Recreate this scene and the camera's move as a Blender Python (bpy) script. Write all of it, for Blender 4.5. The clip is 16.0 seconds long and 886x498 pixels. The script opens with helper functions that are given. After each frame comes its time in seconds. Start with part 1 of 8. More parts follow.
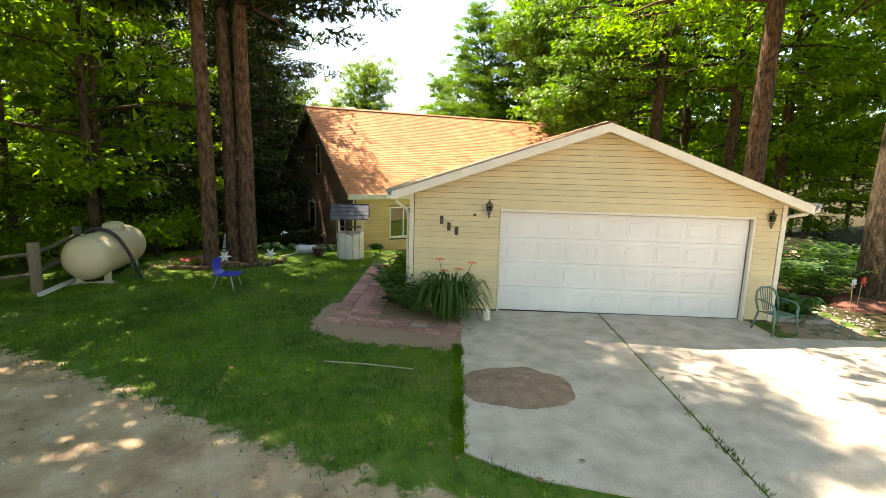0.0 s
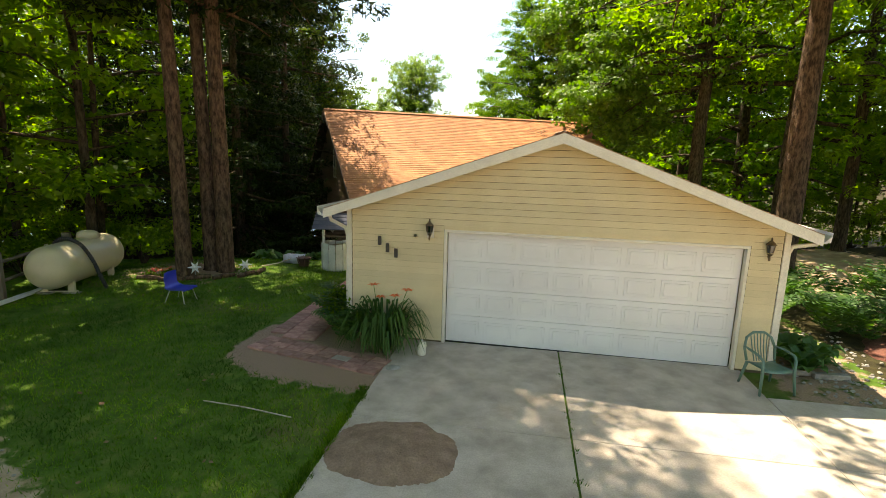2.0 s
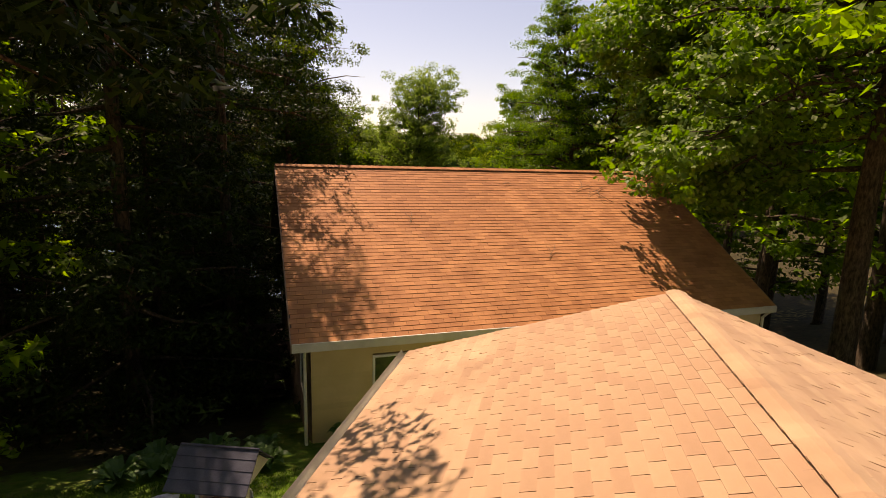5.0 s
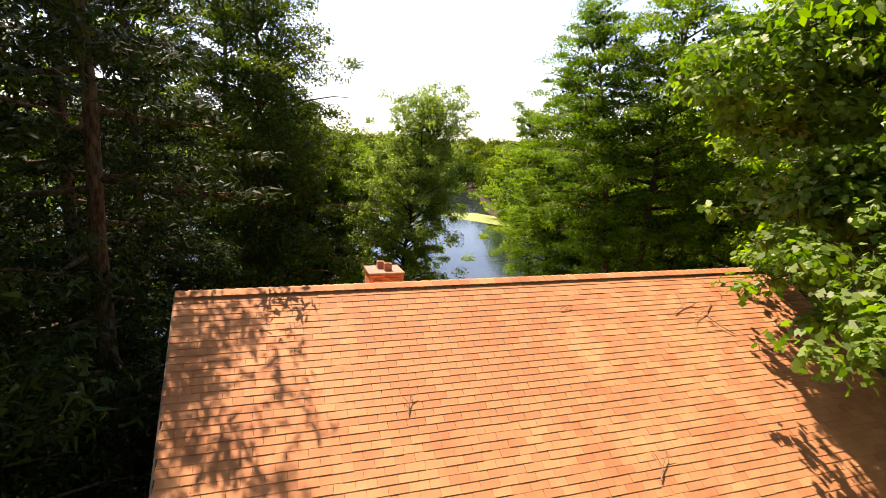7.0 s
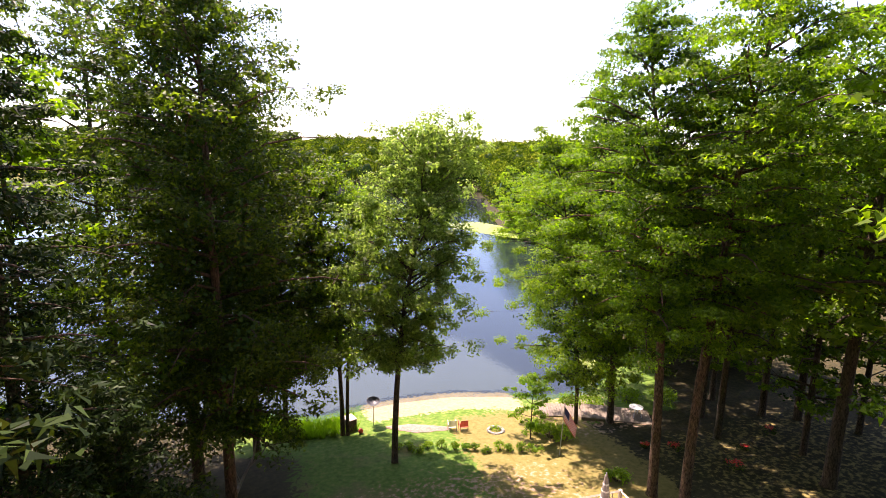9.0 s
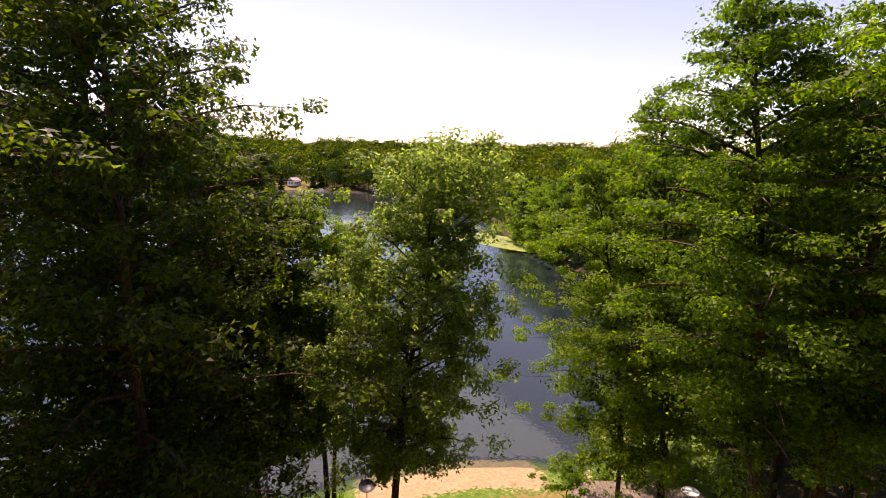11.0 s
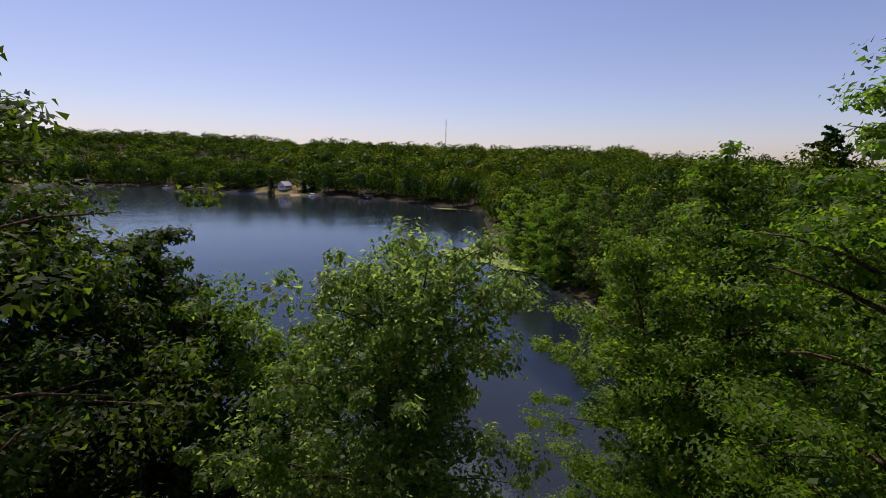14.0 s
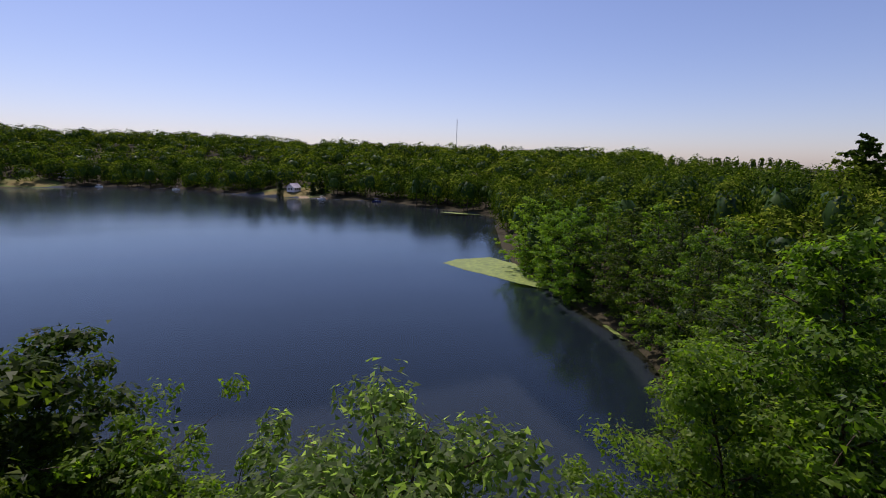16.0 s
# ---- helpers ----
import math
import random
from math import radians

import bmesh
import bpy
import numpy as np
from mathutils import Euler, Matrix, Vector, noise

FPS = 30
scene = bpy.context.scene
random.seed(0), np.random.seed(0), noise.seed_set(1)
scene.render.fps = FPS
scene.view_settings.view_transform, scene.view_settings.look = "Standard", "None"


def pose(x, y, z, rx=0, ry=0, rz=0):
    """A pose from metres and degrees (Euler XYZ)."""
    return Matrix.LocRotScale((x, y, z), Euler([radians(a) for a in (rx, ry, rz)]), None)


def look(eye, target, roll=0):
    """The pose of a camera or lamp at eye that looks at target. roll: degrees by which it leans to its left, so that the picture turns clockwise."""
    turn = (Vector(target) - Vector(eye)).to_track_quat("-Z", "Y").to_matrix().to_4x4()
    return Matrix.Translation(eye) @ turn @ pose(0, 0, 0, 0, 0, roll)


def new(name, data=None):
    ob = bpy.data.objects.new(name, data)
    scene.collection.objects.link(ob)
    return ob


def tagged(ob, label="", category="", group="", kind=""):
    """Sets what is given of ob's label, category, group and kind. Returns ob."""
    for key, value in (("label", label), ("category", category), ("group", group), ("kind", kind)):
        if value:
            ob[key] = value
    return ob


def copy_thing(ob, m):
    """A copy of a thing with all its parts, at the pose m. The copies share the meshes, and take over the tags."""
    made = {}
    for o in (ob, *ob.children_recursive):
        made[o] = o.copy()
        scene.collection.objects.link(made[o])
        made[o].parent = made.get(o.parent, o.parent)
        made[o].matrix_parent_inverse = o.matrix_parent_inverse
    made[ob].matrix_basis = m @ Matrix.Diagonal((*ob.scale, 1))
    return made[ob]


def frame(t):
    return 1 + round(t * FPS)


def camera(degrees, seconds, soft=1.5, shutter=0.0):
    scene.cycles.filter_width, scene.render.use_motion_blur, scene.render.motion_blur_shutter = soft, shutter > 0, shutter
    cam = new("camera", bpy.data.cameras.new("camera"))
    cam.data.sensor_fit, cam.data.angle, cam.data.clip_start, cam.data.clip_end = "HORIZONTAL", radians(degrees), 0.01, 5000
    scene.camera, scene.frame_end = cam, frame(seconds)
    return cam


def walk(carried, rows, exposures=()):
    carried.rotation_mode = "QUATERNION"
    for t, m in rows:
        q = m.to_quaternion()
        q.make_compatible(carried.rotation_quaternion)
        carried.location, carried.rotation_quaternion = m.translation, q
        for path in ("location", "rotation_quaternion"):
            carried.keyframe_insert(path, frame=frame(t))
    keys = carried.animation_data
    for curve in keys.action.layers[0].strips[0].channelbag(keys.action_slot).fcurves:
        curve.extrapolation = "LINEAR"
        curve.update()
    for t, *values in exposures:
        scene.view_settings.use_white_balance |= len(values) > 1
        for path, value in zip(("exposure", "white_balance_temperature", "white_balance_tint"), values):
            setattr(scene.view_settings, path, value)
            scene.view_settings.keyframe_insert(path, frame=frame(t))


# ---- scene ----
cam = camera(83.0, 16.0, soft=0.5)
PATH = [
    (0.0, pose(0.115, 0.856, 3.103, 79.985, -1.588, -26.940)),
    (0.5, pose(0.760, 0.420, 3.131, 79.952, -1.235, -24.467)),
    (1.0, pose(1.334, 0.175, 3.145, 80.053, -1.285, -22.279)),
    (1.5, pose(1.918, 0.367, 3.277, 79.816, -1.299, -20.673)),
    (2.0, pose(2.810, 0.913, 3.496, 79.348, -1.562, -18.970)),
    (2.5, pose(3.572, 1.531, 3.693, 79.903, -1.606, -17.460)),
    (3.0, pose(4.064, 2.709, 4.001, 79.911, -1.372, -17.419)),
    (3.2, pose(4.256, 3.291, 4.149, 79.506, -1.731, -17.426)),
    (5.3, pose(5.854, 9.980, 6.098, 79.84, -1.51, -17.26)),
    (5.5, pose(5.991, 10.639, 6.312, 79.87, -1.54, -17.32)),
    (6.0, pose(6.381, 12.340, 6.806, 79.96, -1.61, -17.36)),
    (6.5, pose(6.829, 14.095, 7.356, 80.00, -1.81, -17.22)),
    (7.0, pose(7.327, 15.918, 7.990, 79.91, -1.81, -17.07)),
    (7.5, pose(7.789, 17.740, 8.651, 79.79, -1.68, -17.01)),
    (8.0, pose(8.286, 19.542, 9.317, 79.73, -1.24, -16.84)),
    (8.5, pose(8.773, 21.542, 9.890, 79.86, -0.85, -16.96)),
    (9.0, pose(9.390, 23.468, 10.525, 79.84, -0.68, -16.78)),
    (9.2, pose(9.617, 24.209, 10.761, 79.84, -0.63, -16.74)),
    (11.3, pose(11.148, 31.342, 12.240, 80.16, -0.80, -16.47)),
    (11.5, pose(11.267, 31.867, 12.444, 80.15, -0.82, -16.41)),
    (12.0, pose(11.598, 33.093, 12.966, 80.13, -0.87, -16.43)),
    (12.5, pose(12.140, 34.396, 13.445, 80.17, -0.78, -16.68)),
    (13.0, pose(12.713, 35.724, 13.866, 80.18, -0.88, -16.91)),
    (13.5, pose(13.284, 36.980, 14.332, 80.24, -0.97, -17.30)),
    (14.0, pose(13.854, 38.105, 14.939, 80.14, -1.02, -17.08)),
    (14.5, pose(14.365, 39.220, 15.520, 80.10, -1.01, -16.90)),
    (15.0, pose(14.822, 40.490, 16.095, 80.05, -1.00, -16.66)),
    (15.5, pose(15.260, 41.978, 16.660, 80.03, -1.09, -16.19)),
    (16.0, pose(15.690, 43.488, 17.181, 80.00, -1.15, -15.86)),
]
walk(cam, PATH, [(0.0, 2.15, 8000, 14), (2.0, 1.6, 8200, 11), (3.2, 1.08, 8500, 14), (5.3, 0.45, 9600, 33), (7.0, 1.4, 8000, 30), (9.2, 1.88, 7200, 38), (11.3, 0.72, 8200, 44), (12.5, 0.16, 7900, 30), (14.0, -0.26, 6300, 37), (16.0, -0.26, 6000, 36)])

# ---- world, sun ----
SUN_DIR = Vector((-0.30, 0.95, 0.0)).normalized()
SUN_ELEV = radians(61)
world = bpy.data.worlds.new("world")
scene.world = world
world.use_nodes = True
_wn = world.node_tree
_sky = _wn.nodes.new("ShaderNodeTexSky")
_sky.sky_type = "NISHITA"
_sky.sun_disc = False
_sky.sun_elevation = SUN_ELEV
_sky.sun_rotation = math.atan2(SUN_DIR.x, SUN_DIR.y)
_sky.dust_density = 0.6
_sky.air_density = 1.0
_sky.ozone_density = 2.0
_wn.links.new(_sky.outputs[0], _wn.nodes["Background"].inputs[0])
_wn.nodes["Background"].inputs[1].default_value = 0.12
_sl = bpy.data.lights.new("sun", "SUN")
_sl.energy = 5.0
_sl.angle = radians(0.53)
_sl.color = (1.0, 0.95, 0.86)
sun = new("sun", _sl)
_s = Vector((SUN_DIR.x * math.cos(SUN_ELEV), SUN_DIR.y * math.cos(SUN_ELEV), math.sin(SUN_ELEV)))
sun.matrix_world = look(_s * 100, (0, 0, 0))


# ---- materials ----
def nodes_of(name):
    m = bpy.data.materials.new(name)
    m.use_nodes = True
    t = m.node_tree
    return m, t, t.nodes["Principled BSDF"]


def add(t, kind, **kw):
    n = t.nodes.new(kind)
    for k, v in kw.items():
        n.inputs[k.replace("_", " ")].default_value = v
    return n


def ramp(t, src, stops):
    r = t.nodes.new("ShaderNodeValToRGB")
    e = r.color_ramp.elements
    while len(e) < len(stops):
        e.new(0.5)
    for el, (p, c) in zip(e, stops):
        el.position = p
        el.color = (*c, 1)
    t.links.new(src, r.inputs[0])
    return r.outputs[0]


def noise_tex(t, scale, detail=4.0, stretch=None, rough=0.55):
    n = add(t, "ShaderNodeTexNoise", Scale=scale, Detail=detail, Roughness=rough)
    co = t.nodes.new("ShaderNodeTexCoord")
    if stretch:
        mp = t.nodes.new("ShaderNodeMapping")
        mp.inputs["Scale"].default_value = stretch
        t.links.new(co.outputs["Object"], mp.inputs[0])
        t.links.new(mp.outputs[0], n.inputs[0])
    else:
        t.links.new(co.outputs["Object"], n.inputs[0])
    return n.outputs[0]


def blend(t, fac, a, b, mode="MIX"):
    m = t.nodes.new("ShaderNodeMix")
    m.data_type = "RGBA"
    m.blend_type = mode
    for sock, v in ((m.inputs[0], fac), (m.inputs[6], a), (m.inputs[7], b)):
        if isinstance(v, (int, float)):
            sock.default_value = v
        elif isinstance(v, tuple):
            sock.default_value = (*v, 1)
        else:
            t.links.new(v, sock)
    return m.outputs[2]


def bump(t, bsdf, height, strength=0.3, dist=0.01):
    b = add(t, "ShaderNodeBump", Strength=strength, Distance=dist)
    t.links.new(height, b.inputs["Height"])
    t.links.new(b.outputs[0], bsdf.inputs["Normal"])


def stuff_mat(name, c1, c2, scale=8.0, rough=0.7, fine=60.0, metal=0.0, bump_s=0.3, bump_d=0.01, vary=0.0, stretch=None, island=0.0, spec=0.5, sheen=0.0, yellow=0.0):
    """Two-tone surface: broad stains, fine grain, relief, and a change of tone from piece to piece."""
    m, t, b = nodes_of(name)
    big = noise_tex(t, scale, 5, stretch)
    small = noise_tex(t, fine, 3, stretch)
    col = ramp(t, big, [(0.3, c1), (0.7, c2)])
    g = ramp(t, small, [(0.25, (0.72, 0.72, 0.72)), (0.75, (1.2, 1.2, 1.2))])
    col = blend(t, 0.6, col, g, "MULTIPLY")
    if vary or island:
        if island:
            src = t.nodes.new("ShaderNodeNewGeometry").outputs["Random Per Island"]
            v = island
        else:
            src = t.nodes.new("ShaderNodeObjectInfo").outputs["Random"]
            v = vary
        r = ramp(t, src, [(0.0, (1 - v, 1 - v, 1 - v)), (1.0, (1 + v, 1 + v * (0.9 + yellow), 1 + v * (0.8 + yellow)))])
        col = blend(t, 1.0, col, r, "MULTIPLY")
    t.links.new(col, b.inputs["Base Color"])
    b.inputs["Roughness"].default_value = rough
    b.inputs["Metallic"].default_value = metal
    b.inputs["Specular IOR Level"].default_value = spec
    b.inputs["Sheen Weight"].default_value = sheen
    b.inputs["Sheen Roughness"].default_value = 0.5
    bump(t, b, small, bump_s, bump_d)
    return m


def leaf_mat(name, c1, c2, c3, trans=0.35, gloss=0.35, tc=(0.30, 0.42, 0.04), mixed=0.0):
    """Leaves: tone from leaf to leaf and from tree to tree, some light passes through."""
    m, t, b = nodes_of(name)
    isl = t.nodes.new("ShaderNodeNewGeometry").outputs["Random Per Island"]
    col = ramp(t, isl, [(0.0, c1), (0.55, c2), (1.0, c3)])
    rnd = t.nodes.new("ShaderNodeObjectInfo").outputs["Random"]
    v = ramp(t, rnd, [(0.0, (0.75, 0.85, 0.8)), (1.0, (1.2, 1.12, 1.0))])
    col = blend(t, 1.0, col, v, "MULTIPLY")
    if mixed:
        patch_tone = ramp(t, noise_tex(t, mixed, 1), [(0.36, (0.45, 0.55, 0.75)), (0.5, (1.0, 1.0, 1.0)), (0.64, (1.75, 1.5, 1.2))])
        col = blend(t, 1.0, col, patch_tone, "MULTIPLY")
    t.links.new(col, b.inputs["Base Color"])
    b.inputs["Roughness"].default_value = 0.5
    b.inputs["Specular IOR Level"].default_value = gloss
    tr = t.nodes.new("ShaderNodeBsdfTranslucent")
    tcol = blend(t, 1.0, col, tuple(x * 4 for x in tc), "MULTIPLY")
    t.links.new(tcol, tr.inputs[0])
    mx = t.nodes.new("ShaderNodeMixShader")
    mx.inputs[0].default_value = trans
    t.links.new(b.outputs[0], mx.inputs[1])
    t.links.new(tr.outputs[0], mx.inputs[2])
    t.links.new(mx.outputs[0], t.nodes["Material Output"].inputs[0])
    return m


def ground_mat():
    """Lawn, gravel, sand, mulch and woodland floor laid by the ground's own zone layers, with ragged borders. Tree
    shade and sun patches by the lake are coloured in too.
    """
    m, t, b = nodes_of("ground_cover")
    n1, n2, n3 = noise_tex(t, 0.45, 6), noise_tex(t, 3.5, 5), noise_tex(t, 45.0, 3)
    grass = ramp(t, n2, [(0.28, (0.045, 0.088, 0.012)), (0.5, (0.080, 0.152, 0.020)), (0.75, (0.165, 0.185, 0.045))])
    dry = ramp(t, n3, [(0.3, (0.13, 0.095, 0.045)), (0.7, (0.21, 0.155, 0.075))])
    patch = ramp(t, n1, [(0.56, (0, 0, 0)), (0.74, (0.75, 0.75, 0.75))])
    col = blend(t, patch, grass, dry)
    n4 = noise_tex(t, 24.0, 6, None, 0.75)
    pebble = ramp(t, n4, [(0.28, (0.62, 0.59, 0.55)), (0.45, (0.97, 0.97, 0.97)), (0.72, (1.15, 1.14, 1.12))])
    zones = {
        "forest_shade": ramp(t, n2, [(0.3, (0.022, 0.018, 0.010)), (0.55, (0.045, 0.040, 0.016)), (0.8, (0.09, 0.060, 0.03))]),
        "sun_meadow": ramp(t, n2, [(0.3, (0.12, 0.108, 0.027)), (0.7, (0.22, 0.168, 0.060))]),
        "gravel": ramp(t, noise_tex(t, 1.3, 7, None, 0.65), [(0.30, (0.25, 0.165, 0.10)), (0.5, (0.43, 0.305, 0.195)), (0.7, (0.56, 0.44, 0.31))]),
        "dirt": ramp(t, n3, [(0.3, (0.25, 0.160, 0.108)), (0.7, (0.42, 0.290, 0.205))]),
        "sand": ramp(t, n2, [(0.3, (0.25, 0.18, 0.095)), (0.7, (0.36, 0.275, 0.155))]),
        "mid_water": ramp(t, n2, [(0.3, (0.035, 0.042, 0.05)), (0.7, (0.05, 0.058, 0.07))]),
        # next zone: bed coloured pale to imitate sky reflected in the water
        "sky_sheen_bed": ramp(t, n2, [(0.3, (0.10, 0.112, 0.12)), (0.7, (0.13, 0.145, 0.155))]),
        "lakebed": ramp(t, n2, [(0.3, (0.008, 0.014, 0.022)), (0.7, (0.014, 0.022, 0.032))]),
    }
    for zone, zc in zones.items():
        a = t.nodes.new("ShaderNodeAttribute")
        a.attribute_name = zone
        s = t.nodes.new("ShaderNodeMath")
        s.operation = "MULTIPLY_ADD"
        t.links.new(n2, s.inputs[0])
        s.inputs[1].default_value = 1.4
        t.links.new(a.outputs["Fac"], s.inputs[2])
        half = t.nodes.new("ShaderNodeMath")
        half.operation = "MULTIPLY"
        half.inputs[1].default_value = 0.5
        t.links.new(s.outputs[0], half.inputs[0])
        edge = ramp(t, half.outputs[0], [(0.54, (0, 0, 0)), (0.63, (1, 1, 1))])
        col = blend(t, edge, col, zc)
    col = blend(t, 0.8, col, pebble, "MULTIPLY")
    t.links.new(col, b.inputs["Base Color"])
    b.inputs["Roughness"].default_value = 0.95
    b.inputs["Specular IOR Level"].default_value = 0.15
    bump(t, b, n3, 0.6, 0.03)
    return m


def water_mat():
    m, t, b = nodes_of("lake_water")
    tp = t.nodes.new("ShaderNodeBsdfTransparent")
    tp.inputs[0].default_value = (0.62, 0.68, 0.66, 1)
    gl = t.nodes.new("ShaderNodeBsdfGlossy")
    gl.inputs["Roughness"].default_value = 0.10
    gl.inputs["Color"].default_value = (0.84, 0.94, 1.0, 1)
    fr = add(t, "ShaderNodeFresnel", IOR=1.33)
    h = noise_tex(t, 1.7, 3, (1.0, 0.5, 1.0))
    swell = noise_tex(t, 0.4, 2, (1.0, 0.45, 1.0))
    h = blend(t, 0.4, h, swell)
    broad = noise_tex(t, 0.035, 3, (0.35, 1.6, 1.0))
    st = ramp(t, broad, [(0.38, (0.12, 0.12, 0.12)), (0.62, (1, 1, 1))])
    hm = blend(t, 1.0, h, st, "MULTIPLY")
    bp = add(t, "ShaderNodeBump", Strength=0.6, Distance=0.09)
    t.links.new(hm, bp.inputs["Height"])
    for n in (gl, fr):
        t.links.new(bp.outputs[0], n.inputs["Normal"])
    mx = t.nodes.new("ShaderNodeMixShader")
    t.links.new(fr.outputs[0], mx.inputs[0])
    t.links.new(tp.outputs[0], mx.inputs[1])
    t.links.new(gl.outputs[0], mx.inputs[2])
    t.links.new(mx.outputs[0], t.nodes["Material Output"].inputs[0])
    return m


def glass_mat():
    m, t, b = nodes_of("window_glass")
    b.inputs["Base Color"].default_value = (0.012, 0.013, 0.014, 1)
    b.inputs["Roughness"].default_value = 0.04
    b.inputs["Specular IOR Level"].default_value = 0.9
    return m


def bark_mat(name, c1, c2, c3):
    m, t, b = nodes_of(name)
    plates = noise_tex(t, 14.0, 6, (1.0, 1.0, 0.32), 0.7)
    moss = noise_tex(t, 0.8, 3)
    col = ramp(t, plates, [(0.38, c1), (0.50, c2), (0.66, c3)])
    g = ramp(t, moss, [(0.35, (0.75, 0.8, 0.72)), (0.7, (1.2, 1.1, 1.0))])
    col = blend(t, 1.0, col, g, "MULTIPLY")
    t.links.new(col, b.inputs["Base Color"])
    b.inputs["Roughness"].default_value = 0.95
    b.inputs["Specular IOR Level"].default_value = 0.2
    bump(t, b, plates, 0.9, 0.05)
    return m


M = {}
M["ground"] = ground_mat()
M["water"] = water_mat()
M["glass"] = glass_mat()
M["siding"] = stuff_mat("cream_vinyl_siding", (0.60, 0.50, 0.30), (0.68, 0.58, 0.36), 1.6, 0.55, 90, bump_s=0.1, vary=0.05)
# Cream siding tinted warmer, imitating light bounced off the garage roof and dirt.
M["house_siding"] = stuff_mat("bounce_warmed_siding", (0.56, 0.42, 0.20), (0.64, 0.50, 0.255), 1.6, 0.55, 90, bump_s=0.1, vary=0.05)
M["brown_siding"] = stuff_mat("brown_wood_siding", (0.16, 0.10, 0.065), (0.26, 0.175, 0.115), 1.8, 0.75, 60, stretch=(0.2, 0.2, 3), vary=0.12)
# Dark wall body; seen between boards it stands in for their lap shadows.
M["shadow_backing"] = stuff_mat("lap_shadow_backing", (0.10, 0.075, 0.04), (0.15, 0.11, 0.06), 3, 0.9, 60)
M["trim"] = stuff_mat("cream_white_trim", (0.66, 0.61, 0.50), (0.76, 0.72, 0.62), 2.5, 0.5, 70, bump_s=0.1)
M["white"] = stuff_mat("white_door_paint", (0.70, 0.70, 0.69), (0.80, 0.80, 0.79), 1.2, 0.4, 120, bump_s=0.15, bump_d=0.003)
M["gutter"] = stuff_mat("weathered_gutter_metal", (0.55, 0.52, 0.45), (0.68, 0.65, 0.58), 3.0, 0.4, 60)
M["shingle"] = stuff_mat("brown_asphalt_shingle", (0.36, 0.145, 0.060), (0.51, 0.225, 0.098), 1.1, 0.75, 170, bump_s=0.25, bump_d=0.003, island=0.14, spec=0.2, sheen=0.03, yellow=0.5)
M["shingle_piece"] = stuff_mat("brown_asphalt_shingle_piece", (0.36, 0.145, 0.060), (0.51, 0.225, 0.098), 1.1, 0.75, 170, bump_s=0.25, bump_d=0.003, vary=0.14, spec=0.2, sheen=0.03, yellow=0.5)
# Brown shingle darkened in colour to imitate the pines' shade on the porch roof.
M["porch_shingle"] = stuff_mat("shaded_porch_shingle", (0.16, 0.085, 0.05), (0.26, 0.14, 0.085), 1.3, 0.9, 120, bump_s=0.5, bump_d=0.004, island=0.15, spec=0.2)
M["porch_shingle_piece"] = M["porch_shingle"]
M["pale_shingle"] = stuff_mat("tan_asphalt_shingle", (0.34, 0.205, 0.122), (0.50, 0.315, 0.195), 1.1, 0.9, 170, bump_s=0.5, bump_d=0.004, island=0.08, spec=0.2, sheen=0.22, yellow=1.0)
M["pale_shingle_piece"] = stuff_mat("tan_asphalt_shingle_piece", (0.34, 0.205, 0.122), (0.50, 0.315, 0.195), 1.1, 0.9, 170, bump_s=0.5, bump_d=0.004, vary=0.08, spec=0.2, sheen=0.22, yellow=1.0)
M["underlay"] = stuff_mat("dark_roof_underlay", (0.05, 0.03, 0.02), (0.08, 0.05, 0.035), 2, 0.95, 60)
M["concrete"] = stuff_mat("driveway_concrete", (0.37, 0.305, 0.245), (0.60, 0.515, 0.43), 2.4, 0.85, 55, bump_s=0.4, vary=0.04)
M["dirt"] = stuff_mat("loose_dry_dirt", (0.21, 0.130, 0.088), (0.37, 0.245, 0.168), 5, 0.98, 40, bump_s=0.9, bump_d=0.02)
M["paver"] = stuff_mat("old_red_paver_brick", (0.32, 0.15, 0.12), (0.48, 0.27, 0.22), 6, 0.9, 50, vary=0.30, bump_s=0.5)
M["chimney_brick"] = stuff_mat("orange_chimney_brick", (0.38, 0.12, 0.05), (0.55, 0.21, 0.085), 7, 0.9, 70, vary=0.28, bump_s=0.5)
M["mortar"] = stuff_mat("grey_mortar", (0.28, 0.24, 0.2), (0.40, 0.36, 0.30), 5, 0.95, 60)
M["cap_mortar"] = stuff_mat("brown_mortar_cap", (0.20, 0.13, 0.085), (0.30, 0.20, 0.14), 6, 0.95, 60)
M["grey_stone"] = stuff_mat("grey_field_stone", (0.20, 0.18, 0.16), (0.38, 0.35, 0.31), 9, 0.9, 50, island=0.25, bump_s=0.5)
M["old_wood"] = stuff_mat("weathered_grey_wood", (0.11, 0.085, 0.058), (0.22, 0.175, 0.125), 4, 0.85, 40, stretch=(1, 1, 0.15), vary=0.12, bump_s=0.5)
M["deck_wood"] = stuff_mat("pale_deck_wood", (0.36, 0.29, 0.21), (0.52, 0.44, 0.34), 3, 0.8, 50, vary=0.12)
M["dark_wood"] = stuff_mat("dark_brown_deck_wood", (0.05, 0.030, 0.02), (0.10, 0.065, 0.045), 3, 0.8, 50, vary=0.12)
M["tank"] = stuff_mat("tan_tank_paint", (0.50, 0.43, 0.28), (0.58, 0.51, 0.35), 1.5, 0.32, 140, bump_s=0.05)
M["black"] = stuff_mat("black_plastic", (0.012, 0.012, 0.013), (0.03, 0.03, 0.03), 8, 0.5, 90)
M["blue"] = stuff_mat("blue_moulded_plastic", (0.008, 0.030, 0.40), (0.012, 0.045, 0.52), 4, 0.4, 120, bump_s=0.1)
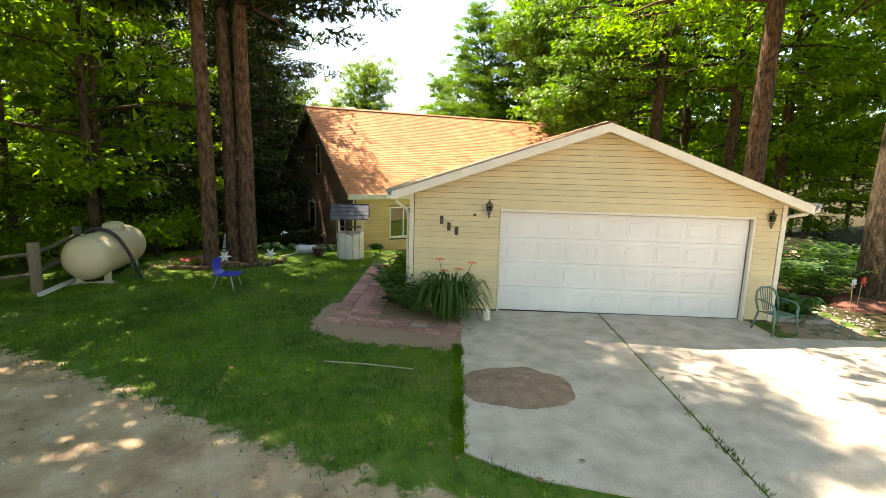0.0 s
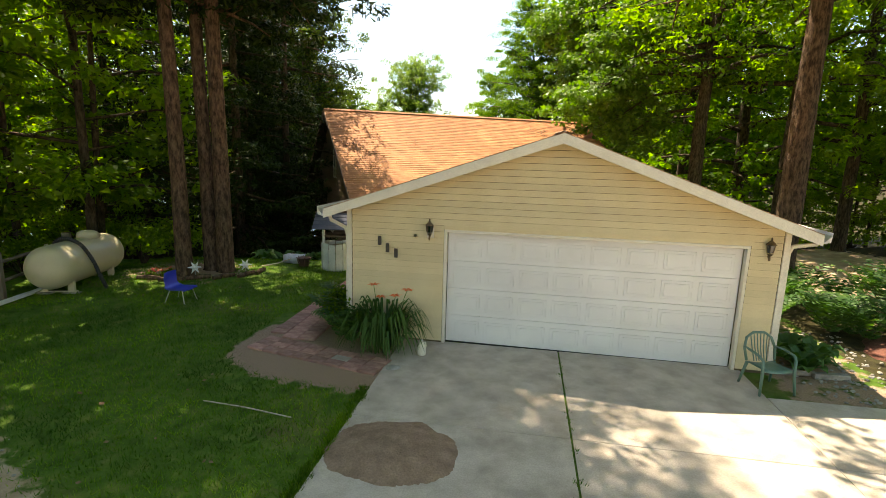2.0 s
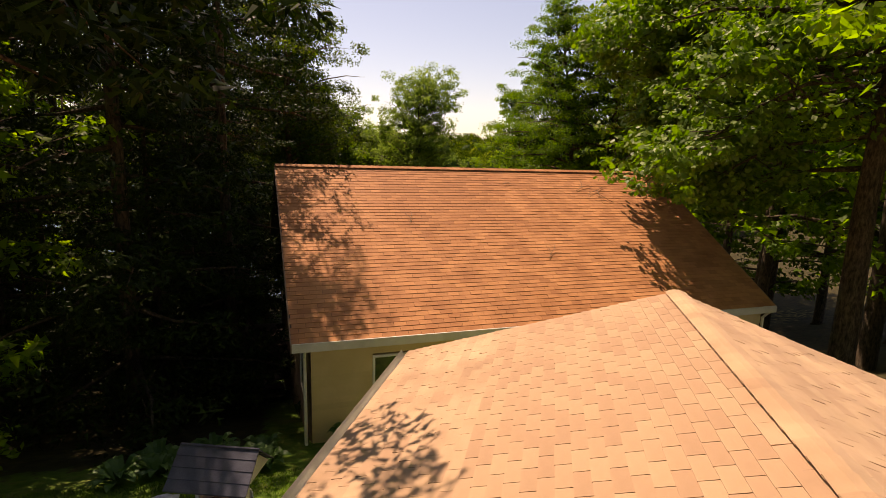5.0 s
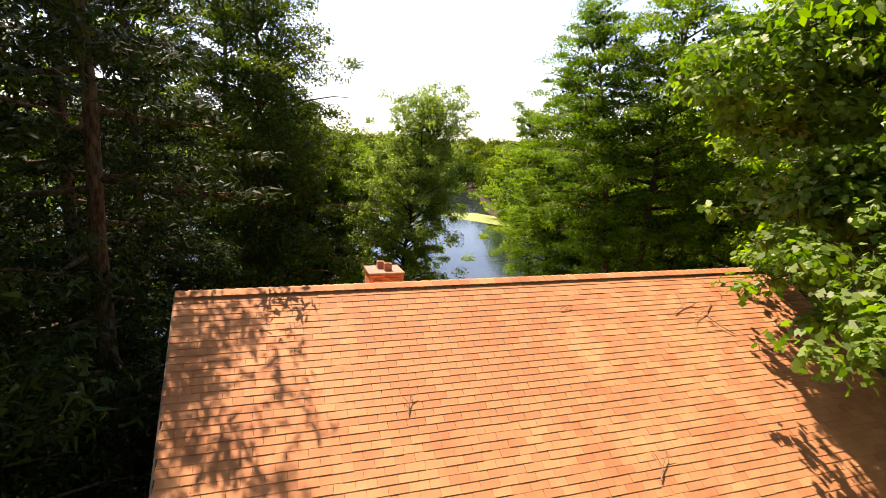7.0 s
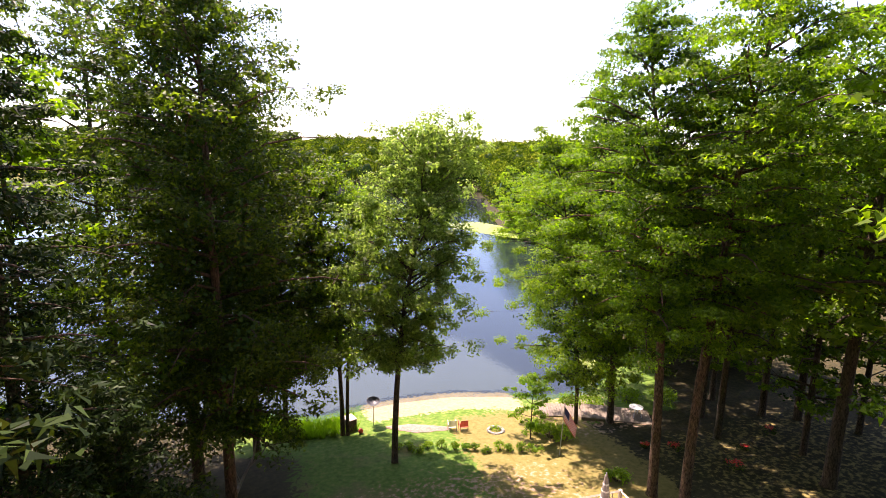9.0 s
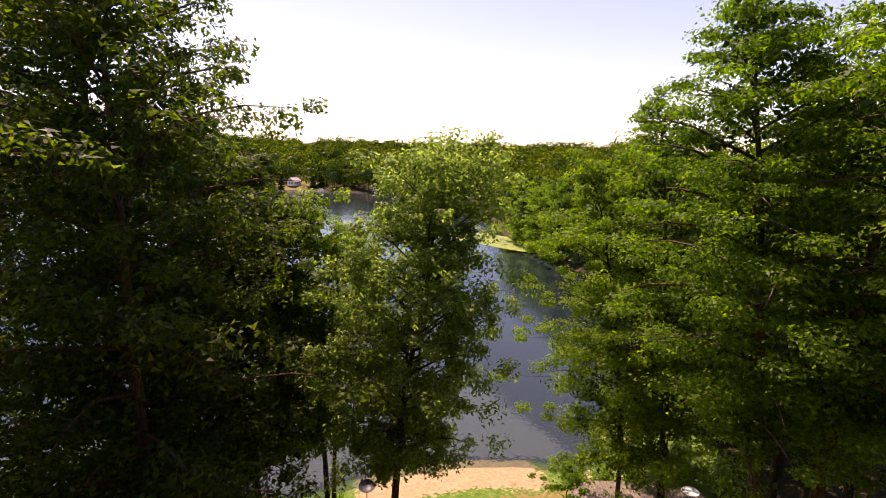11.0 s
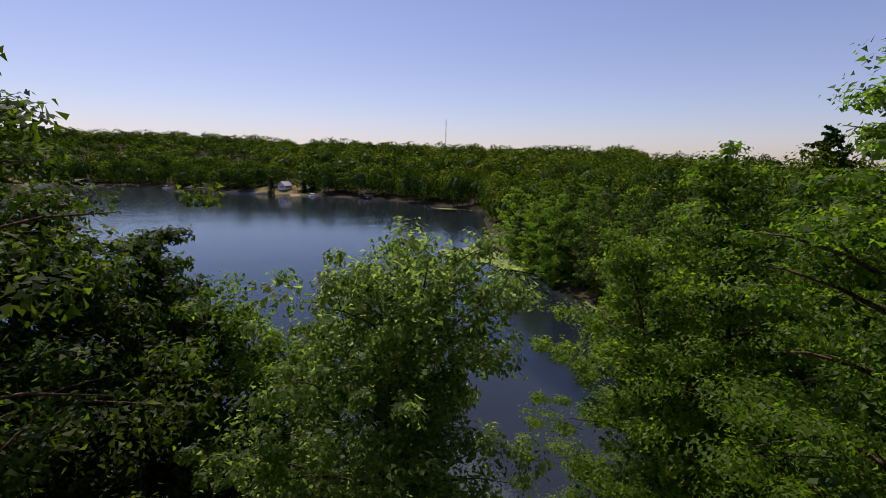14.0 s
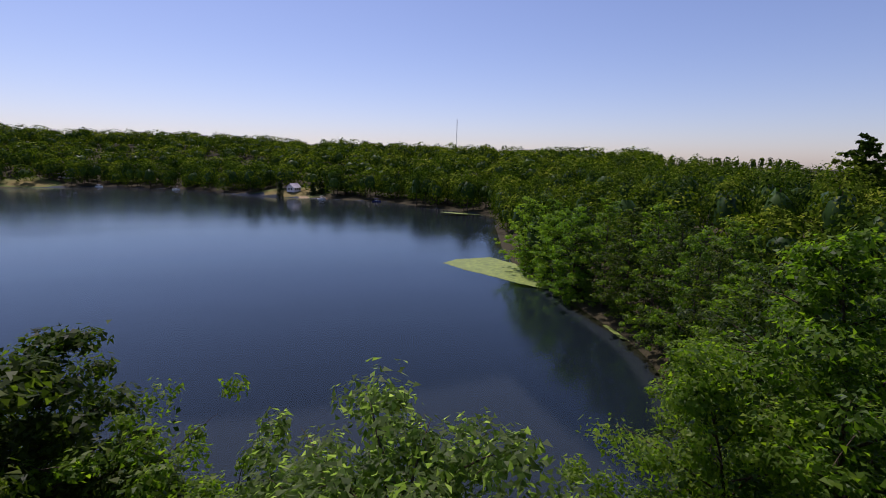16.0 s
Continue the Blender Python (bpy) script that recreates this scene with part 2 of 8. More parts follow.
M["green_plastic"] = stuff_mat("faded_green_plastic", (0.07, 0.15, 0.12), (0.12, 0.21, 0.17), 5, 0.45, 120, bump_s=0.1)
M["steel"] = stuff_mat("galvanised_steel", (0.35, 0.35, 0.34), (0.5, 0.5, 0.49), 8, 0.4, 80, metal=0.8)
M["bronze"] = stuff_mat("tarnished_bronze", (0.10, 0.07, 0.04), (0.2, 0.14, 0.08), 20, 0.5, 90, metal=0.6)
M["rust"] = stuff_mat("rusty_iron", (0.10, 0.05, 0.03), (0.20, 0.10, 0.06), 10, 0.8, 60)
M["well_white"] = stuff_mat("grey_white_painted_staves", (0.50, 0.53, 0.54), (0.66, 0.68, 0.68), 3, 0.7, 50, vary=0.08)
M["slate_blue"] = stuff_mat("slate_blue_shingles", (0.045, 0.05, 0.075), (0.08, 0.09, 0.125), 4, 0.85, 60, vary=0.2)
M["fabric"] = stuff_mat("pale_crumpled_bag", (0.45, 0.46, 0.5), (0.68, 0.69, 0.72), 6, 0.7, 40)
M["umbrella"] = stuff_mat("striped_tan_canvas", (0.20, 0.17, 0.14), (0.34, 0.30, 0.25), 9, 0.9, 60)
M["red"] = stuff_mat("red_paint", (0.45, 0.04, 0.03), (0.6, 0.08, 0.05), 8, 0.5, 60)
M["petal_orange"] = stuff_mat("orange_petal", (0.80, 0.10, 0.01), (0.88, 0.17, 0.02), 20, 0.5, 90)
M["petal_red"] = stuff_mat("red_petal", (0.55, 0.03, 0.02), (0.75, 0.06, 0.03), 20, 0.5, 90)
M["flag_white"] = stuff_mat("white_flag_cloth", (0.72, 0.72, 0.72), (0.8, 0.8, 0.8), 5, 0.8, 60)
M["flag_red"] = stuff_mat("red_flag_cloth", (0.62, 0.03, 0.05), (0.70, 0.05, 0.07), 5, 0.8, 60)
M["flag_blue"] = stuff_mat("navy_flag_cloth", (0.02, 0.025, 0.10), (0.03, 0.04, 0.14), 5, 0.8, 60)
M["lily_pad"] = stuff_mat("lily_pads", (0.13, 0.19, 0.02), (0.21, 0.27, 0.035), 0.6, 0.6, 7, island=0.25)
M["bark_pine"] = bark_mat("reddish_pine_bark", (0.035, 0.022, 0.015), (0.10, 0.062, 0.042), (0.19, 0.125, 0.09))
M["bark_grey"] = bark_mat("grey_brown_bark", (0.026, 0.019, 0.012), (0.070, 0.050, 0.034), (0.13, 0.098, 0.070))
M["twig"] = stuff_mat("dry_twig", (0.16, 0.10, 0.06), (0.26, 0.18, 0.11), 10, 0.9, 60)
M["leaf_maple"] = leaf_mat("maple_leaves", (0.042, 0.076, 0.007), (0.074, 0.125, 0.011), (0.124, 0.176, 0.018), trans=0.50, gloss=0.15, tc=(0.66, 0.80, 0.10))
M["leaf_bright"] = leaf_mat("bright_green_leaves", (0.060, 0.112, 0.010), (0.102, 0.170, 0.017), (0.155, 0.225, 0.028), trans=0.55, gloss=0.15, tc=(0.62, 0.72, 0.07))
M["leaf_oak"] = leaf_mat("lobed_oak_leaves", (0.065, 0.125, 0.016), (0.100, 0.180, 0.026), (0.150, 0.235, 0.040), trans=0.40, gloss=0.4)
M["leaf_poplar"] = leaf_mat("silvery_poplar_leaves", (0.052, 0.074, 0.016), (0.090, 0.116, 0.030), (0.16, 0.185, 0.064), trans=0.56, gloss=0.15, tc=(1.0, 1.12, 0.46))
# Silhouette darkness is put into this leaf colour, its palest tone imitating lit leaves.
M["leaf_dark"] = leaf_mat("silhouette_dark_leaves", (0.013, 0.022, 0.003), (0.028, 0.046, 0.006), (0.064, 0.088, 0.013), trans=0.36, gloss=0.10, tc=(0.85, 1.05, 0.22))
M["leaf_pine"] = leaf_mat("dark_pine_needles", (0.009, 0.018, 0.005), (0.018, 0.034, 0.008), (0.036, 0.060, 0.012), trans=0.10, gloss=0.05)
# Darker leaf copy: the shade inside a crown is put into its colour.
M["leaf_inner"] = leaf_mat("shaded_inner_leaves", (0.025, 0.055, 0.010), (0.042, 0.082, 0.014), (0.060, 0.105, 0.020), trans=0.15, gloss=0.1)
M["leaf_hosta"] = leaf_mat("broad_hosta_leaves", (0.04, 0.10, 0.03), (0.065, 0.14, 0.045), (0.09, 0.17, 0.04), trans=0.3, gloss=0.25)
M["leaf_daylily"] = leaf_mat("dark_strap_leaves", (0.028, 0.075, 0.014), (0.045, 0.105, 0.02), (0.075, 0.14, 0.03), trans=0.25, gloss=0.25)
# The mixed patches paint a yellowish light dapple over the lawn blades.
M["grass_blade"] = leaf_mat("lawn_blades", (0.044, 0.110, 0.009), (0.080, 0.178, 0.015), (0.165, 0.23, 0.032), trans=0.35, gloss=0.1, mixed=0.7)
M["far_wood"] = leaf_mat("far_wood_foliage", (0.018, 0.036, 0.004), (0.054, 0.092, 0.009), (0.125, 0.165, 0.020), trans=0.18, gloss=0.0, mixed=0.06)
M["dead_leaf"] = stuff_mat("fallen_dry_leaf", (0.16, 0.085, 0.04), (0.3, 0.19, 0.1), 10, 0.9, 60)
M["mulch"] = stuff_mat("red_brown_mulch", (0.10, 0.035, 0.022), (0.2, 0.075, 0.05), 12, 0.95, 40, bump_s=0.9, bump_d=0.03)
M["sand_chip"] = stuff_mat("wood_chip_strip", (0.16, 0.11, 0.08), (0.30, 0.22, 0.17), 6, 0.95, 30, bump_s=0.9, bump_d=0.03)
M["far_white"] = stuff_mat("pale_far_siding", (0.6, 0.56, 0.55), (0.75, 0.7, 0.69), 1, 0.7, 20)
M["far_roof"] = stuff_mat("pale_grey_far_roof", (0.42, 0.38, 0.38), (0.55, 0.50, 0.5), 1, 0.8, 20)
M["barrel"] = stuff_mat("terracotta_pot", (0.28, 0.12, 0.07), (0.4, 0.19, 0.11), 6, 0.85, 60)
M["sign_dark"] = stuff_mat("dark_metal_bar", (0.03, 0.025, 0.02), (0.06, 0.05, 0.04), 9, 0.5, 60)


# ---- mesh helpers ----
class Geo:
    """Collects vertices and faces of one mesh."""

    def __init__(self):
        self.v, self.f = [], []

    def face_set(self, verts, faces, m=None):
        b = len(self.v)
        self.v += [tuple(m @ Vector(p)) for p in verts] if m else [tuple(p) for p in verts]
        self.f += [tuple(b + i for i in f) for f in faces]
        return self

    def box(self, x0, y0, z0, x1, y1, z1, c=0.0, m=None):
        if c <= 0:
            vs = [(x, y, z) for x in (x0, x1) for y in (y0, y1) for z in (z0, z1)]
            fs = [(0, 1, 3, 2), (4, 6, 7, 5), (0, 4, 5, 1), (2, 3, 7, 6), (0, 2, 6, 4), (1, 5, 7, 3)]
            return self.face_set(vs, fs, m)
        bm = bmesh.new()
        bmesh.ops.create_cube(bm, size=1.0)
        for v in bm.verts:
            v.co = Vector(((x0 + x1) / 2 + v.co.x * (x1 - x0), (y0 + y1) / 2 + v.co.y * (y1 - y0), (z0 + z1) / 2 + v.co.z * (z1 - z0)))
        bmesh.ops.bevel(bm, geom=list(bm.edges), offset=c, segments=1, affect="EDGES")
        bm.verts.index_update()
        self.face_set([v.co.copy() for v in bm.verts], [[v.index for v in f.verts] for f in bm.faces], m)
        bm.free()
        return self

    def tube(self, path, radii, n=8, caps=True, flat=1.0):
        """A round bar along a path, with a radius for each point."""
        path = [Vector(p) for p in path]
        if isinstance(radii, (int, float)):
            radii = [radii] * len(path)
        b = len(self.v)
        side = None
        for i, p in enumerate(path):
            d = (path[min(i + 1, len(path) - 1)] - path[max(i - 1, 0)]).normalized()
            if side is None:
                side = d.cross(Vector((0, 0, 1)) if abs(d.z) < 0.9 else Vector((1, 0, 0))).normalized()
            else:
                side = (side - d * side.dot(d)).normalized()
            up = d.cross(side)
            for k in range(n):
                a = 2 * math.pi * k / n
                self.v.append(tuple(p + (side * math.cos(a) + up * math.sin(a) * flat) * radii[i]))
        for i in range(len(path) - 1):
            for k in range(n):
                k2 = (k + 1) % n
                self.f.append((b + i * n + k, b + i * n + k2, b + (i + 1) * n + k2, b + (i + 1) * n + k))
        if caps:
            self.f.append(tuple(b + k for k in reversed(range(n))))
            self.f.append(tuple(b + (len(path) - 1) * n + k for k in range(n)))
        return self

    def lathe(self, profile, n=16, m=None):
        """A turned shape: (radius, height) pairs about z."""
        vs = [(r * math.cos(2 * math.pi * k / n), r * math.sin(2 * math.pi * k / n), z) for r, z in profile for k in range(n)]
        fs = [(i * n + k, i * n + (k + 1) % n, (i + 1) * n + (k + 1) % n, (i + 1) * n + k) for i in range(len(profile) - 1) for k in range(n)]
        fs.append(tuple(reversed(range(n))))
        fs.append(tuple((len(profile) - 1) * n + k for k in range(n)))
        return self.face_set(vs, fs, m)

    def blob(self, c, r, seed=0, n=10, rough=0.25, m=None):
        """A lumpy stone-like lump with radii r about c."""
        rows = n // 2
        vs = []
        for i in range(rows + 1):
            a = math.pi * i / rows
            for k in range(n):
                q = 2 * math.pi * k / n
                d = Vector((math.sin(a) * math.cos(q), math.sin(a) * math.sin(q), math.cos(a)))
                s = 1 + rough * noise.noise(d * 1.7 + Vector((seed * 7.3, seed * 1.9, seed)))
                vs.append((c[0] + d.x * r[0] * s, c[1] + d.y * r[1] * s, c[2] + d.z * r[2] * s))
        fs = [(i * n + k, (i + 1) * n + k, (i + 1) * n + (k + 1) % n, i * n + (k + 1) % n) for i in range(rows) for k in range(n)]
        return self.face_set(vs, fs, m)

    def ob(self, name, mat, parent=None, label="", smooth=False):
        me = bpy.data.meshes.new(name)
        me.from_pydata(self.v, [], self.f)
        if smooth:
            me.polygons.foreach_set("use_smooth", [True] * len(me.polygons))
        me.materials.append(mat)
        me.update()
        o = new(name, me)
        if parent:
            o.parent = parent
        if label:
            o["label"] = label
        return o


def thing(name, m, label, category, group="", kind=""):
    """An empty base that holds a thing's parts, at the pose m."""
    o = new(name)
    o.empty_display_size = 0.2
    o.matrix_basis = m
    return tagged(o, label, category, group, kind)


def shared(name, mesh, parent, m):
    """One more piece on a mesh that exists already."""
    o = new(name, mesh)
    o.parent = parent
    o.matrix_basis = m
    return o


def array_mesh(name, verts, faces, mat, smooth=False):
    """A mesh from numpy arrays; faces all of the same number of corners."""
    me = bpy.data.meshes.new(name)
    k = faces.shape[1]
    me.vertices.add(len(verts))
    me.vertices.foreach_set("co", np.ascontiguousarray(verts, dtype=np.float32).ravel())
    me.loops.add(len(faces) * k)
    me.loops.foreach_set("vertex_index", np.ascontiguousarray(faces, dtype=np.int32).ravel())
    me.polygons.add(len(faces))
    me.polygons.foreach_set("loop_start", np.arange(0, len(faces) * k, k, dtype=np.int32))
    if smooth:
        me.polygons.foreach_set("use_smooth", np.ones(len(faces), dtype=bool))
    me.materials.append(mat)
    me.update(calc_edges=True)
    return me


# ---- ground and lake ----
LAKE_Z = -9.0
SHORE = [(-60, 68), (-30, 65), (-8, 63), (5, 61.6), (10.5, 59.3), (14, 60.2), (17, 60.6), (21.5, 60.5), (25.7, 59.4), (28.5, 57.9), (33, 57.9), (38, 61.5),
         (47, 72), (57, 88), (62, 101), (64, 115), (66, 136), (68.5, 160), (75, 184), (93, 235), (106, 268), (96, 291), (70, 354),
         (26, 382), (-22, 420), (-74, 480), (-140, 516), (-178, 490), (-260, 470), (-300, 380), (-220, 220), (-120, 110)]


def shore_distance(x, y):
    """Metres from the lake's edge, negative on the water."""
    x, y = np.asarray(x, float), np.asarray(y, float)
    best = np.full(x.shape, 1e9)
    inside = np.zeros(x.shape, bool)
    for (ax, ay), (bx, by) in zip(SHORE, SHORE[1:] + SHORE[:1]):
        dx, dy = bx - ax, by - ay
        k = np.clip(((x - ax) * dx + (y - ay) * dy) / (dx * dx + dy * dy), 0, 1)
        best = np.minimum(best, np.hypot(x - ax - k * dx, y - ay - k * dy))
        cross = ((ay > y) != (by > y)) & (x < dx * (y - ay) / (dy + 1e-12) + ax)
        inside ^= cross
    return np.where(inside, -best, best)


def step(a, b, v):
    k = np.clip((v - a) / (b - a), 0, 1)
    return k * k * (3 - 2 * k)


def ground_z(x, y):
    """Height of the land: level at the drive, falling to the beach, hills beyond the lake."""
    x, y = np.asarray(x, float), np.asarray(y, float)
    d = shore_distance(x, y)
    z = LAKE_Z + np.interp(d, [-60, -14, -5, 0, 5, 11, 20, 28, 34, 39.3, 42.3, 46], [-6, -2.6, -0.7, 0, 0.7, 1.4, 2.4, 4.2, 6.5, 8.1, 8.94, 9.0])
    hill = np.interp(x, [-300, -120, 20, 130, 260, 450], [28, 30, 24, 19, 14, 12])
    z = z + step(15, 240, d) * step(200, 330, y) * hill
    z = z + step(150, 420, d) * (1 - step(200, 330, y)) * 14 * step(60, 300, np.abs(x) + np.abs(y) * 0.3)
    z = z + 3.2 * np.exp(-((x - 8) / 32) ** 2 - ((y - 416) / 15) ** 2) + 3.5 * np.exp(-((x + 185) / 30) ** 2 - ((y - 522) / 18) ** 2)
    z = z + 0.22 * np.exp(-((x - 0.2) ** 2 + (y - 16.0) ** 2) / 8.0)
    rough = 0.05 * np.sin(x * 0.9 + 1.3 * np.sin(y * 0.37)) * np.sin(y * 0.8 + np.sin(x * 0.5))
    return z + rough * step(46.5, 30, d) * step(0, 6, d)


def gz(x, y):
    return float(ground_z(np.array([x]), np.array([y]))[0])


G0 = Vector((5.85, 9.28, 0))
GU = Vector((0.8791, -0.4766, 0))
GN = Vector((-0.4766, -0.8791, 0))
G_ANGLE = -28.46


def gpt(u, n, z=0.0):
    """A point by the garage: u along its front, n metres out from it."""
    return G0 + GU * u + GN * n + Vector((0, 0, z))


def build_ground():
    def axis(lo, hi, fine, fstep, reach, grow):
        a = list(np.arange(lo, fine[0], 1.0)) + list(np.arange(fine[0], fine[1], fstep)) + list(np.arange(fine[1], hi, 1.0))
        s, p = 1.0, hi
        while p < reach[1]:
            a.append(p)
            s = min(s * grow, 9.0) if p < 560 else s * grow
            p += s
        a.append(reach[1])
        s, p, b = 1.0, lo, []
        while p > reach[0]:
            s = min(s * grow, 9.0) if p > -330 else s * grow
            p -= s
            b.append(max(p, reach[0]))
        return np.array(sorted(set(np.round(b + a, 4))))

    xs = axis(-30, 50, (-7, 16), 0.25, (-2600, 2600), 1.12)
    ys = axis(-12, 66, (2, 19), 0.25, (-900, 3200), 1.12)
    X, Y = np.meshgrid(xs, ys)
    Z = ground_z(X, Y)
    rel_x, rel_y = X - G0.x, Y - G0.y
    U, N = rel_x * GU.x + rel_y * GU.y, rel_x * GN.x + rel_y * GN.y
    d = shore_distance(X, Y)
    # lawn edge along the gravel lane
    edge = np.interp(U, [-14, -8.2, -5.3, -3.6, -1.9, -0.9, 0.7, 1.9, 8], [1.4, 2.7, 4.0, 4.85, 5.6, 5.9, 6.3, 6.6, 7.6])
    gravel = step(-0.5, 0.7, N - edge)
    lane = np.abs(Y - (0.58 * (X - 22) + 13.4)) / 1.16
    gravel = np.maximum(gravel, step(2.3, 1.5, lane) * step(14, 18, X) * step(27, 24.5, X))
    forest_shade = np.maximum.reduce([step(-2.5, -6.0, X) * step(12, 16, Y), step(5.6, 4.2, X) * step(18.5, 21.0, Y), step(6.8, 7.8, U) * step(1.6, 0.4, N), step(27, 31, X) * step(52, 47, Y) * step(10, 20, Y),
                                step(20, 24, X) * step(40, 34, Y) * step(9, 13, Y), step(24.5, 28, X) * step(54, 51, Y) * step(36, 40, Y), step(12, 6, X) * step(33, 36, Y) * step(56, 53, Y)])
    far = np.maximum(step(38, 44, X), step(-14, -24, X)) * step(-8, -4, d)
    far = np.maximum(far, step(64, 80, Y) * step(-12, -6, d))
    # tree shade on this slope is put into the ground colour as brown patches
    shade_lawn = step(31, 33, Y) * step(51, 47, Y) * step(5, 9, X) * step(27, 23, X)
    # golden patches here imitate sun falling between the trees
    sun_meadow = np.maximum.reduce([step(40, 44, Y) * step(58, 54, Y) * step(18, 21, X) * step(31, 28, X), 0.5 * shade_lawn, 0.4 * step(29, 32, X) * step(48, 45, X) * step(34, 37, Y) * step(51, 48, Y)])
    open_field = np.exp(-(((X - 455) / 120) ** 2 + ((Y - 530) / 90) ** 2)) * 1.6
    lawn_far = np.maximum.reduce([np.exp(-(((X - 8) / 26) ** 2 + ((Y - 402) / 16) ** 2)) * 1.5, np.exp(-(((X + 185) / 20) ** 2 + ((Y - 503) / 12) ** 2)) * 1.5])
    forest_shade = np.clip(np.maximum.reduce([forest_shade, far, 0.4 * shade_lawn]) - open_field - lawn_far, 0, 1)
    sun_meadow = np.maximum(sun_meadow, np.clip(lawn_far, 0, 1) * 0.7)
    beach = step(13.0, 15.5, X) * step(27.5, 25.5, X) * step(3.8, 1.8, d) * step(-7.5, -1.5, d)
    bank = step(26, 29, X) * step(35, 33, X) * step(8.5, 6.5, d) * step(-2, 0, d)
    # the shade_lawn share below browns the lawn for tree shade
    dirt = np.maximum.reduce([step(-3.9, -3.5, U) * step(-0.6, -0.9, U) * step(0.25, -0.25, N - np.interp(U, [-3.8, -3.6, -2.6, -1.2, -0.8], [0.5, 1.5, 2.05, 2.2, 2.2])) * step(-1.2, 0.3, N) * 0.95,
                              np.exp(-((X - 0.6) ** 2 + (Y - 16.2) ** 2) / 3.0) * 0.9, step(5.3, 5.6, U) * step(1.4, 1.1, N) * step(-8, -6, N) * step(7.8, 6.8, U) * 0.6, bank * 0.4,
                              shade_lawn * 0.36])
    # pale patch painted on the bed where the near water mirrors the sky
    sky_sheen_bed = step(-0.5, -3.0, d) * step(88, 76, Y) * step(33, 27, X)
    mid_water = step(-0.3, -2.0, d)
    lakebed = step(-1.0, -5.0, d) * np.maximum(step(39, 47, X), step(94, 114, Y))
    nx, ny = len(xs), len(ys)
    ii = (np.arange(ny - 1)[:, None] * nx + np.arange(nx - 1)[None, :]).ravel()
    faces = np.stack([ii, ii + 1, ii + nx + 1, ii + nx], 1)
    me = array_mesh("ground", np.stack([X.ravel(), Y.ravel(), Z.ravel()], 1), faces, M["ground"], True)
    for zone, arr in (("gravel", gravel), ("dirt", dirt), ("forest_shade", forest_shade), ("sun_meadow", sun_meadow), ("sand", beach), ("mid_water", mid_water), ("sky_sheen_bed", sky_sheen_bed), ("lakebed", lakebed)):
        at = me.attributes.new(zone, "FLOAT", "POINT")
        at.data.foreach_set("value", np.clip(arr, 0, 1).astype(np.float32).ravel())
    return tagged(new("ground", me), "shaded lawn and earth sloping down to the lake", "ground", kind="structure")


build_ground()
_w = Geo()
_w.face_set([(-420, 50, LAKE_Z), (180, 50, LAKE_Z), (180, 620, LAKE_Z), (-420, 620, LAKE_Z)], [(0, 1, 2, 3)])
lake = tagged(_w.ob("water", M["water"]), "calm dark blue lake with faint ripples", "lake", kind="structure")


# ---- driveway ----
def build_driveway():
    rot = Matrix.Translation(G0) @ Matrix.Rotation(radians(G_ANGLE), 4, "Z")
    base = thing("driveway", rot, "pale concrete driveway slabs with a weedy centre joint", "driveway", kind="structure")
    for x0, x1 in ((-0.85, 2.045), (2.073, 5.083), (5.09, 8.1)):
        Geo().box(x0, -2.84, -0.12, x1, 0.1 if x0 < 5 else -1.05, 0.022, 0.008).ob("slab", M["concrete"], base)
    for run in ([(-0.85, 2.855), (-0.84, 5.2), (-0.6, 5.36), (-0.1, 5.62), (0.65, 5.8), (2.045, 6.1), (2.045, 2.855)], [(2.073, 2.855), (2.073, 6.15), (3.5, 6.5), (5.083, 6.9), (5.083, 2.855)], [(5.09, 2.855), (5.09, 6.95), (8.1, 7.4), (8.1, 2.855)]):
        n = len(run)
        vs = [(u, -v, 0.022) for u, v in run] + [(u, -v, -0.12) for u, v in run]
        Geo().face_set(vs, [tuple(range(n))] + [(k, n + k, n + (k + 1) % n, (k + 1) % n) for k in range(n)]).ob("slab", M["concrete"], base)


build_driveway()


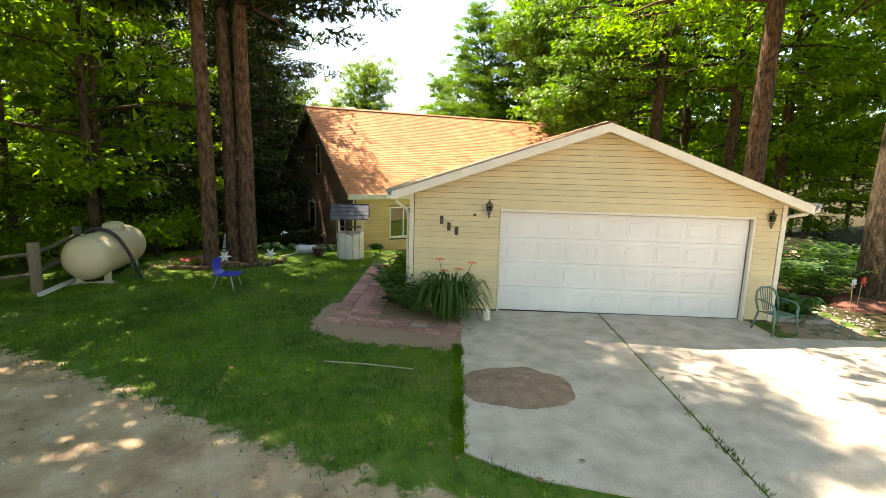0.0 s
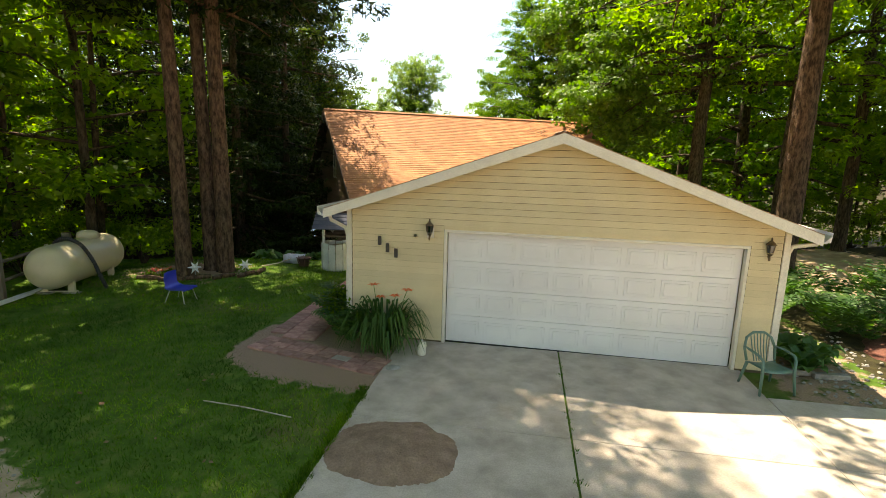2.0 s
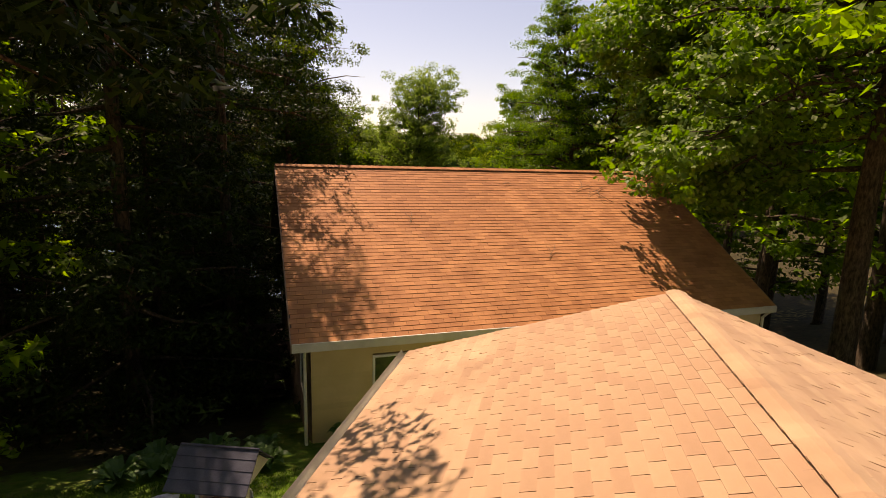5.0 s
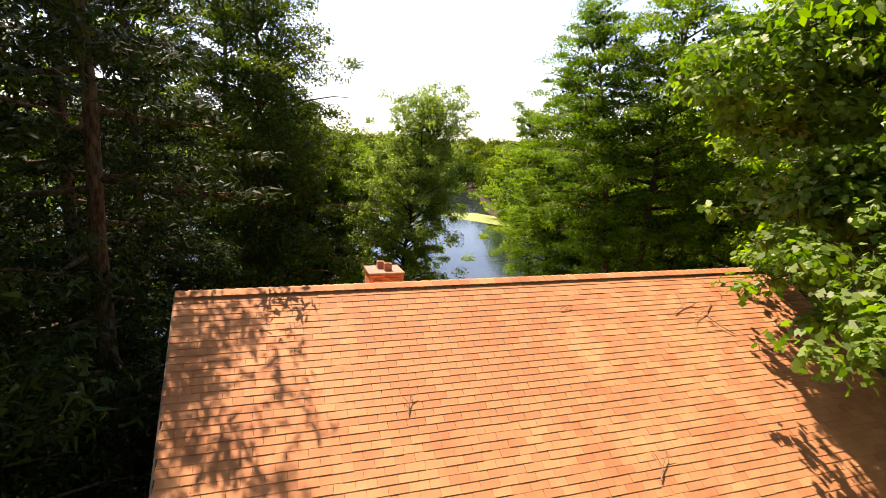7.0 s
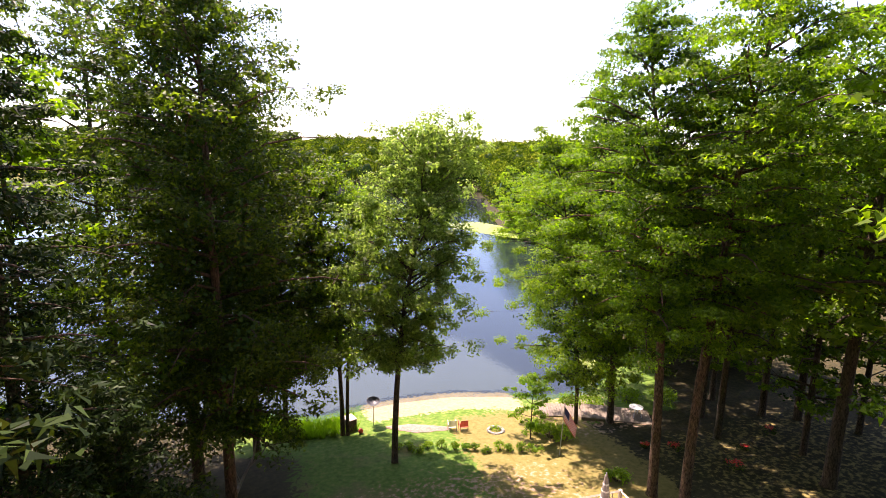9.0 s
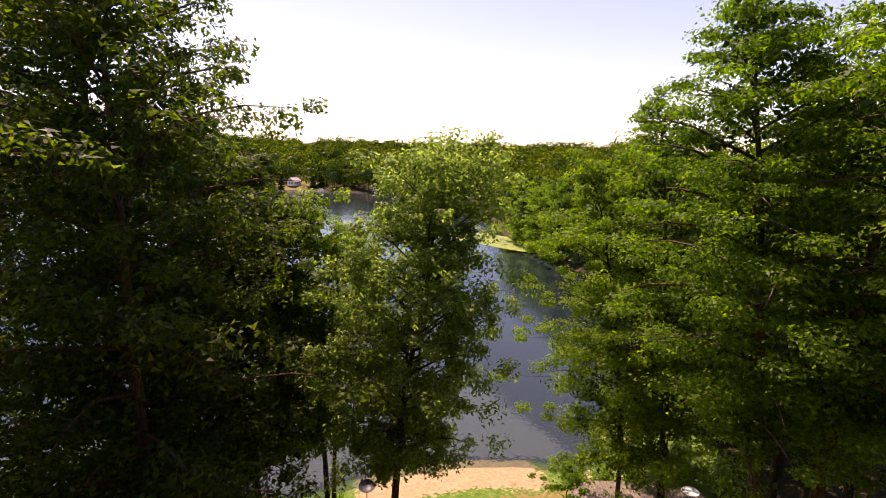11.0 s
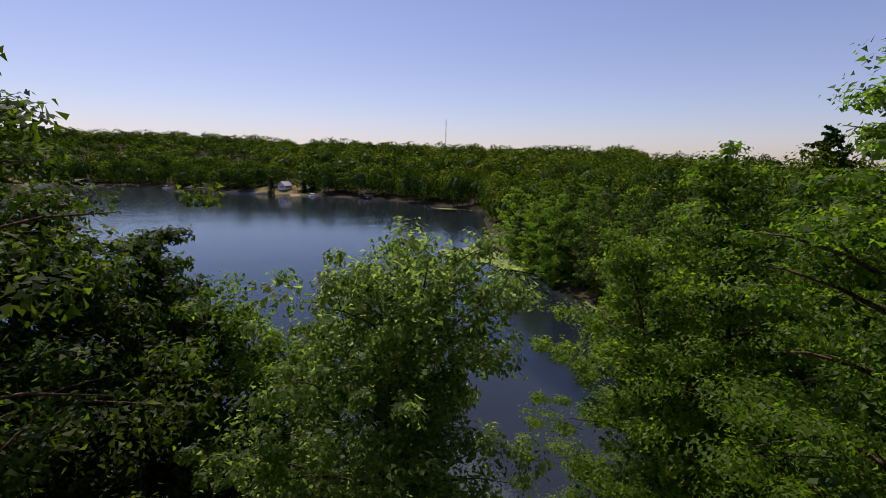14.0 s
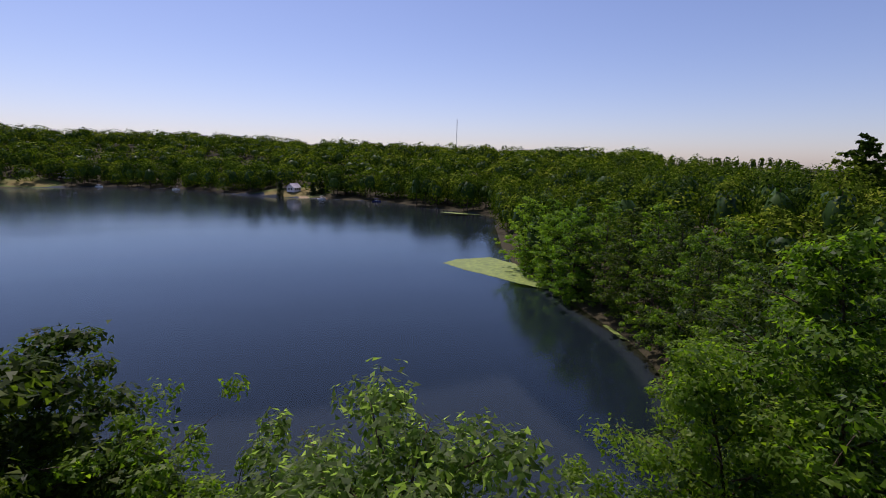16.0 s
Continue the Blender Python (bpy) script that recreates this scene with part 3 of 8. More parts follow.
# ---- shingled slopes ----
def shingle_slope(parent, m, width, length, near, name="roof", tab=0.31, course=0.142, seed=1, mat="shingle", span=None):
    """One roof slope. m puts x along the eave, y up the slope, z out of it. near(x, y): pieces to be picked singly, at most 300.
    span(y): the run (x0, x1) of a course where the slope is not a rectangle."""
    span = span or (lambda y: (0.0, width))
    (a0, a1), (b0, b1) = span(0.0), span(length)
    r = random.Random(seed)
    deck = Geo().face_set([(x, y, z) for z in (-0.14, -0.004) for x, y in ((a0, 0), (a1, 0), (b1, length), (b0, length))],
                          [(3, 2, 1, 0), (4, 5, 6, 7), (0, 1, 5, 4), (1, 2, 6, 5), (2, 3, 7, 6), (3, 0, 4, 7)], m).ob(name, M["underlay"], parent)
    single = Geo().face_set([(0, 0, 0.002), (tab - 0.006, 0, 0.002), (tab - 0.010, course + 0.03, 0.001), (0, course + 0.03, 0.001), (0, 0, 0.016), (tab - 0.006, 0, 0.016), (tab - 0.010, course + 0.03, 0.004), (0, course + 0.03, 0.004)],
                            [(4, 5, 6, 7), (0, 1, 5, 4), (1, 2, 6, 5), (3, 0, 4, 7)])
    mesh = bpy.data.meshes.new("shingle")
    mesh.from_pydata(single.v, [], single.f)
    mesh.materials.append(M[mat + "_piece"])
    rest, count = Geo(), 0
    rows = int(length / course)
    for i in range(rows):
        off = -tab * (0.5 if i % 2 else 0.0) + r.uniform(-0.02, 0.02)
        lo, hi = span(i * course)
        for j in range(int(width / tab) + 2):
            x0, x1 = max(lo, off + j * tab), min(hi, off + (j + 1) * tab - 0.005)
            if x1 - x0 < 0.03:
                continue
            y0 = i * course + r.uniform(-0.004, 0.004)
            h = (0.010 if r.random() < 0.3 else 0.0155) + r.random() * 0.0025
            if count < 300 and near(x0, y0) and x1 - x0 > tab - 0.02 and y0 + course + 0.03 < length:
                o = shared("shingle", mesh, deck, m @ Matrix.Translation((x0, y0, 0)) @ Matrix.Rotation(r.uniform(-0.006, 0.006), 4, "Z"))
                count += 1
                continue
            y1 = min(length, y0 + course + 0.03)
            rest.face_set([(x0, y0, 0.002), (x1, y0, 0.002), (x1, y1, 0.001), (x0, y1, 0.001), (x0, y0, h), (x1, y0, h), (x1, y1, 0.004), (x0, y1, 0.004)], [(4, 5, 6, 7), (0, 1, 5, 4), (1, 2, 6, 5), (3, 0, 4, 7)], m)
    o = rest.ob("shingles", M[mat], deck)
    o["kind"] = "stuff"
    return deck


def ridge_cap(parent, a, b, pitch, step_len=0.2, half=0.15, mat="shingle"):
    """Overlapping cap shingles bent over the ridge from a to b."""
    a, b = Vector(a), Vector(b)
    d = (b - a).normalized()
    side = d.cross(Vector((0, 0, 1))).normalized()
    g = Geo()
    n = int((b - a).length / step_len)
    dz = math.tan(pitch)
    for i in range(n):
        p, q = a + d * (i * step_len), a + d * ((i + 1) * step_len + 0.04)
        h0, h1 = 0.038, 0.022
        vs = []
        for c, h in ((p, h0), (q, h1)):
            for s in (-half, -half * 0.25, half * 0.25, half):
                vs.append(c + side * s + Vector((0, 0, h - max(0.0, abs(s) - half * 0.2) * dz)))
        lo = [v - Vector((0, 0, 0.012)) for v in vs[:4]]
        g.face_set(vs + lo, [(0, 1, 5, 4), (1, 2, 6, 5), (2, 3, 7, 6), (8, 9, 1, 0), (9, 10, 2, 1), (10, 11, 3, 2)])
    o = g.ob("ridge_cap", M[mat], parent)
    o["kind"] = "stuff"
    return o


def board(g, p, q, z, h, out, lap=0.026):
    """One lap-siding board from p to q (x, y on the wall's face), its foot at z; out: the wall's outward way."""
    o = Vector((out[0], out[1], 0))
    p, q = Vector((*p, 0)), Vector((*q, 0))
    # slit left open so the dark backing draws the lap's shadow line
    h -= 0.007
    vs = [p + Vector((0, 0, z)) + o * lap, q + Vector((0, 0, z)) + o * lap, q + Vector((0, 0, z + h)) + o * 0.002, p + Vector((0, 0, z + h)) + o * 0.002, p + Vector((0, 0, z)), q + Vector((0, 0, z))]
    return g.face_set(vs, [(0, 1, 2, 3), (4, 5, 1, 0)])


def side_wall(parent, a, b, z0, z1, out, mat, holes=(), pitch=0.142, top=None, name="siding_board"):
    """Lap boards from a to b; holes: (s0, s1, z0, z1) along the wall; top(z): the run (s0, s1) of a board under a gable."""
    a, b = Vector(a), Vector(b)
    d = (b - a).normalized()
    length = (b - a).length
    z = z0
    while z < z1 - 0.02:
        h = min(pitch, z1 - z)
        runs = [(0.0, length)]
        if top:
            s = top(z + h * 0.6)
            if not s:
                break
            runs = [s]
        for s0, s1, h0, h1 in holes:
            if z + h > h0 + 0.01 and z < h1 - 0.01:
                cut = []
                for r0, r1 in runs:
                    if r0 < s0:
                        cut.append((r0, min(r1, s0)))
                    if r1 > s1:
                        cut.append((max(r0, s1), r1))
                runs = [r for r in cut if r[1] - r[0] > 0.02]
        for r0, r1 in runs:
            p, q = a + d * r0, a + d * r1
            board_ob(name, p, q, z, h, out, mat, parent)
        z += pitch


def board_ob(name, p, q, z, h, out, mat, parent):
    g = Geo()
    board(g, (p.x, p.y), (q.x, q.y), z, h, out)
    return g.ob(name, mat, parent)


# ---- garage ----
def build_garage():
    mid = gpt(2.44, 0)
    rot = Matrix.Translation(mid) @ Matrix.Rotation(radians(-29.6), 4, "Z") @ Matrix.Translation((-2.44, 0, 0))
    base = thing("garage", rot, "cream-sided double garage with a brown shingle gable roof", "garage")
    L, R, DEP, EZ, AP, AX = -1.94, 5.54, 7.3, 2.50, 3.80, 1.88
    # walls with thickness; x along the front, y into the garage
    w = Geo()
    w.box(L, 0.0, 0, -0.06, 0.12, EZ).box(4.94, 0, 0, R, 0.12, EZ).box(-0.06, 0, 2.12, 4.94, 0.12, EZ)
    w.face_set([(L, 0, EZ), (R, 0, EZ), (AX, 0, AP), (L, 0.12, EZ), (R, 0.12, EZ), (AX, 0.12, AP)], [(0, 1, 2), (3, 5, 4), (0, 3, 4, 1), (1, 4, 5, 2), (2, 5, 3, 0)])
    front = w.ob("front_wall", M["shadow_backing"], base)
    g = Geo()
    g.box(L, DEP - 0.12, 0, R, DEP, EZ).face_set([(L, DEP, EZ), (R, DEP, EZ), (AX, DEP, AP), (L, DEP - 0.12, EZ), (R, DEP - 0.12, EZ), (AX, DEP - 0.12, AP)], [(0, 2, 1), (3, 4, 5), (0, 3, 5, 2), (1, 2, 5, 4)])
    back = g.ob("back_wall", M["siding"], base)
    left = Geo().box(L, 0.12, 0, L + 0.12, DEP - 0.12, EZ).ob("left_wall", M["shadow_backing"], base)
    right = Geo().box(R - 0.12, 0.12, 0, R, DEP - 0.12, EZ).ob("right_wall", M["siding"], base)
    slope = (AP - EZ) / (AX - L)

    def gable(z):
        if z <= EZ:
            return (0.09, R - L - 0.09)
        k = (z - EZ) / (AP - EZ)
        return None if k > 0.95 else (0.0 + (AX - L) * k, (R - L) - (R - AX) * k)

    side_wall(front, (L, 0, 0), (R, 0, 0), 0.06, AP, (0, -1), M["siding"], [(L * -1 - 0.105, -L + 4.985, -1, 2.175)], top=gable, pitch=0.115)
    side_wall(left, (L, DEP, 0), (L, 0.09, 0), 0.06, EZ, (-1, 0), M["siding"], pitch=0.115)
    for x0 in (L - 0.016, R - 0.075):
        Geo().box(x0, -0.022, 0.03, x0 + 0.09, 0.07, EZ - 0.02, 0.004).ob("corner_post", M["trim"], front)
    # door trim, door of four sections with raised panels
    for b in ((-0.10, -0.024, 0, -0.05, 0.10, 2.12), (4.93, -0.024, 0, 4.98, 0.10, 2.12), (-0.10, -0.024, 2.12, 4.98, 0.10, 2.17)):
        Geo().box(*b, 0.006).ob("door_trim", M["trim"], front)
    Geo().box(-0.105, -0.018, 2.172, 4.985, 0.0, 2.246, 0.003).ob("siding_board", M["siding"], front)
    door = Geo().box(-0.04, 0.16, 0.012, 4.92, 0.19, 2.13).ob("overhead_door", M["white"], base, "white sectional overhead door, closed")
    for i in range(4):
        Geo().box(-0.045, 0.115, 0.03 + i * 0.519, 4.925, 0.158, 0.03 + i * 0.519 + 0.515, 0.004).ob("door_section", M["white"], door)
        for j in range(8):
            x0 = 0.07 + j * 0.605
            z0 = 0.03 + i * 0.519 + 0.085
            p = Geo()
            p.box(x0, 0.106, z0, x0 + 0.51, 0.116, z0 + 0.33, 0.006).box(x0 + 0.05, 0.098, z0 + 0.05, x0 + 0.46, 0.107, z0 + 0.28, 0.006)
            p.ob("raised_panel", M["white"], door)
    Geo().box(-0.045, 0.11, 0.0, 4.925, 0.15, 0.028, 0.005).ob("bottom_seal", M["black"], door)
    # roof: two slopes, x along the eave
    ang = math.atan(slope)
    ov = 0.34
    run = (AX - L) + ov
    ln = run / math.cos(ang)
    ez = EZ + 0.10 - ov * slope
    rid = ez + run * slope
    mL = Matrix.Translation((L - ov, DEP + 0.22, ez)) @ Matrix(((0, math.cos(ang), -math.sin(ang)), (-1, 0, 0), (0, math.sin(ang), math.cos(ang)))).to_4x4()
    run_r = R + 0.3 - AX
    ang_r = math.atan((rid - (EZ + 0.02 - ov * slope * 0.6)) / run_r)
    ln_r = run_r / math.cos(ang_r)
    ez_r = rid - run_r * math.tan(ang_r)
    mR = Matrix.Translation((R + 0.3, -0.34, ez_r)) @ Matrix(((0, -math.cos(ang_r), math.sin(ang_r)), (1, 0, 0), (0, math.sin(ang_r), math.cos(ang_r)))).to_4x4()
    width = DEP + 0.22 + 0.34
    shingle_slope(base, mL, width, ln, lambda x, y: x < 5.2 and y > 1.6, "roof_slope", seed=3, mat="pale_shingle")
    shingle_slope(base, mR, width, ln_r, lambda x, y: False, "roof_slope", seed=4, mat="pale_shingle")
    ridge_cap(base, (AX, DEP + 0.2, rid + 0.005), (AX, -0.34, rid + 0.005), ang, mat="pale_shingle")
    # rakes, soffits, gutters
    for y in (-0.365, DEP + 0.222):
        for (xa, za, xb, zb) in ((L - ov, ez, AX, rid), (AX, rid, R + 0.3, ez_r)):
            Geo().face_set([(xa, y, za - 0.17), (xb, y, zb - 0.17), (xb, y, zb - 0.005), (xa, y, za - 0.005), (xa, y + 0.025, za - 0.17), (xb, y + 0.025, zb - 0.17), (xb, y + 0.025, zb - 0.005), (xa, y + 0.025, za - 0.005)],
                           [(0, 1, 2, 3), (4, 7, 6, 5), (0, 4, 5, 1), (3, 2, 6, 7), (0, 3, 7, 4), (1, 5, 6, 2)]).ob("rake_board", M["trim"], base)
    for (xa, za, xb, zb) in ((L - ov, ez, AX, rid), (AX, rid, R + 0.3, ez_r)):
        Geo().face_set([(xa, -0.34, za - 0.16), (xb, -0.34, zb - 0.16), (xb, 0.0, zb - 0.16), (xa, 0.0, za - 0.16), (xa, -0.34, za - 0.145), (xb, -0.34, zb - 0.145), (xb, 0.0, zb - 0.145), (xa, 0.0, za - 0.145)],
                       [(0, 3, 2, 1), (4, 5, 6, 7), (0, 1, 5, 4), (2, 3, 7, 6)]).ob("soffit", M["siding"], base)
    for x, z, s in ((L - ov, ez, -1), (R + 0.3, ez_r, 1)):
        prof = [(0.0, 0.0), (0.10 * s, 0.0), (0.115 * s, 0.05), (0.10 * s, -0.10), (0.02 * s, -0.12), (0.0, -0.12)]
        gtr = Geo()
        n = len(prof)
        vs = [(x + px, y, z - 0.01 + pz) for y in (-0.36, DEP + 0.2) for px, pz in prof]
        gtr.face_set(vs, [(1, 2, 2 + n, 1 + n), (2, 3, 3 + n, 2 + n), (3, 4, 4 + n, 3 + n), (4, 5, 5 + n, 4 + n), (5, 0, n, 5 + n), tuple(range(1, n)), tuple(n + k for k in reversed(range(1, n)))])
        gtr.ob("gutter", M["gutter"], base)
    zt = ez - 0.12
    Geo().tube([(L - 0.28, -0.2, zt), (L - 0.27, -0.16, zt - 0.10), (L - 0.08, 0.06, zt - 0.26), (L - 0.05, 0.10, zt - 0.4), (L - 0.05, 0.10, 0.12)], 0.035, 6).ob("downspout", M["trim"], base)
    zt = ez_r - 0.12
    Geo().tube([(R + 0.36, -0.12, zt + 0.02), (R + 0.34, -0.1, zt - 0.06), (R + 0.08, 0.05, zt - 0.14), (R + 0.05, 0.09, zt - 0.26), (R + 0.05, 0.09, 0.1)], 0.035, 6).ob("downspout", M["trim"], base)
    return base


build_garage()


# ---- house ----
HX0, HX1, HY0, HY1, HB, HE = 6.0, 19.4, 20.13, 31.2, -0.95, 1.74
RIDGE_Y, RIDGE_Z, EAVE_Z = 25.7, 5.46, 1.70
PITCH = math.atan((RIDGE_Z - EAVE_Z) / (RIDGE_Y - 19.86))


def west_edge(y):
    """The roof's west edge in plan; the gable is not quite square to the eaves."""
    return 5.68 - 0.055 * (y - 19.8) - 0.004 * max(0.0, y - 25.7) ** 2


def window(parent, x0, x1, z0, z1, y, slider=True, out=-1):
    """A sliding window in a wall that faces -y: vinyl frame, two sashes, panes."""
    w = Geo()
    for b in ((x0, z0, x1, z0 + 0.06), (x0, z1 - 0.06, x1, z1), (x0, z0 + 0.06, x0 + 0.06, z1 - 0.06), (x1 - 0.06, z0 + 0.06, x1, z1 - 0.06)):
        w.box(b[0], y - 0.035, b[1], b[2], y + 0.10, b[3], 0.004)
    win = w.ob("window", M["white"], parent)
    xm = (x0 + x1) / 2
    if slider:
        Geo().box(xm - 0.025, y - 0.015, z0 + 0.06, xm + 0.025, y + 0.05, z1 - 0.06, 0.004).ob("meeting_stile", M["white"], win)
    for a, b in (((x0 + 0.06, xm - 0.025), (xm + 0.025, x1 - 0.06)) if slider else ((x0 + 0.06, x1 - 0.06),)):
        Geo().box(a, y + 0.02, z0 + 0.06, b, y + 0.03, z1 - 0.06).ob("pane", M["glass"], win)
    Geo().box(x0 - 0.02, y - 0.06, z0 - 0.03, x1 + 0.02, y, z0 - 0.002, 0.004).ob("sill", M["white"], win)
    return win


def build_house():
    base = thing("house", Matrix.Identity(4), "cream and brown lake house with a steep brown shingle roof", "house")
    wins = [(7.50, 8.74, -0.1, 1.18), (10.10, 11.30, 0.05, 1.16), (14.80, 15.70, 0.12, 1.10)]
    dr = (17.32, 18.30, -0.9, 1.12)
    holes = [(a - HX0 - 0.09, b - HX0 - 0.09, c, d) for a, b, c, d in wins + [dr]]
    w = Geo()
    xs = [HX0 + 0.1] + [v for a in wins + [dr] for v in a[:2]] + [HX1]
    for i in range(0, len(xs), 2):
        w.box(xs[i], HY0, HB - 1.2, xs[i + 1], HY0 + 0.15, HE)
    for a, b, c, d in wins + [dr]:
        w.box(a, HY0, HB - 1.2, b, HY0 + 0.15, c).box(a, HY0, d, b, HY0 + 0.15, HE)
    front = w.ob("front_wall", M["shadow_backing"], base)
    side_wall(front, (HX0 + 0.09, HY0, 0), (HX1, HY0, 0), HB + 0.05, HE - 0.05, (0, -1), M["house_siding"], holes)
    for a, b, c, d in wins:
        window(front, a, b, c, d, HY0)
    # entrance door with a glazed upper half
    door = Geo().box(dr[0] + 0.07, HY0 + 0.02, dr[2], dr[1] - 0.07, HY0 + 0.07, dr[3] - 0.07, 0.004).ob("door", M["white"], base, "white storm door with two dark panes, closed")
    for za, zb in ((0.22, 0.98), (1.06, dr[3] - dr[2] - 0.2)):
        Geo().box(dr[0] + 0.2, HY0 + 0.008, dr[2] + za, dr[1] - 0.2, HY0 + 0.02, dr[2] + zb).ob("pane", M["glass"], door)
    Geo().tube([(dr[0] + 0.14, HY0 + 0.02, dr[2] + 0.95), (dr[0] + 0.14, HY0 - 0.04, dr[2] + 0.95)], [0.025, 0.03], 10).ob("door_knob", M["bronze"], door)
    for b in ((dr[0], dr[2], dr[0] + 0.07, dr[3]), (dr[1] - 0.07, dr[2], dr[1], dr[3]), (dr[0] + 0.07, dr[3] - 0.07, dr[1] - 0.07, dr[3])):
        Geo().box(b[0], HY0 - 0.03, b[1], b[2], HY0 + 0.1, b[3], 0.004).ob("door_casing", M["white"], base)
    # gable walls; the west one follows the roof's edge, 0.42 m inside it
    for nm, face, out in (("west_gable_wall", lambda y: west_edge(y) + 0.42, -1), ("east_gable_wall", lambda y: HX1, 1)):
        g = Geo()
        prof = [(HY0 + 0.15, HB - 4.5), (HY1, HB - 4.5), (HY1, HE), (RIDGE_Y, RIDGE_Z - 0.16), (HY0 + 0.15, HE)]
        g.face_set([(face(y) + k, y, z) for k in (0.0, -0.15 * out) for y, z in prof], [(0, 4, 3, 2, 1), (5, 6, 7, 8, 9)] + [(k, (k + 1) % 5, 5 + (k + 1) % 5, 5 + k) for k in range(5)])
        wall = g.ob(nm, M["brown_siding"], base)
        pa, pb = Vector((face(HY0), HY0, 0)), Vector((face(HY1), HY1, 0))
        run = (pb - pa).normalized()
        k = (pb - pa).length / (HY1 - HY0)
        outward = (run.y * out, -run.x * out)

        def tri(z):
            if z <= HE:
                return (0.0, (HY1 - HY0) * k)
            q = (z - HE) / (RIDGE_Z - 0.16 - HE)
            return None if q > 0.97 else ((RIDGE_Y - HY0) * q * k, ((HY1 - HY0) - (HY1 - RIDGE_Y) * q) * k)

        hl = [(4.5, 5.1, 2.3, 3.7), (1.2, 2.3, -0.4, 0.95), (5.4, 6.5, -0.4, 0.95), (9.3, 9.9, -0.3, 0.9)] if out < 0 else []
        side_wall(wall, pa, pb, HB - 2.5, RIDGE_Z, outward, M["brown_siding"], hl, top=tri, pitch=0.2, name="siding_plank")
        turn = Matrix.Translation(pa) @ Matrix.Rotation(math.atan2(run.y, run.x), 4, "Z")
        for s0, s1, z0, z1 in hl:
            fr = Geo()
            for b in ((s0, z0, s1, z0 + 0.06), (s0, z1 - 0.06, s1, z1), (s0, z0 + 0.06, s0 + 0.06, z1 - 0.06), (s1 - 0.06, z0 + 0.06, s1, z1 - 0.06)):
                fr.box(b[0], 0.0, b[1], b[2], 0.035, b[3], 0.003, turn)
            wn = fr.ob("window", M["trim"], wall)
            Geo().box(s0 + 0.06, 0.004, z0 + 0.06, s1 - 0.06, 0.012, z1 - 0.06, 0.0, turn).ob("pane", M["glass"], wn)
    Geo().box(HX0 + 0.15, HY1 - 0.15, HB - 4.5, HX1 - 0.15, HY1, HE).ob("lake_wall", M["brown_siding"], base)
    Geo().box(HX0 + 0.15, HY0 + 0.15, HB - 0.1, HX1 - 0.15, HY1 - 0.15, HB).ob("house_floor", M["dark_wood"], base)
    # roof
    x0, x1 = west_edge(2 * RIDGE_Y - 19.86), 19.62
    ln = (RIDGE_Y - 19.86) / math.cos(PITCH)
    c, s = math.cos(PITCH), math.sin(PITCH)
    mF = Matrix.Translation((x0, 19.86, EAVE_Z)) @ Matrix(((1, 0, 0), (0, c, -s), (0, s, c))).to_4x4()
    mB = Matrix.Translation((x1, 2 * RIDGE_Y - 19.86, EAVE_Z)) @ Matrix(((-1, 0, 0), (0, -c, s), (0, s, c))).to_4x4()
    shingle_slope(base, mF, x1 - x0, ln, lambda x, y: 3.4 < x < 7.5 and y > 3.6, "roof_slope", seed=5, span=lambda y: (west_edge(19.86 + y * c) - x0, x1 - x0))
    shingle_slope(base, mB, x1 - x0, ln, lambda x, y: False, "roof_slope", seed=6, span=lambda y: (0.0, x1 - west_edge(2 * RIDGE_Y - 19.86 - y * c)))
    ridge_cap(base, (west_edge(RIDGE_Y), RIDGE_Y, RIDGE_Z + 0.012), (x1, RIDGE_Y, RIDGE_Z + 0.012), PITCH)
    # eave fascia, gutters, rake boards
    Geo().box(west_edge(19.8), 19.80, EAVE_Z - 0.19, x1, 19.84, EAVE_Z + 0.015, 0.006).ob("fascia", M["gutter"], base)
    Geo().box(x0, 2 * RIDGE_Y - 19.84, EAVE_Z - 0.19, x1, 2 * RIDGE_Y - 19.80, EAVE_Z + 0.015, 0.006).ob("fascia", M["gutter"], base)
    Geo().box(west_edge(19.8), 19.84, EAVE_Z - 0.18, x1, HY0, EAVE_Z - 0.165).ob("soffit", M["house_siding"], base)
    for side in (west_edge, lambda y: x1 + 0.025):
        for ya, yb in ((19.82, RIDGE_Y), (2 * RIDGE_Y - 19.82, RIDGE_Y)):
            vs = []
            for off in (-0.025, 0.0):
                vs += [(side(ya) + off, ya, EAVE_Z - 0.2), (side(yb) + off, yb, RIDGE_Z - 0.19), (side(yb) + off, yb, RIDGE_Z - 0.002), (side(ya) + off, ya, EAVE_Z - 0.01)]
            Geo().face_set(vs, [(0, 1, 2, 3), (4, 7, 6, 5), (0, 4, 5, 1), (3, 2, 6, 7), (0, 3, 7, 4)]).ob("rake_board", M["brown_siding"], base)
    for x in (HX0 - 0.05, HX1 + 0.05):
        Geo().tube([(x, 19.86, EAVE_Z - 0.17), (x, 19.95, EAVE_Z - 0.26), (x, HY0 - 0.05, EAVE_Z - 0.42), (x, HY0 - 0.05, HB + 0.15), (x, HY0 - 0.25, HB + 0.06)], 0.04, 6).ob("downspout", M["trim"], base)
    # porch roof at the lake side, ridge running towards the water
    pz, py0, py1, px, half, drop = 2.84, 29.6, 33.2, 7.73, 2.25, 1.42
    pa = math.atan(drop / half)
    pl = half / math.cos(pa)
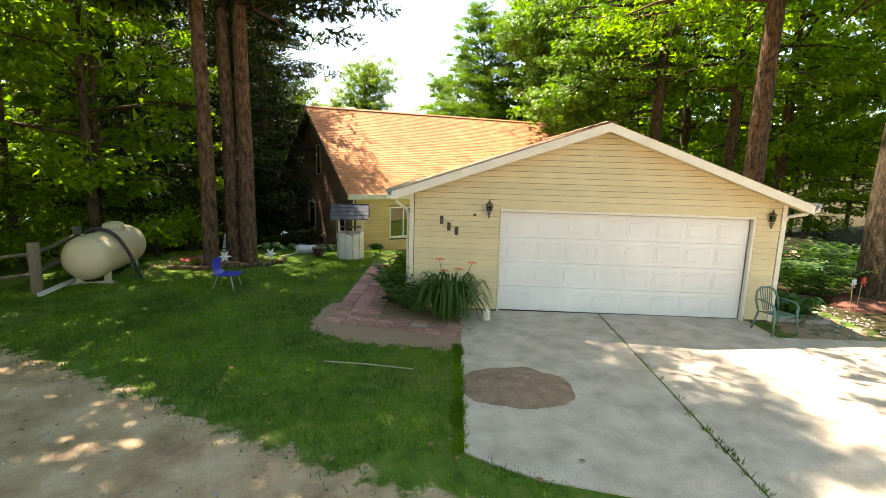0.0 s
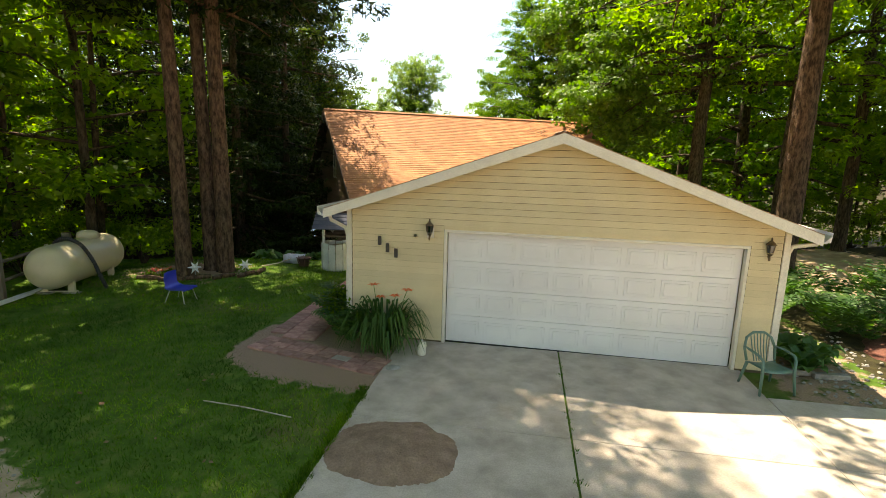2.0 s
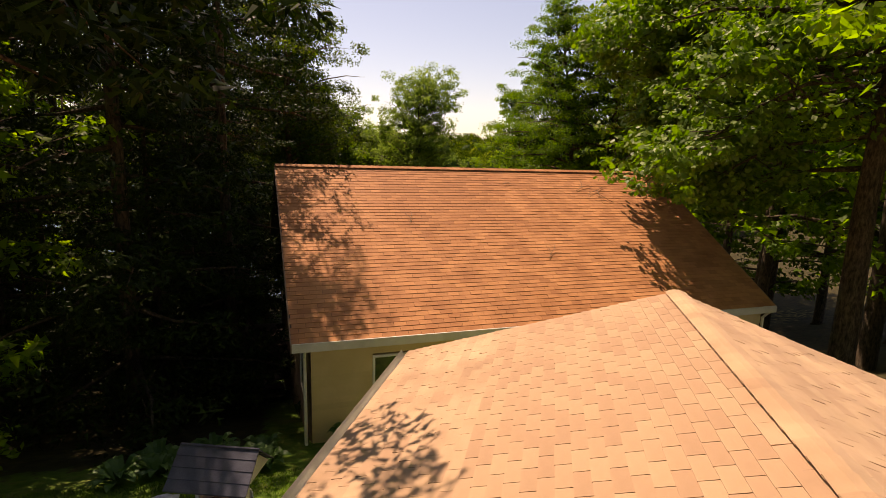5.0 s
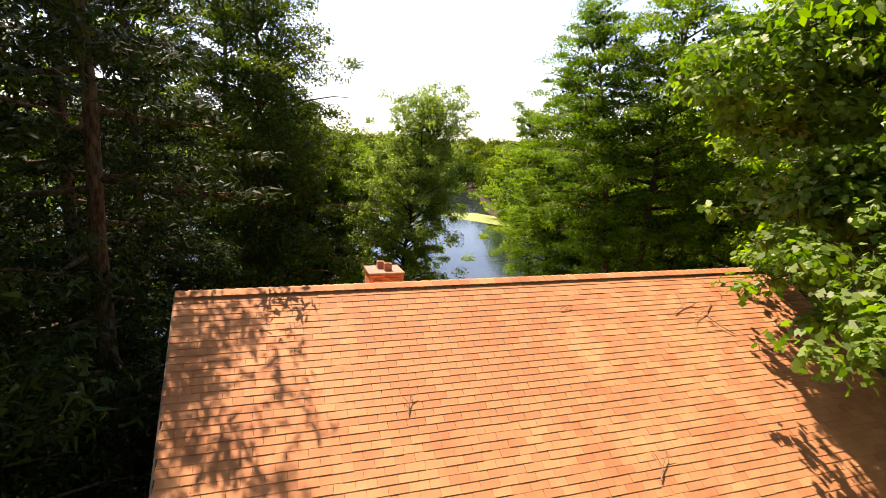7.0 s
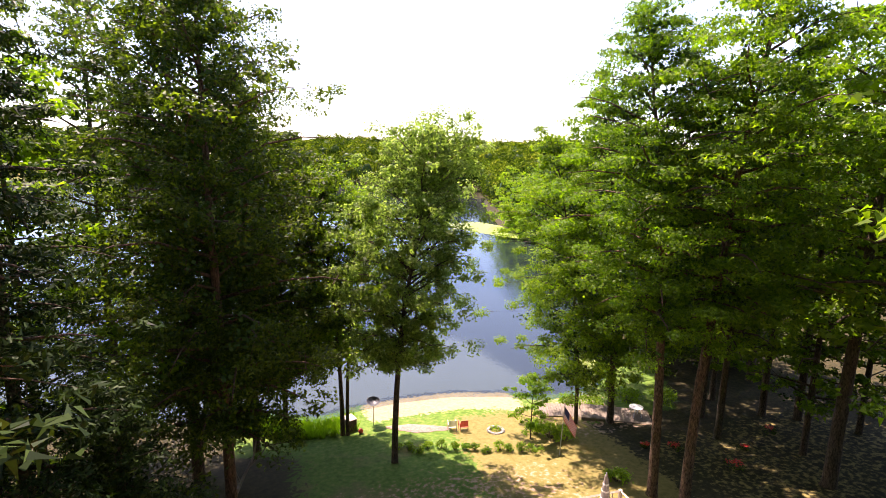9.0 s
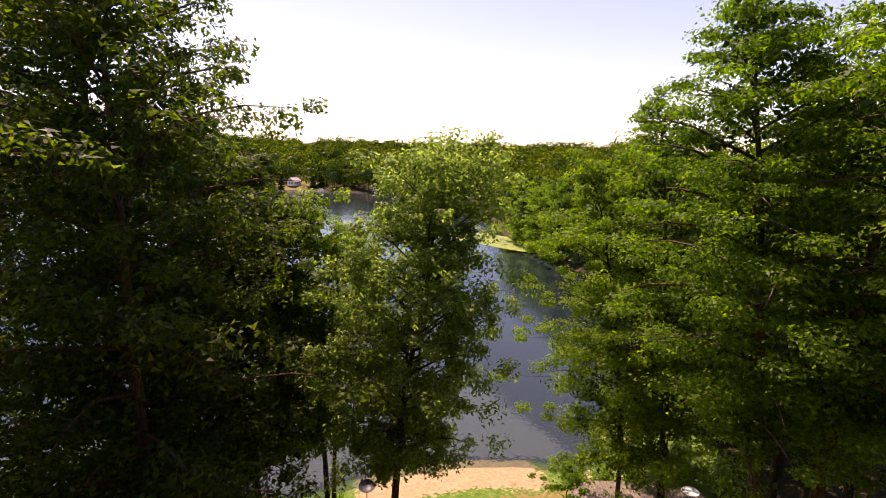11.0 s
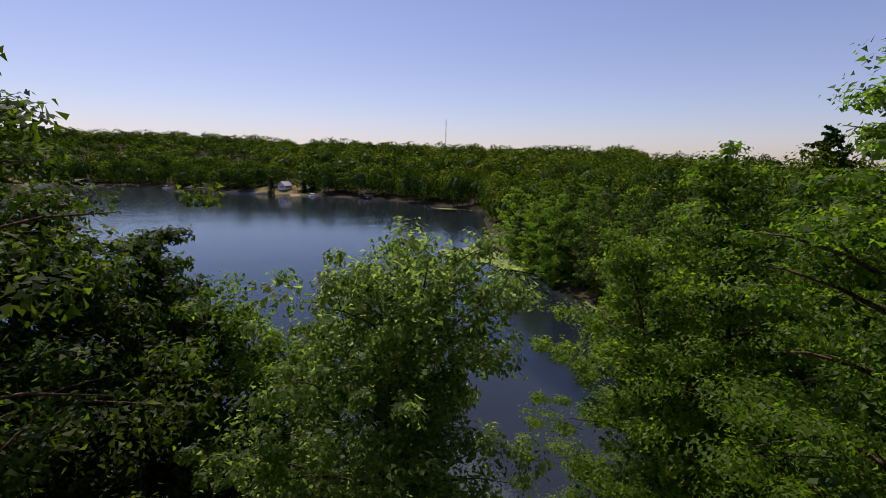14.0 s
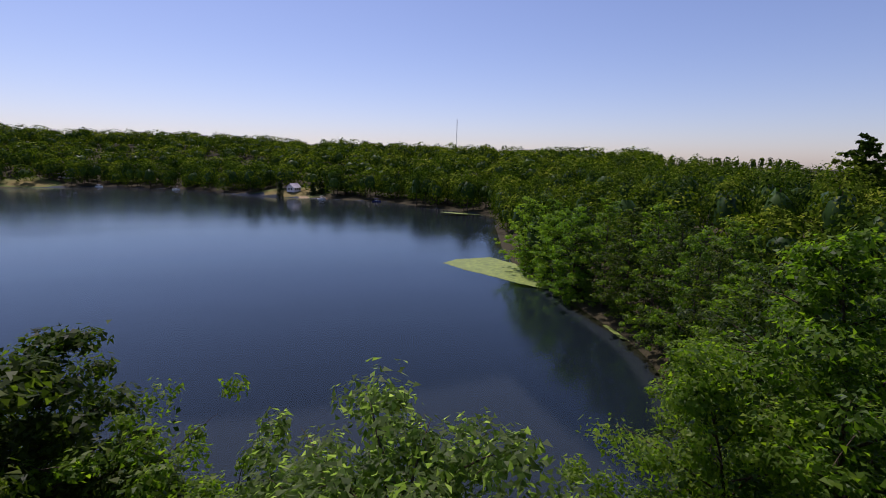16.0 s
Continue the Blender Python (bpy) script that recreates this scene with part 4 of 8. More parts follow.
    for sx in (-1, 1):
        m = Matrix.Translation((px + sx * half, py1 if sx < 0 else py0, pz - drop)) @ Matrix(((0, -sx * math.cos(pa), sx * math.sin(pa)), (sx, 0, 0), (0, math.sin(pa), math.cos(pa)))).to_4x4()
        shingle_slope(base, m, py1 - py0, pl, lambda x, y: False, "porch_roof", tab=0.3, course=0.3, seed=8 + sx, mat="porch_shingle")
    ridge_cap(base, (px, py0, pz + 0.03), (px, py1, pz + 0.03), pa, 0.32, 0.16)
    for xx in (px - half + 0.15, px + half - 0.25):
        for yy in (31.6, py1 - 0.2):
            Geo().box(xx, yy - 0.06, gz(xx, yy) - 0.05, xx + 0.12, yy + 0.06, pz - drop + 0.02, 0.01).ob("porch_post", M["dark_wood"], base)
    # stepped side entry with rail on the shaded west side
    Geo().box(4.1, 26.6, -1.52, HX0 - 0.02, 31.0, -1.42, 0.01).ob("side_deck", M["dark_wood"], base)
    for k in range(4):
        Geo().box(4.2, 26.6 - (k + 1) * 0.28, -1.52 - (k + 1) * 0.17, 5.4, 26.62 - k * 0.28, -1.46 - (k + 1) * 0.17, 0.01).ob("stair_tread", M["dark_wood"], base)
    for k in range(9):
        y = 26.7 + k * 0.53
        Geo().box(4.12, y, gz(4.12, y) - 0.1 if k % 4 == 0 else -1.45, 4.2, y + 0.07, -0.5, 0.006).ob("rail_post", M["dark_wood"], base)
    Geo().box(4.1, 26.65, -0.5, 4.22, 31.0, -0.44, 0.008).ob("hand_rail", M["dark_wood"], base)
    return base


build_house()


# ---- chimney: single bricks on the four sides, a cap slab and two clay flues ----
def build_chimney():
    x0, x1, y0, y1, z0, z1 = 9.46, 10.42, 29.4, 30.4, 2.2, 4.78
    base = thing("chimney", Matrix.Translation((x0, y0, 0)), "square orange brick chimney with two clay flues", "chimney")
    wx, wy = x1 - x0, y1 - y0
    core = Geo().box(0.03, 0.03, z0, wx - 0.03, wy - 0.03, z1).ob("core", M["mortar"], base)
    brick = Geo().box(0, 0, 0, 0.205, 0.09, 0.062, 0.004)
    mesh = bpy.data.meshes.new("brick")
    mesh.from_pydata(brick.v, [], brick.f)
    mesh.materials.append(M["chimney_brick"])
    r = random.Random(5)
    nrow = int((z1 - 2.75) / 0.074)
    for i in range(nrow):
        z = z1 - (i + 1) * 0.074
        if z < 2.74:
            break
        for side in range(3):
            ln = wx if side != 1 else wy
            k = -0.108 if i % 2 else 0.0
            while k < ln - 0.02:
                a, b = max(0.0, k), min(ln, k + 0.205)
                if b - a > 0.05:
                    jit = r.uniform(-0.003, 0.003)
                    sc = Matrix.Diagonal(((b - a) / 0.205, 1, 1, 1))
                    if side == 0:
                        m = Matrix.Translation((a, jit, z)) @ sc
                    elif side == 1:
                        m = Matrix.Translation((jit, b, z)) @ Matrix.Rotation(-math.pi / 2, 4, "Z") @ sc
                    else:
                        m = Matrix.Translation((wx - jit, a, z)) @ Matrix.Rotation(math.pi / 2, 4, "Z") @ sc
                    if side != 2:
                        shared("brick", mesh, core, m)
                k += 0.216
    Geo().box(-0.03, -0.03, z1, wx + 0.03, wy + 0.03, z1 + 0.06, 0.015).ob("cap", M["cap_mortar"], base, "brown mortar cap")
    for fx, fy in ((0.40, 0.62), (0.55, 0.30)):
        g = Geo()
        for b in ((0, 0, 0.2, 0.035), (0, 0.165, 0.2, 0.2), (0, 0.035, 0.035, 0.165), (0.165, 0.035, 0.2, 0.165)):
            g.box(fx + b[0] - 0.1, fy + b[1] - 0.1, z1 + 0.06, fx + b[2] - 0.1, fy + b[3] - 0.1, z1 + 0.27, 0.005)
        g.ob("flue", M["barrel"], base, "red clay flue tile")
    return base


build_chimney()


# ---- trees ----
def leaf_cloud(rng, centres, radii, per, size, shape="kite", up=0.7, aspect=0.62):
    """Leaves scattered in soft clumps: arrays of vertices and faces."""
    k = len(centres)
    n = k * per
    c = np.repeat(centres, per, 0)
    rad = np.repeat(radii, per, 0)
    off = np.clip(rng.normal(size=(n, 3)), -1.5, 1.5) * 0.55
    pos = c + off * rad
    nrm = rng.normal(size=(n, 3)) * 0.5 + np.array([0, 0, up]) + off * 0.9
    nrm /= np.linalg.norm(nrm, axis=1)[:, None]
    a = rng.normal(size=(n, 3)) + off * 0.8
    a -= nrm * (a * nrm).sum(1)[:, None]
    a /= np.linalg.norm(a, axis=1)[:, None] + 1e-9
    b = np.cross(nrm, a)
    s = size * rng.uniform(0.65, 1.35, n)[:, None]
    if shape == "lobed":
        prof = [(-0.5, 0.0), (-0.02, 0.40), (0.06, 0.18), (0.32, 0.36), (0.62, 0.0), (0.32, -0.36), (0.06, -0.18), (-0.02, -0.40)]
    elif shape == "tri":
        prof = [(-0.45, aspect * 0.5), (0.62, 0.0), (-0.45, -aspect * 0.5)]
    else:
        prof = [(-0.5, 0.0), (0.0, aspect / 2), (0.55, 0.0), (0.0, -aspect / 2)]
    vs = [pos + a * s * u + b * s * v - nrm * s * (abs(v) * 0.35 + max(u, 0) * 0.15) for u, v in prof]
    q = len(prof)
    verts = np.stack(vs, 1).reshape(-1, 3)
    faces = np.arange(n * q).reshape(n, q)
    return verts, faces


PROFILES = {
    "oval": lambda t: max(0.12, math.sin(math.pi * min(1, max(0, t)) ** 0.75)) ** 0.7,
    "spread": lambda t: max(0.25, math.sin(math.pi * (0.22 + 0.74 * t))) ** 0.6,
    "cone": lambda t: (1 - t) ** 0.75 + 0.06,
    "column": lambda t: max(0.2, math.sin(math.pi * (0.14 + 0.80 * t))) ** 0.55,
}


def near_gauss(r, sigma):
    return max(-1.25 * sigma, min(1.25 * sigma, r.gauss(0, sigma)))


def make_tree(name, x, y, height, radius, crown=0.3, trunk=0.25, leaves=9000, leaf=0.2, mat="leaf_maple", bark="bark_grey", form="oval", limbs=34, lean=(0.0, 0.0), seed=1,
              label="tall leafy tree", shape="tri", droop=0.0, flat=0.45, base_z=None, group="", clump=1.0, away=0.0, category="tree", narrow=0.7, boughs=(), upright=0.0, heart=4, bough_mat="leaf_oak", core=(1.0, 0.8), dense=1.5):
    """A tapered trunk with root flare, curved limbs that carry clumps of leaves, an uneven crown."""
    r = random.Random(seed)
    rng = np.random.default_rng(seed)
    z0 = gz(x, y) - 0.1 if base_z is None else base_z
    root = thing(name, Matrix.Translation((x, y, z0)), label, category, group)
    g = Geo()
    pts, rr = [], []
    wob = [(r.uniform(-1, 1), r.uniform(-1, 1)) for _ in range(9)]
    for i in range(9):
        t = i / 8
        w = trunk * 0.55 * t
        pts.append(Vector((lean[0] * t * t + wob[i][0] * w, lean[1] * t * t + wob[i][1] * w, height * 0.96 * t)))
        rr.append(trunk * ((1 - t) ** 0.75 * 0.95 + 0.03))
    pts.insert(1, pts[0].lerp(pts[1], 0.06))
    rr.insert(1, trunk * 1.02)
    rr[0] = trunk * 1.45
    g.tube(pts, rr, 10)
    g.ob("trunk", M[bark], root, smooth=True)

    def on_trunk(t):
        f = min(7.999, max(0, t * 8))
        i = int(f)
        q = [pts[0]] + pts[2:]
        return q[i].lerp(q[i + 1], f - i)

    prof = PROFILES[form]
    lg = Geo()
    cs, cr = [], []
    turn = r.uniform(0, 6.28)
    for i in range(limbs):
        t = crown + (1 - crown) * ((i + r.uniform(0.1, 0.9)) / limbs)
        k = (t - crown) / (1 - crown)
        az = turn + i * 2.39996 + r.uniform(-0.35, 0.35)
        ln = radius * prof(k) * r.uniform(0.74, 1.08)
        if away:
            ln *= 1.0 - 0.38 * max(0.0, math.cos(az - away))
        rise = (-0.12 + 1.0 * k ** 1.3) if form != "cone" else (-0.12 + 0.35 * k)
        rise += upright - droop
        start = on_trunk(max(crown * 0.9, t - 0.10 * (1 - k)))
        d = Vector((math.cos(az), math.sin(az), 0))
        end = start + d * ln + Vector((0, 0, ln * rise * 0.75))
        mid = start.lerp(end, 0.5) + Vector((r.uniform(-0.1, 0.1) * ln, r.uniform(-0.1, 0.1) * ln, (0.10 - droop * 0.4) * ln))
        path = [start, start.lerp(mid, 0.55), mid, mid.lerp(end, 0.55) + Vector((0, 0, 0.03 * ln)), end]
        br = trunk * 0.36 * (1 - 0.6 * k) + 0.008
        lg.tube(path, [br, br * 0.8, br * 0.6, br * 0.38, br * 0.12], 4)
        n = max(3, int(ln * dense))
        for j in range(n):
            s = 0.28 + 0.78 * (j + r.random()) / n
            p = start.lerp(mid, s * 2) if s < 0.5 else mid.lerp(end, (s - 0.5) * 2)
            spread = 0.24 * ln * (0.35 + 0.65 * s)
            p = p + Vector((near_gauss(r, spread), near_gauss(r, spread), near_gauss(r, spread * 0.55)))
            cs.append(tuple(p))
            q = clump * r.uniform(0.40, 0.95) * (0.52 + 0.085 * radius)
            cr.append((q, q, q * flat))
            if r.random() < 0.28:
                a = start.lerp(end, s * 0.8)
                lg.tube([a, a.lerp(p, 0.6) + Vector((0, 0, 0.05)), p], [br * 0.3, br * 0.2, 0.006], 3, False)
    # single long boughs to given ends, each with leafy sprays
    bs, bq = [], []
    for bx, by, bz, start_t, nb in boughs:
        start, end = on_trunk(start_t), Vector((bx - x, by - y, bz - z0))
        mid = start.lerp(end, 0.55) + Vector((0, 0, 0.12 * (end - start).length))
        lg.tube([start, start.lerp(mid, 0.5), mid, mid.lerp(end, 0.5), end], [trunk * 0.3, trunk * 0.22, trunk * 0.15, trunk * 0.09, 0.01], 6)
        for j in range(nb):
            s = 0.45 + 0.6 * r.random() ** 0.7
            p = mid.lerp(end, min(1.05, (s - 0.45) / 0.55))
            p = p + Vector((max(-1.0, min(1.0, r.gauss(0, 0.7))), max(-1.0, min(1.0, r.gauss(0, 0.7))), max(-0.7, min(0.7, r.gauss(0, 0.4)))))
            bs.append(tuple(p))
            q = r.uniform(0.35, 0.6)
            bq.append((q, q, q * 0.5))
            lg.tube([mid.lerp(end, min(1, (s - 0.45) / 0.55)), p], [0.02, 0.005], 4, False)
    o = lg.ob("branching", M[bark], root, smooth=True)
    o["kind"] = "stuff"
    if bs:
        v, f = leaf_cloud(rng, np.array(bs), np.array(bq), 50, 0.17, "lobed")
        o = new("bough_leaves", array_mesh("bough_leaves", v, f, M[bough_mat]))
        o.parent = root
        o["kind"] = "stuff"
    cs, cr = np.array(cs), np.array(cr)
    per = max(3, int(leaves / len(cs)))
    v, f = leaf_cloud(rng, cs, cr, per, leaf, shape, aspect=narrow)
    o = new("crown", array_mesh("crown", v, f, M[mat]))
    o.parent = root
    # inner leaves carry the crown's inside shade in their colour, except on pines
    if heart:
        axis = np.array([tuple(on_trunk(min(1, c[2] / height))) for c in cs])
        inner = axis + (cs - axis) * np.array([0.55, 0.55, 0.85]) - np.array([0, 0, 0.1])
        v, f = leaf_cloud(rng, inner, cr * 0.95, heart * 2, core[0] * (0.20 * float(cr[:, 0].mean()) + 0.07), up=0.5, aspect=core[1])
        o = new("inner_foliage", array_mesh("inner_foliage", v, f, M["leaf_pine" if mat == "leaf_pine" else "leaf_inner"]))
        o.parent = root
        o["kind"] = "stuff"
    return root


def make_pine(name, x, y, height, radius, crown=0.25, trunk=0.25, leaves=14000, seed=1, label="tall dark pine with a bare lower trunk", lean=(0, 0), group="", leaf=0.24, form="cone", heart=7, bark="bark_pine", dense=1.5):
    return make_tree(name, x, y, height, radius, crown, trunk, leaves, leaf, "leaf_pine", bark, form, 52, lean, seed, label, droop=0.22, flat=0.30, group=group, clump=1.1, narrow=0.36, heart=heart * 2, core=(0.55, 0.40), dense=dense)


# trees that stand by the drive
make_pine("pine", 0.62, 15.35, 23, 3.9, 0.36, 0.21, 22000, 11, "tall pine with a bare grey-brown trunk", (-0.5, 0.4), leaf=0.22, form="spread", heart=2)
make_pine("pine", 1.22, 15.95, 24, 3.9, 0.38, 0.20, 22000, 12, "tall pine in a close pair of trunks", (-0.3, 0.5), leaf=0.22, form="spread", heart=2)
make_pine("pine", 1.60, 15.72, 25, 3.6, 0.38, 0.23, 22000, 13, "tall pine in a close pair of trunks", (0.1, 0.6), leaf=0.22, form="spread", heart=2)
# two maples added out of view, only to shade the lawn and lane
make_tree("maple", -4.2, 12.4, 24, 5.0, 0.50, 0.3, 14000, 0.30, "leaf_maple", "bark_grey", "spread", 40, (0.6, 0.2), 14, "unseen tall maple added to shade the lawn and lane", heart=0)
make_tree("maple", -3.0, 7.2, 23, 4.4, 0.50, 0.28, 8500, 0.30, "leaf_maple", "bark_grey", "spread", 36, (-0.6, 0.2), 15, "unseen tall maple added beside the gravel lane", heart=0)
# besides the overhanging boughs, higher ones are added to shade the roof's right end
make_tree("oak", 20.8, 18.6, 23, 6.6, 0.40, 0.34, 20000, 0.17, "leaf_maple", "bark_grey", "spread", 42, (0.4, 0.2), 21, "spreading oak whose boughs hang over the house roof", flat=0.42, heart=1, shape="kite",
          boughs=[(15.2, 20.2, 5.6, 0.40, 26), (16.4, 22.6, 6.2, 0.42, 32), (17.6, 24.0, 7.0, 0.44, 34), (18.6, 22.2, 5.2, 0.34, 34), (19.2, 24.4, 6.2, 0.40, 32), (18.2, 25.6, 9.0, 0.5, 34), (16.8, 25.0, 9.6, 0.52, 30), (17.2, 20.6, 6.6, 0.42, 30), (20.0, 22.6, 4.6, 0.30, 34), (16.6, 18.6, 8.6, 0.5, 28), (14.6, 18.6, 7.4, 0.46, 22), (16.8, 25.7, 10.2, 0.55, 32), (17.8, 26.7, 10.6, 0.55, 32), (18.8, 25.6, 9.0, 0.5, 30), (17.2, 23.6, 7.6, 0.46, 30), (19.6, 26.4, 9.0, 0.5, 34), (20.6, 24.6, 8.2, 0.46, 34), (19.4, 23.4, 7.6, 0.44, 32), (20.8, 26.4, 10.4, 0.55, 32), (18.6, 27.6, 10.6, 0.55, 32)])
make_tree("oak", 23.4, 16.4, 24, 6.0, 0.34, 0.32, 26000, 0.16, "leaf_bright", "bark_grey", "spread", 34, (0.3, -0.3), 22, "tall oak behind the garage", flat=0.4, heart=0)
# its boughs over the garage are added out of view to dapple the driveway
make_tree("maple", 16.3, 10.8, 24, 6.2, 0.40, 0.34, 24000, 0.17, "leaf_bright", "bark_pine", "spread", 36, (0.3, 0.3), 23, "tall maple with a reddish trunk beside the garage", flat=0.42, heart=0, bough_mat="leaf_bright",
          boughs=[(7.0, 10.8, 12.0, 0.50, 13), (8.5, 9.6, 12.5, 0.52, 14), (10.6, 9.8, 12.8, 0.5, 12), (9.0, 11.4, 13.5, 0.55, 12), (6.4, 9.2, 12.5, 0.55, 10)])
# this oak's boughs are likewise unseen, added for dapples on the concrete
make_tree("oak", 14.95, 6.6, 23, 6.2, 0.40, 0.44, 22000, 0.17, "leaf_bright", "bark_grey", "spread", 36, (1.8, 0.1), 24, "thick leaning oak beside the fern bed", flat=0.42, heart=0, bough_mat="leaf_bright",
          boughs=[(9.8, 8.4, 11.5, 0.46, 14), (7.8, 8.2, 11.0, 0.46, 13), (11.5, 6.6, 10.5, 0.44, 14)])
make_tree("maple", 26.6, 21.4, 24, 7.0, 0.22, 0.35, 13000, 0.30, "leaf_bright", "bark_grey", "spread", 38, (0, 0), 25, "broad maple tree in full sun", heart=1)
# trees between the house and the lake
make_tree("poplar", 14.85, 51.1, 20.1, 4.0, 0.37, 0.21, 80000, 0.15, "leaf_poplar", "bark_grey", "column", 104, (2.5, -0.1), 31, "slender poplar with silvery leaves at the beach", flat=0.75, clump=0.85, upright=0.4, heart=1, dense=2.3)
make_tree("poplar", 12.2, 56.2, 18.6, 3.8, 0.36, 0.17, 26000, 0.16, "leaf_maple", "bark_grey", "column", 46, (-1.4, 0.8), 32, "twin-stemmed poplar on the lake bank", flat=0.7, clump=0.85, upright=0.3, heart=2, dense=2.2)
make_tree("poplar", 12.5, 56.0, 17.0, 3.4, 0.43, 0.14, 20000, 0.16, "leaf_maple", "bark_grey", "column", 40, (1.2, 0.6), 33, "twin-stemmed poplar on the lake bank", flat=0.7, clump=0.85, upright=0.2, dense=2.2)
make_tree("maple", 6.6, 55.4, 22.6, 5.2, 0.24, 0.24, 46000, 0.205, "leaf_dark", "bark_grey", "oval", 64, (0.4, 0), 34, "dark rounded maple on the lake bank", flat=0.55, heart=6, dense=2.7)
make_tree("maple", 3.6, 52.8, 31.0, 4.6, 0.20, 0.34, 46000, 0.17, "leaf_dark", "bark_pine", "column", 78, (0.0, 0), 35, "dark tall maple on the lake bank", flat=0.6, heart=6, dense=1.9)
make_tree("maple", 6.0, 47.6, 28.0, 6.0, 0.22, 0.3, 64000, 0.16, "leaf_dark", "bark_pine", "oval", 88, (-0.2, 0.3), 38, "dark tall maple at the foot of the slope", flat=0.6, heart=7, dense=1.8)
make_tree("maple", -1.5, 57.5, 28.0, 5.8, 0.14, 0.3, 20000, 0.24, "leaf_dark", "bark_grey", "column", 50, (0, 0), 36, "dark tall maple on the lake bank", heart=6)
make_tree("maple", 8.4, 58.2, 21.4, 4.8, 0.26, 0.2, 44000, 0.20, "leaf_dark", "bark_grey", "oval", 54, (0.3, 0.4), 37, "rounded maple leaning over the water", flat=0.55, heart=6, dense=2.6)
make_tree("maple", 27.4, 43.4, 25.4, 6.0, 0.44, 0.28, 84000, 0.125, "leaf_maple", "bark_pine", "oval", 64, (-1.9, 1.0), 41, "tall maple with layered bright foliage", flat=0.34, clump=1.1, heart=5, away=1.45, dense=1.7)
make_tree("maple", 28.4, 42.2, 28.0, 5.8, 0.46, 0.28, 44000, 0.16, "leaf_maple", "bark_pine", "oval", 50, (2.4, -0.4), 42, "tall leaning maple with a bare lower trunk", flat=0.38, clump=1.1, heart=5, away=1.57, dense=1.6)
make_tree("maple", 31.0, 52.2, 24.2, 5.4, 0.28, 0.26, 46000, 0.16, "leaf_maple", "bark_grey", "oval", 54, (-1.7, 0.8), 43, "tall maple beside the small dock", flat=0.5, heart=6, dense=1.8)
make_tree("maple", 28.6, 52.9, 21.2, 5.3, 0.20, 0.15, 56000, 0.15, "leaf_maple", "bark_grey", "oval", 56, (-2.6, 0.8), 44, "maple leaning over the water by the dock", flat=0.5, heart=6, dense=1.9)
make_tree("maple", 37.0, 41.0, 28.0, 6.5, 0.38, 0.36, 18000, 0.24, "leaf_maple", "bark_grey", "column", 40, (1.5, 0.2), 45, "thick-trunked maple in the shaded side yard", heart=6)
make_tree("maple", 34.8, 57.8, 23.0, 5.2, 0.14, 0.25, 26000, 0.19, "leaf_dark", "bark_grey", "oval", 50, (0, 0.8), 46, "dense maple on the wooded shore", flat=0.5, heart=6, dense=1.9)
make_tree("young_tree", 24.2, 51.4, 4.8, 1.5, 0.26, 0.05, 3600, 0.14, "leaf_bright", "bark_grey", "oval", 22, (0.1, 0), 47, "small bushy tree at the edge of the beach", clump=0.6, heart=1)


def scatter(n, box, gap, seed, keep):
    r = random.Random(seed)
    out = []
    for _ in range(n * 30):
        if len(out) >= n:
            break
        x, y = r.uniform(box[0], box[1]), r.uniform(box[2], box[3])
        if keep(x, y) and all((x - a) ** 2 + (y - b) ** 2 > gap * gap for a, b in out):
            out.append((x, y))
    return out


def woods(sources, spots, seed, low=0.85, high=1.2):
    """Copies of the source trees over the spots, each turned and scaled its own way."""
    r = random.Random(seed)
    for i, (x, y) in enumerate(spots):
        s = r.uniform(low, high)
        m = Matrix.Translation((x, y, gz(x, y) - 0.1)) @ Matrix.Rotation(r.uniform(0, 6.28), 4, "Z") @ Matrix.Diagonal((s, s, s * r.uniform(0.9, 1.1), 1))
        copy_thing(sources[i % len(sources)], m)


GW = "woods round the yard"
w1 = make_tree("maple", -13.5, 33.0, 22, 5.2, 0.14, 0.22, 8500, 0.27, "leaf_bright", "bark_grey", "oval", 34, seed=51, label="woodland maple in dappled light", group=GW, heart=0)
w2 = make_tree("maple", -11.0, 27.0, 24, 5.0, 0.22, 0.24, 8500, 0.27, "leaf_maple", "bark_grey", "column", 34, seed=52, label="dark woodland maple in deep shade", group=GW)
w3 = make_pine("pine", 1.6, 23.6, 24, 4.2, 0.10, 0.22, 27000, 53, "dark pine with drooping boughs", group=GW, leaf=0.19, bark="bark_grey", dense=2.4)
w4 = make_pine("pine", -4.6, 30.5, 25, 4.6, 0.2, 0.24, 24000, 54, "dark woodland pine with drooping boughs", group=GW, leaf=0.20, bark="bark_grey", dense=2.2)
w5 = make_tree("maple", -9.0, 17.5, 13, 3.8, 0.16, 0.11, 11000, 0.17, "leaf_bright", "bark_grey", "oval", 34, seed=55, label="young woodland maple with sunlit leaves", group=GW, heart=0)
w6 = make_tree("oak", 33.0, 12.0, 23, 6.5, 0.24, 0.30, 9500, 0.29, "leaf_bright", "bark_grey", "spread", 34, seed=56, label="sunlit oak at the wood's edge", group=GW, heart=0)
w7 = make_tree("oak", 29.0, 28.0, 24, 6.0, 0.42, 0.30, 9500, 0.29, "leaf_maple", "bark_grey", "spread", 34, seed=57, label="woodland oak in the side yard", group=GW)

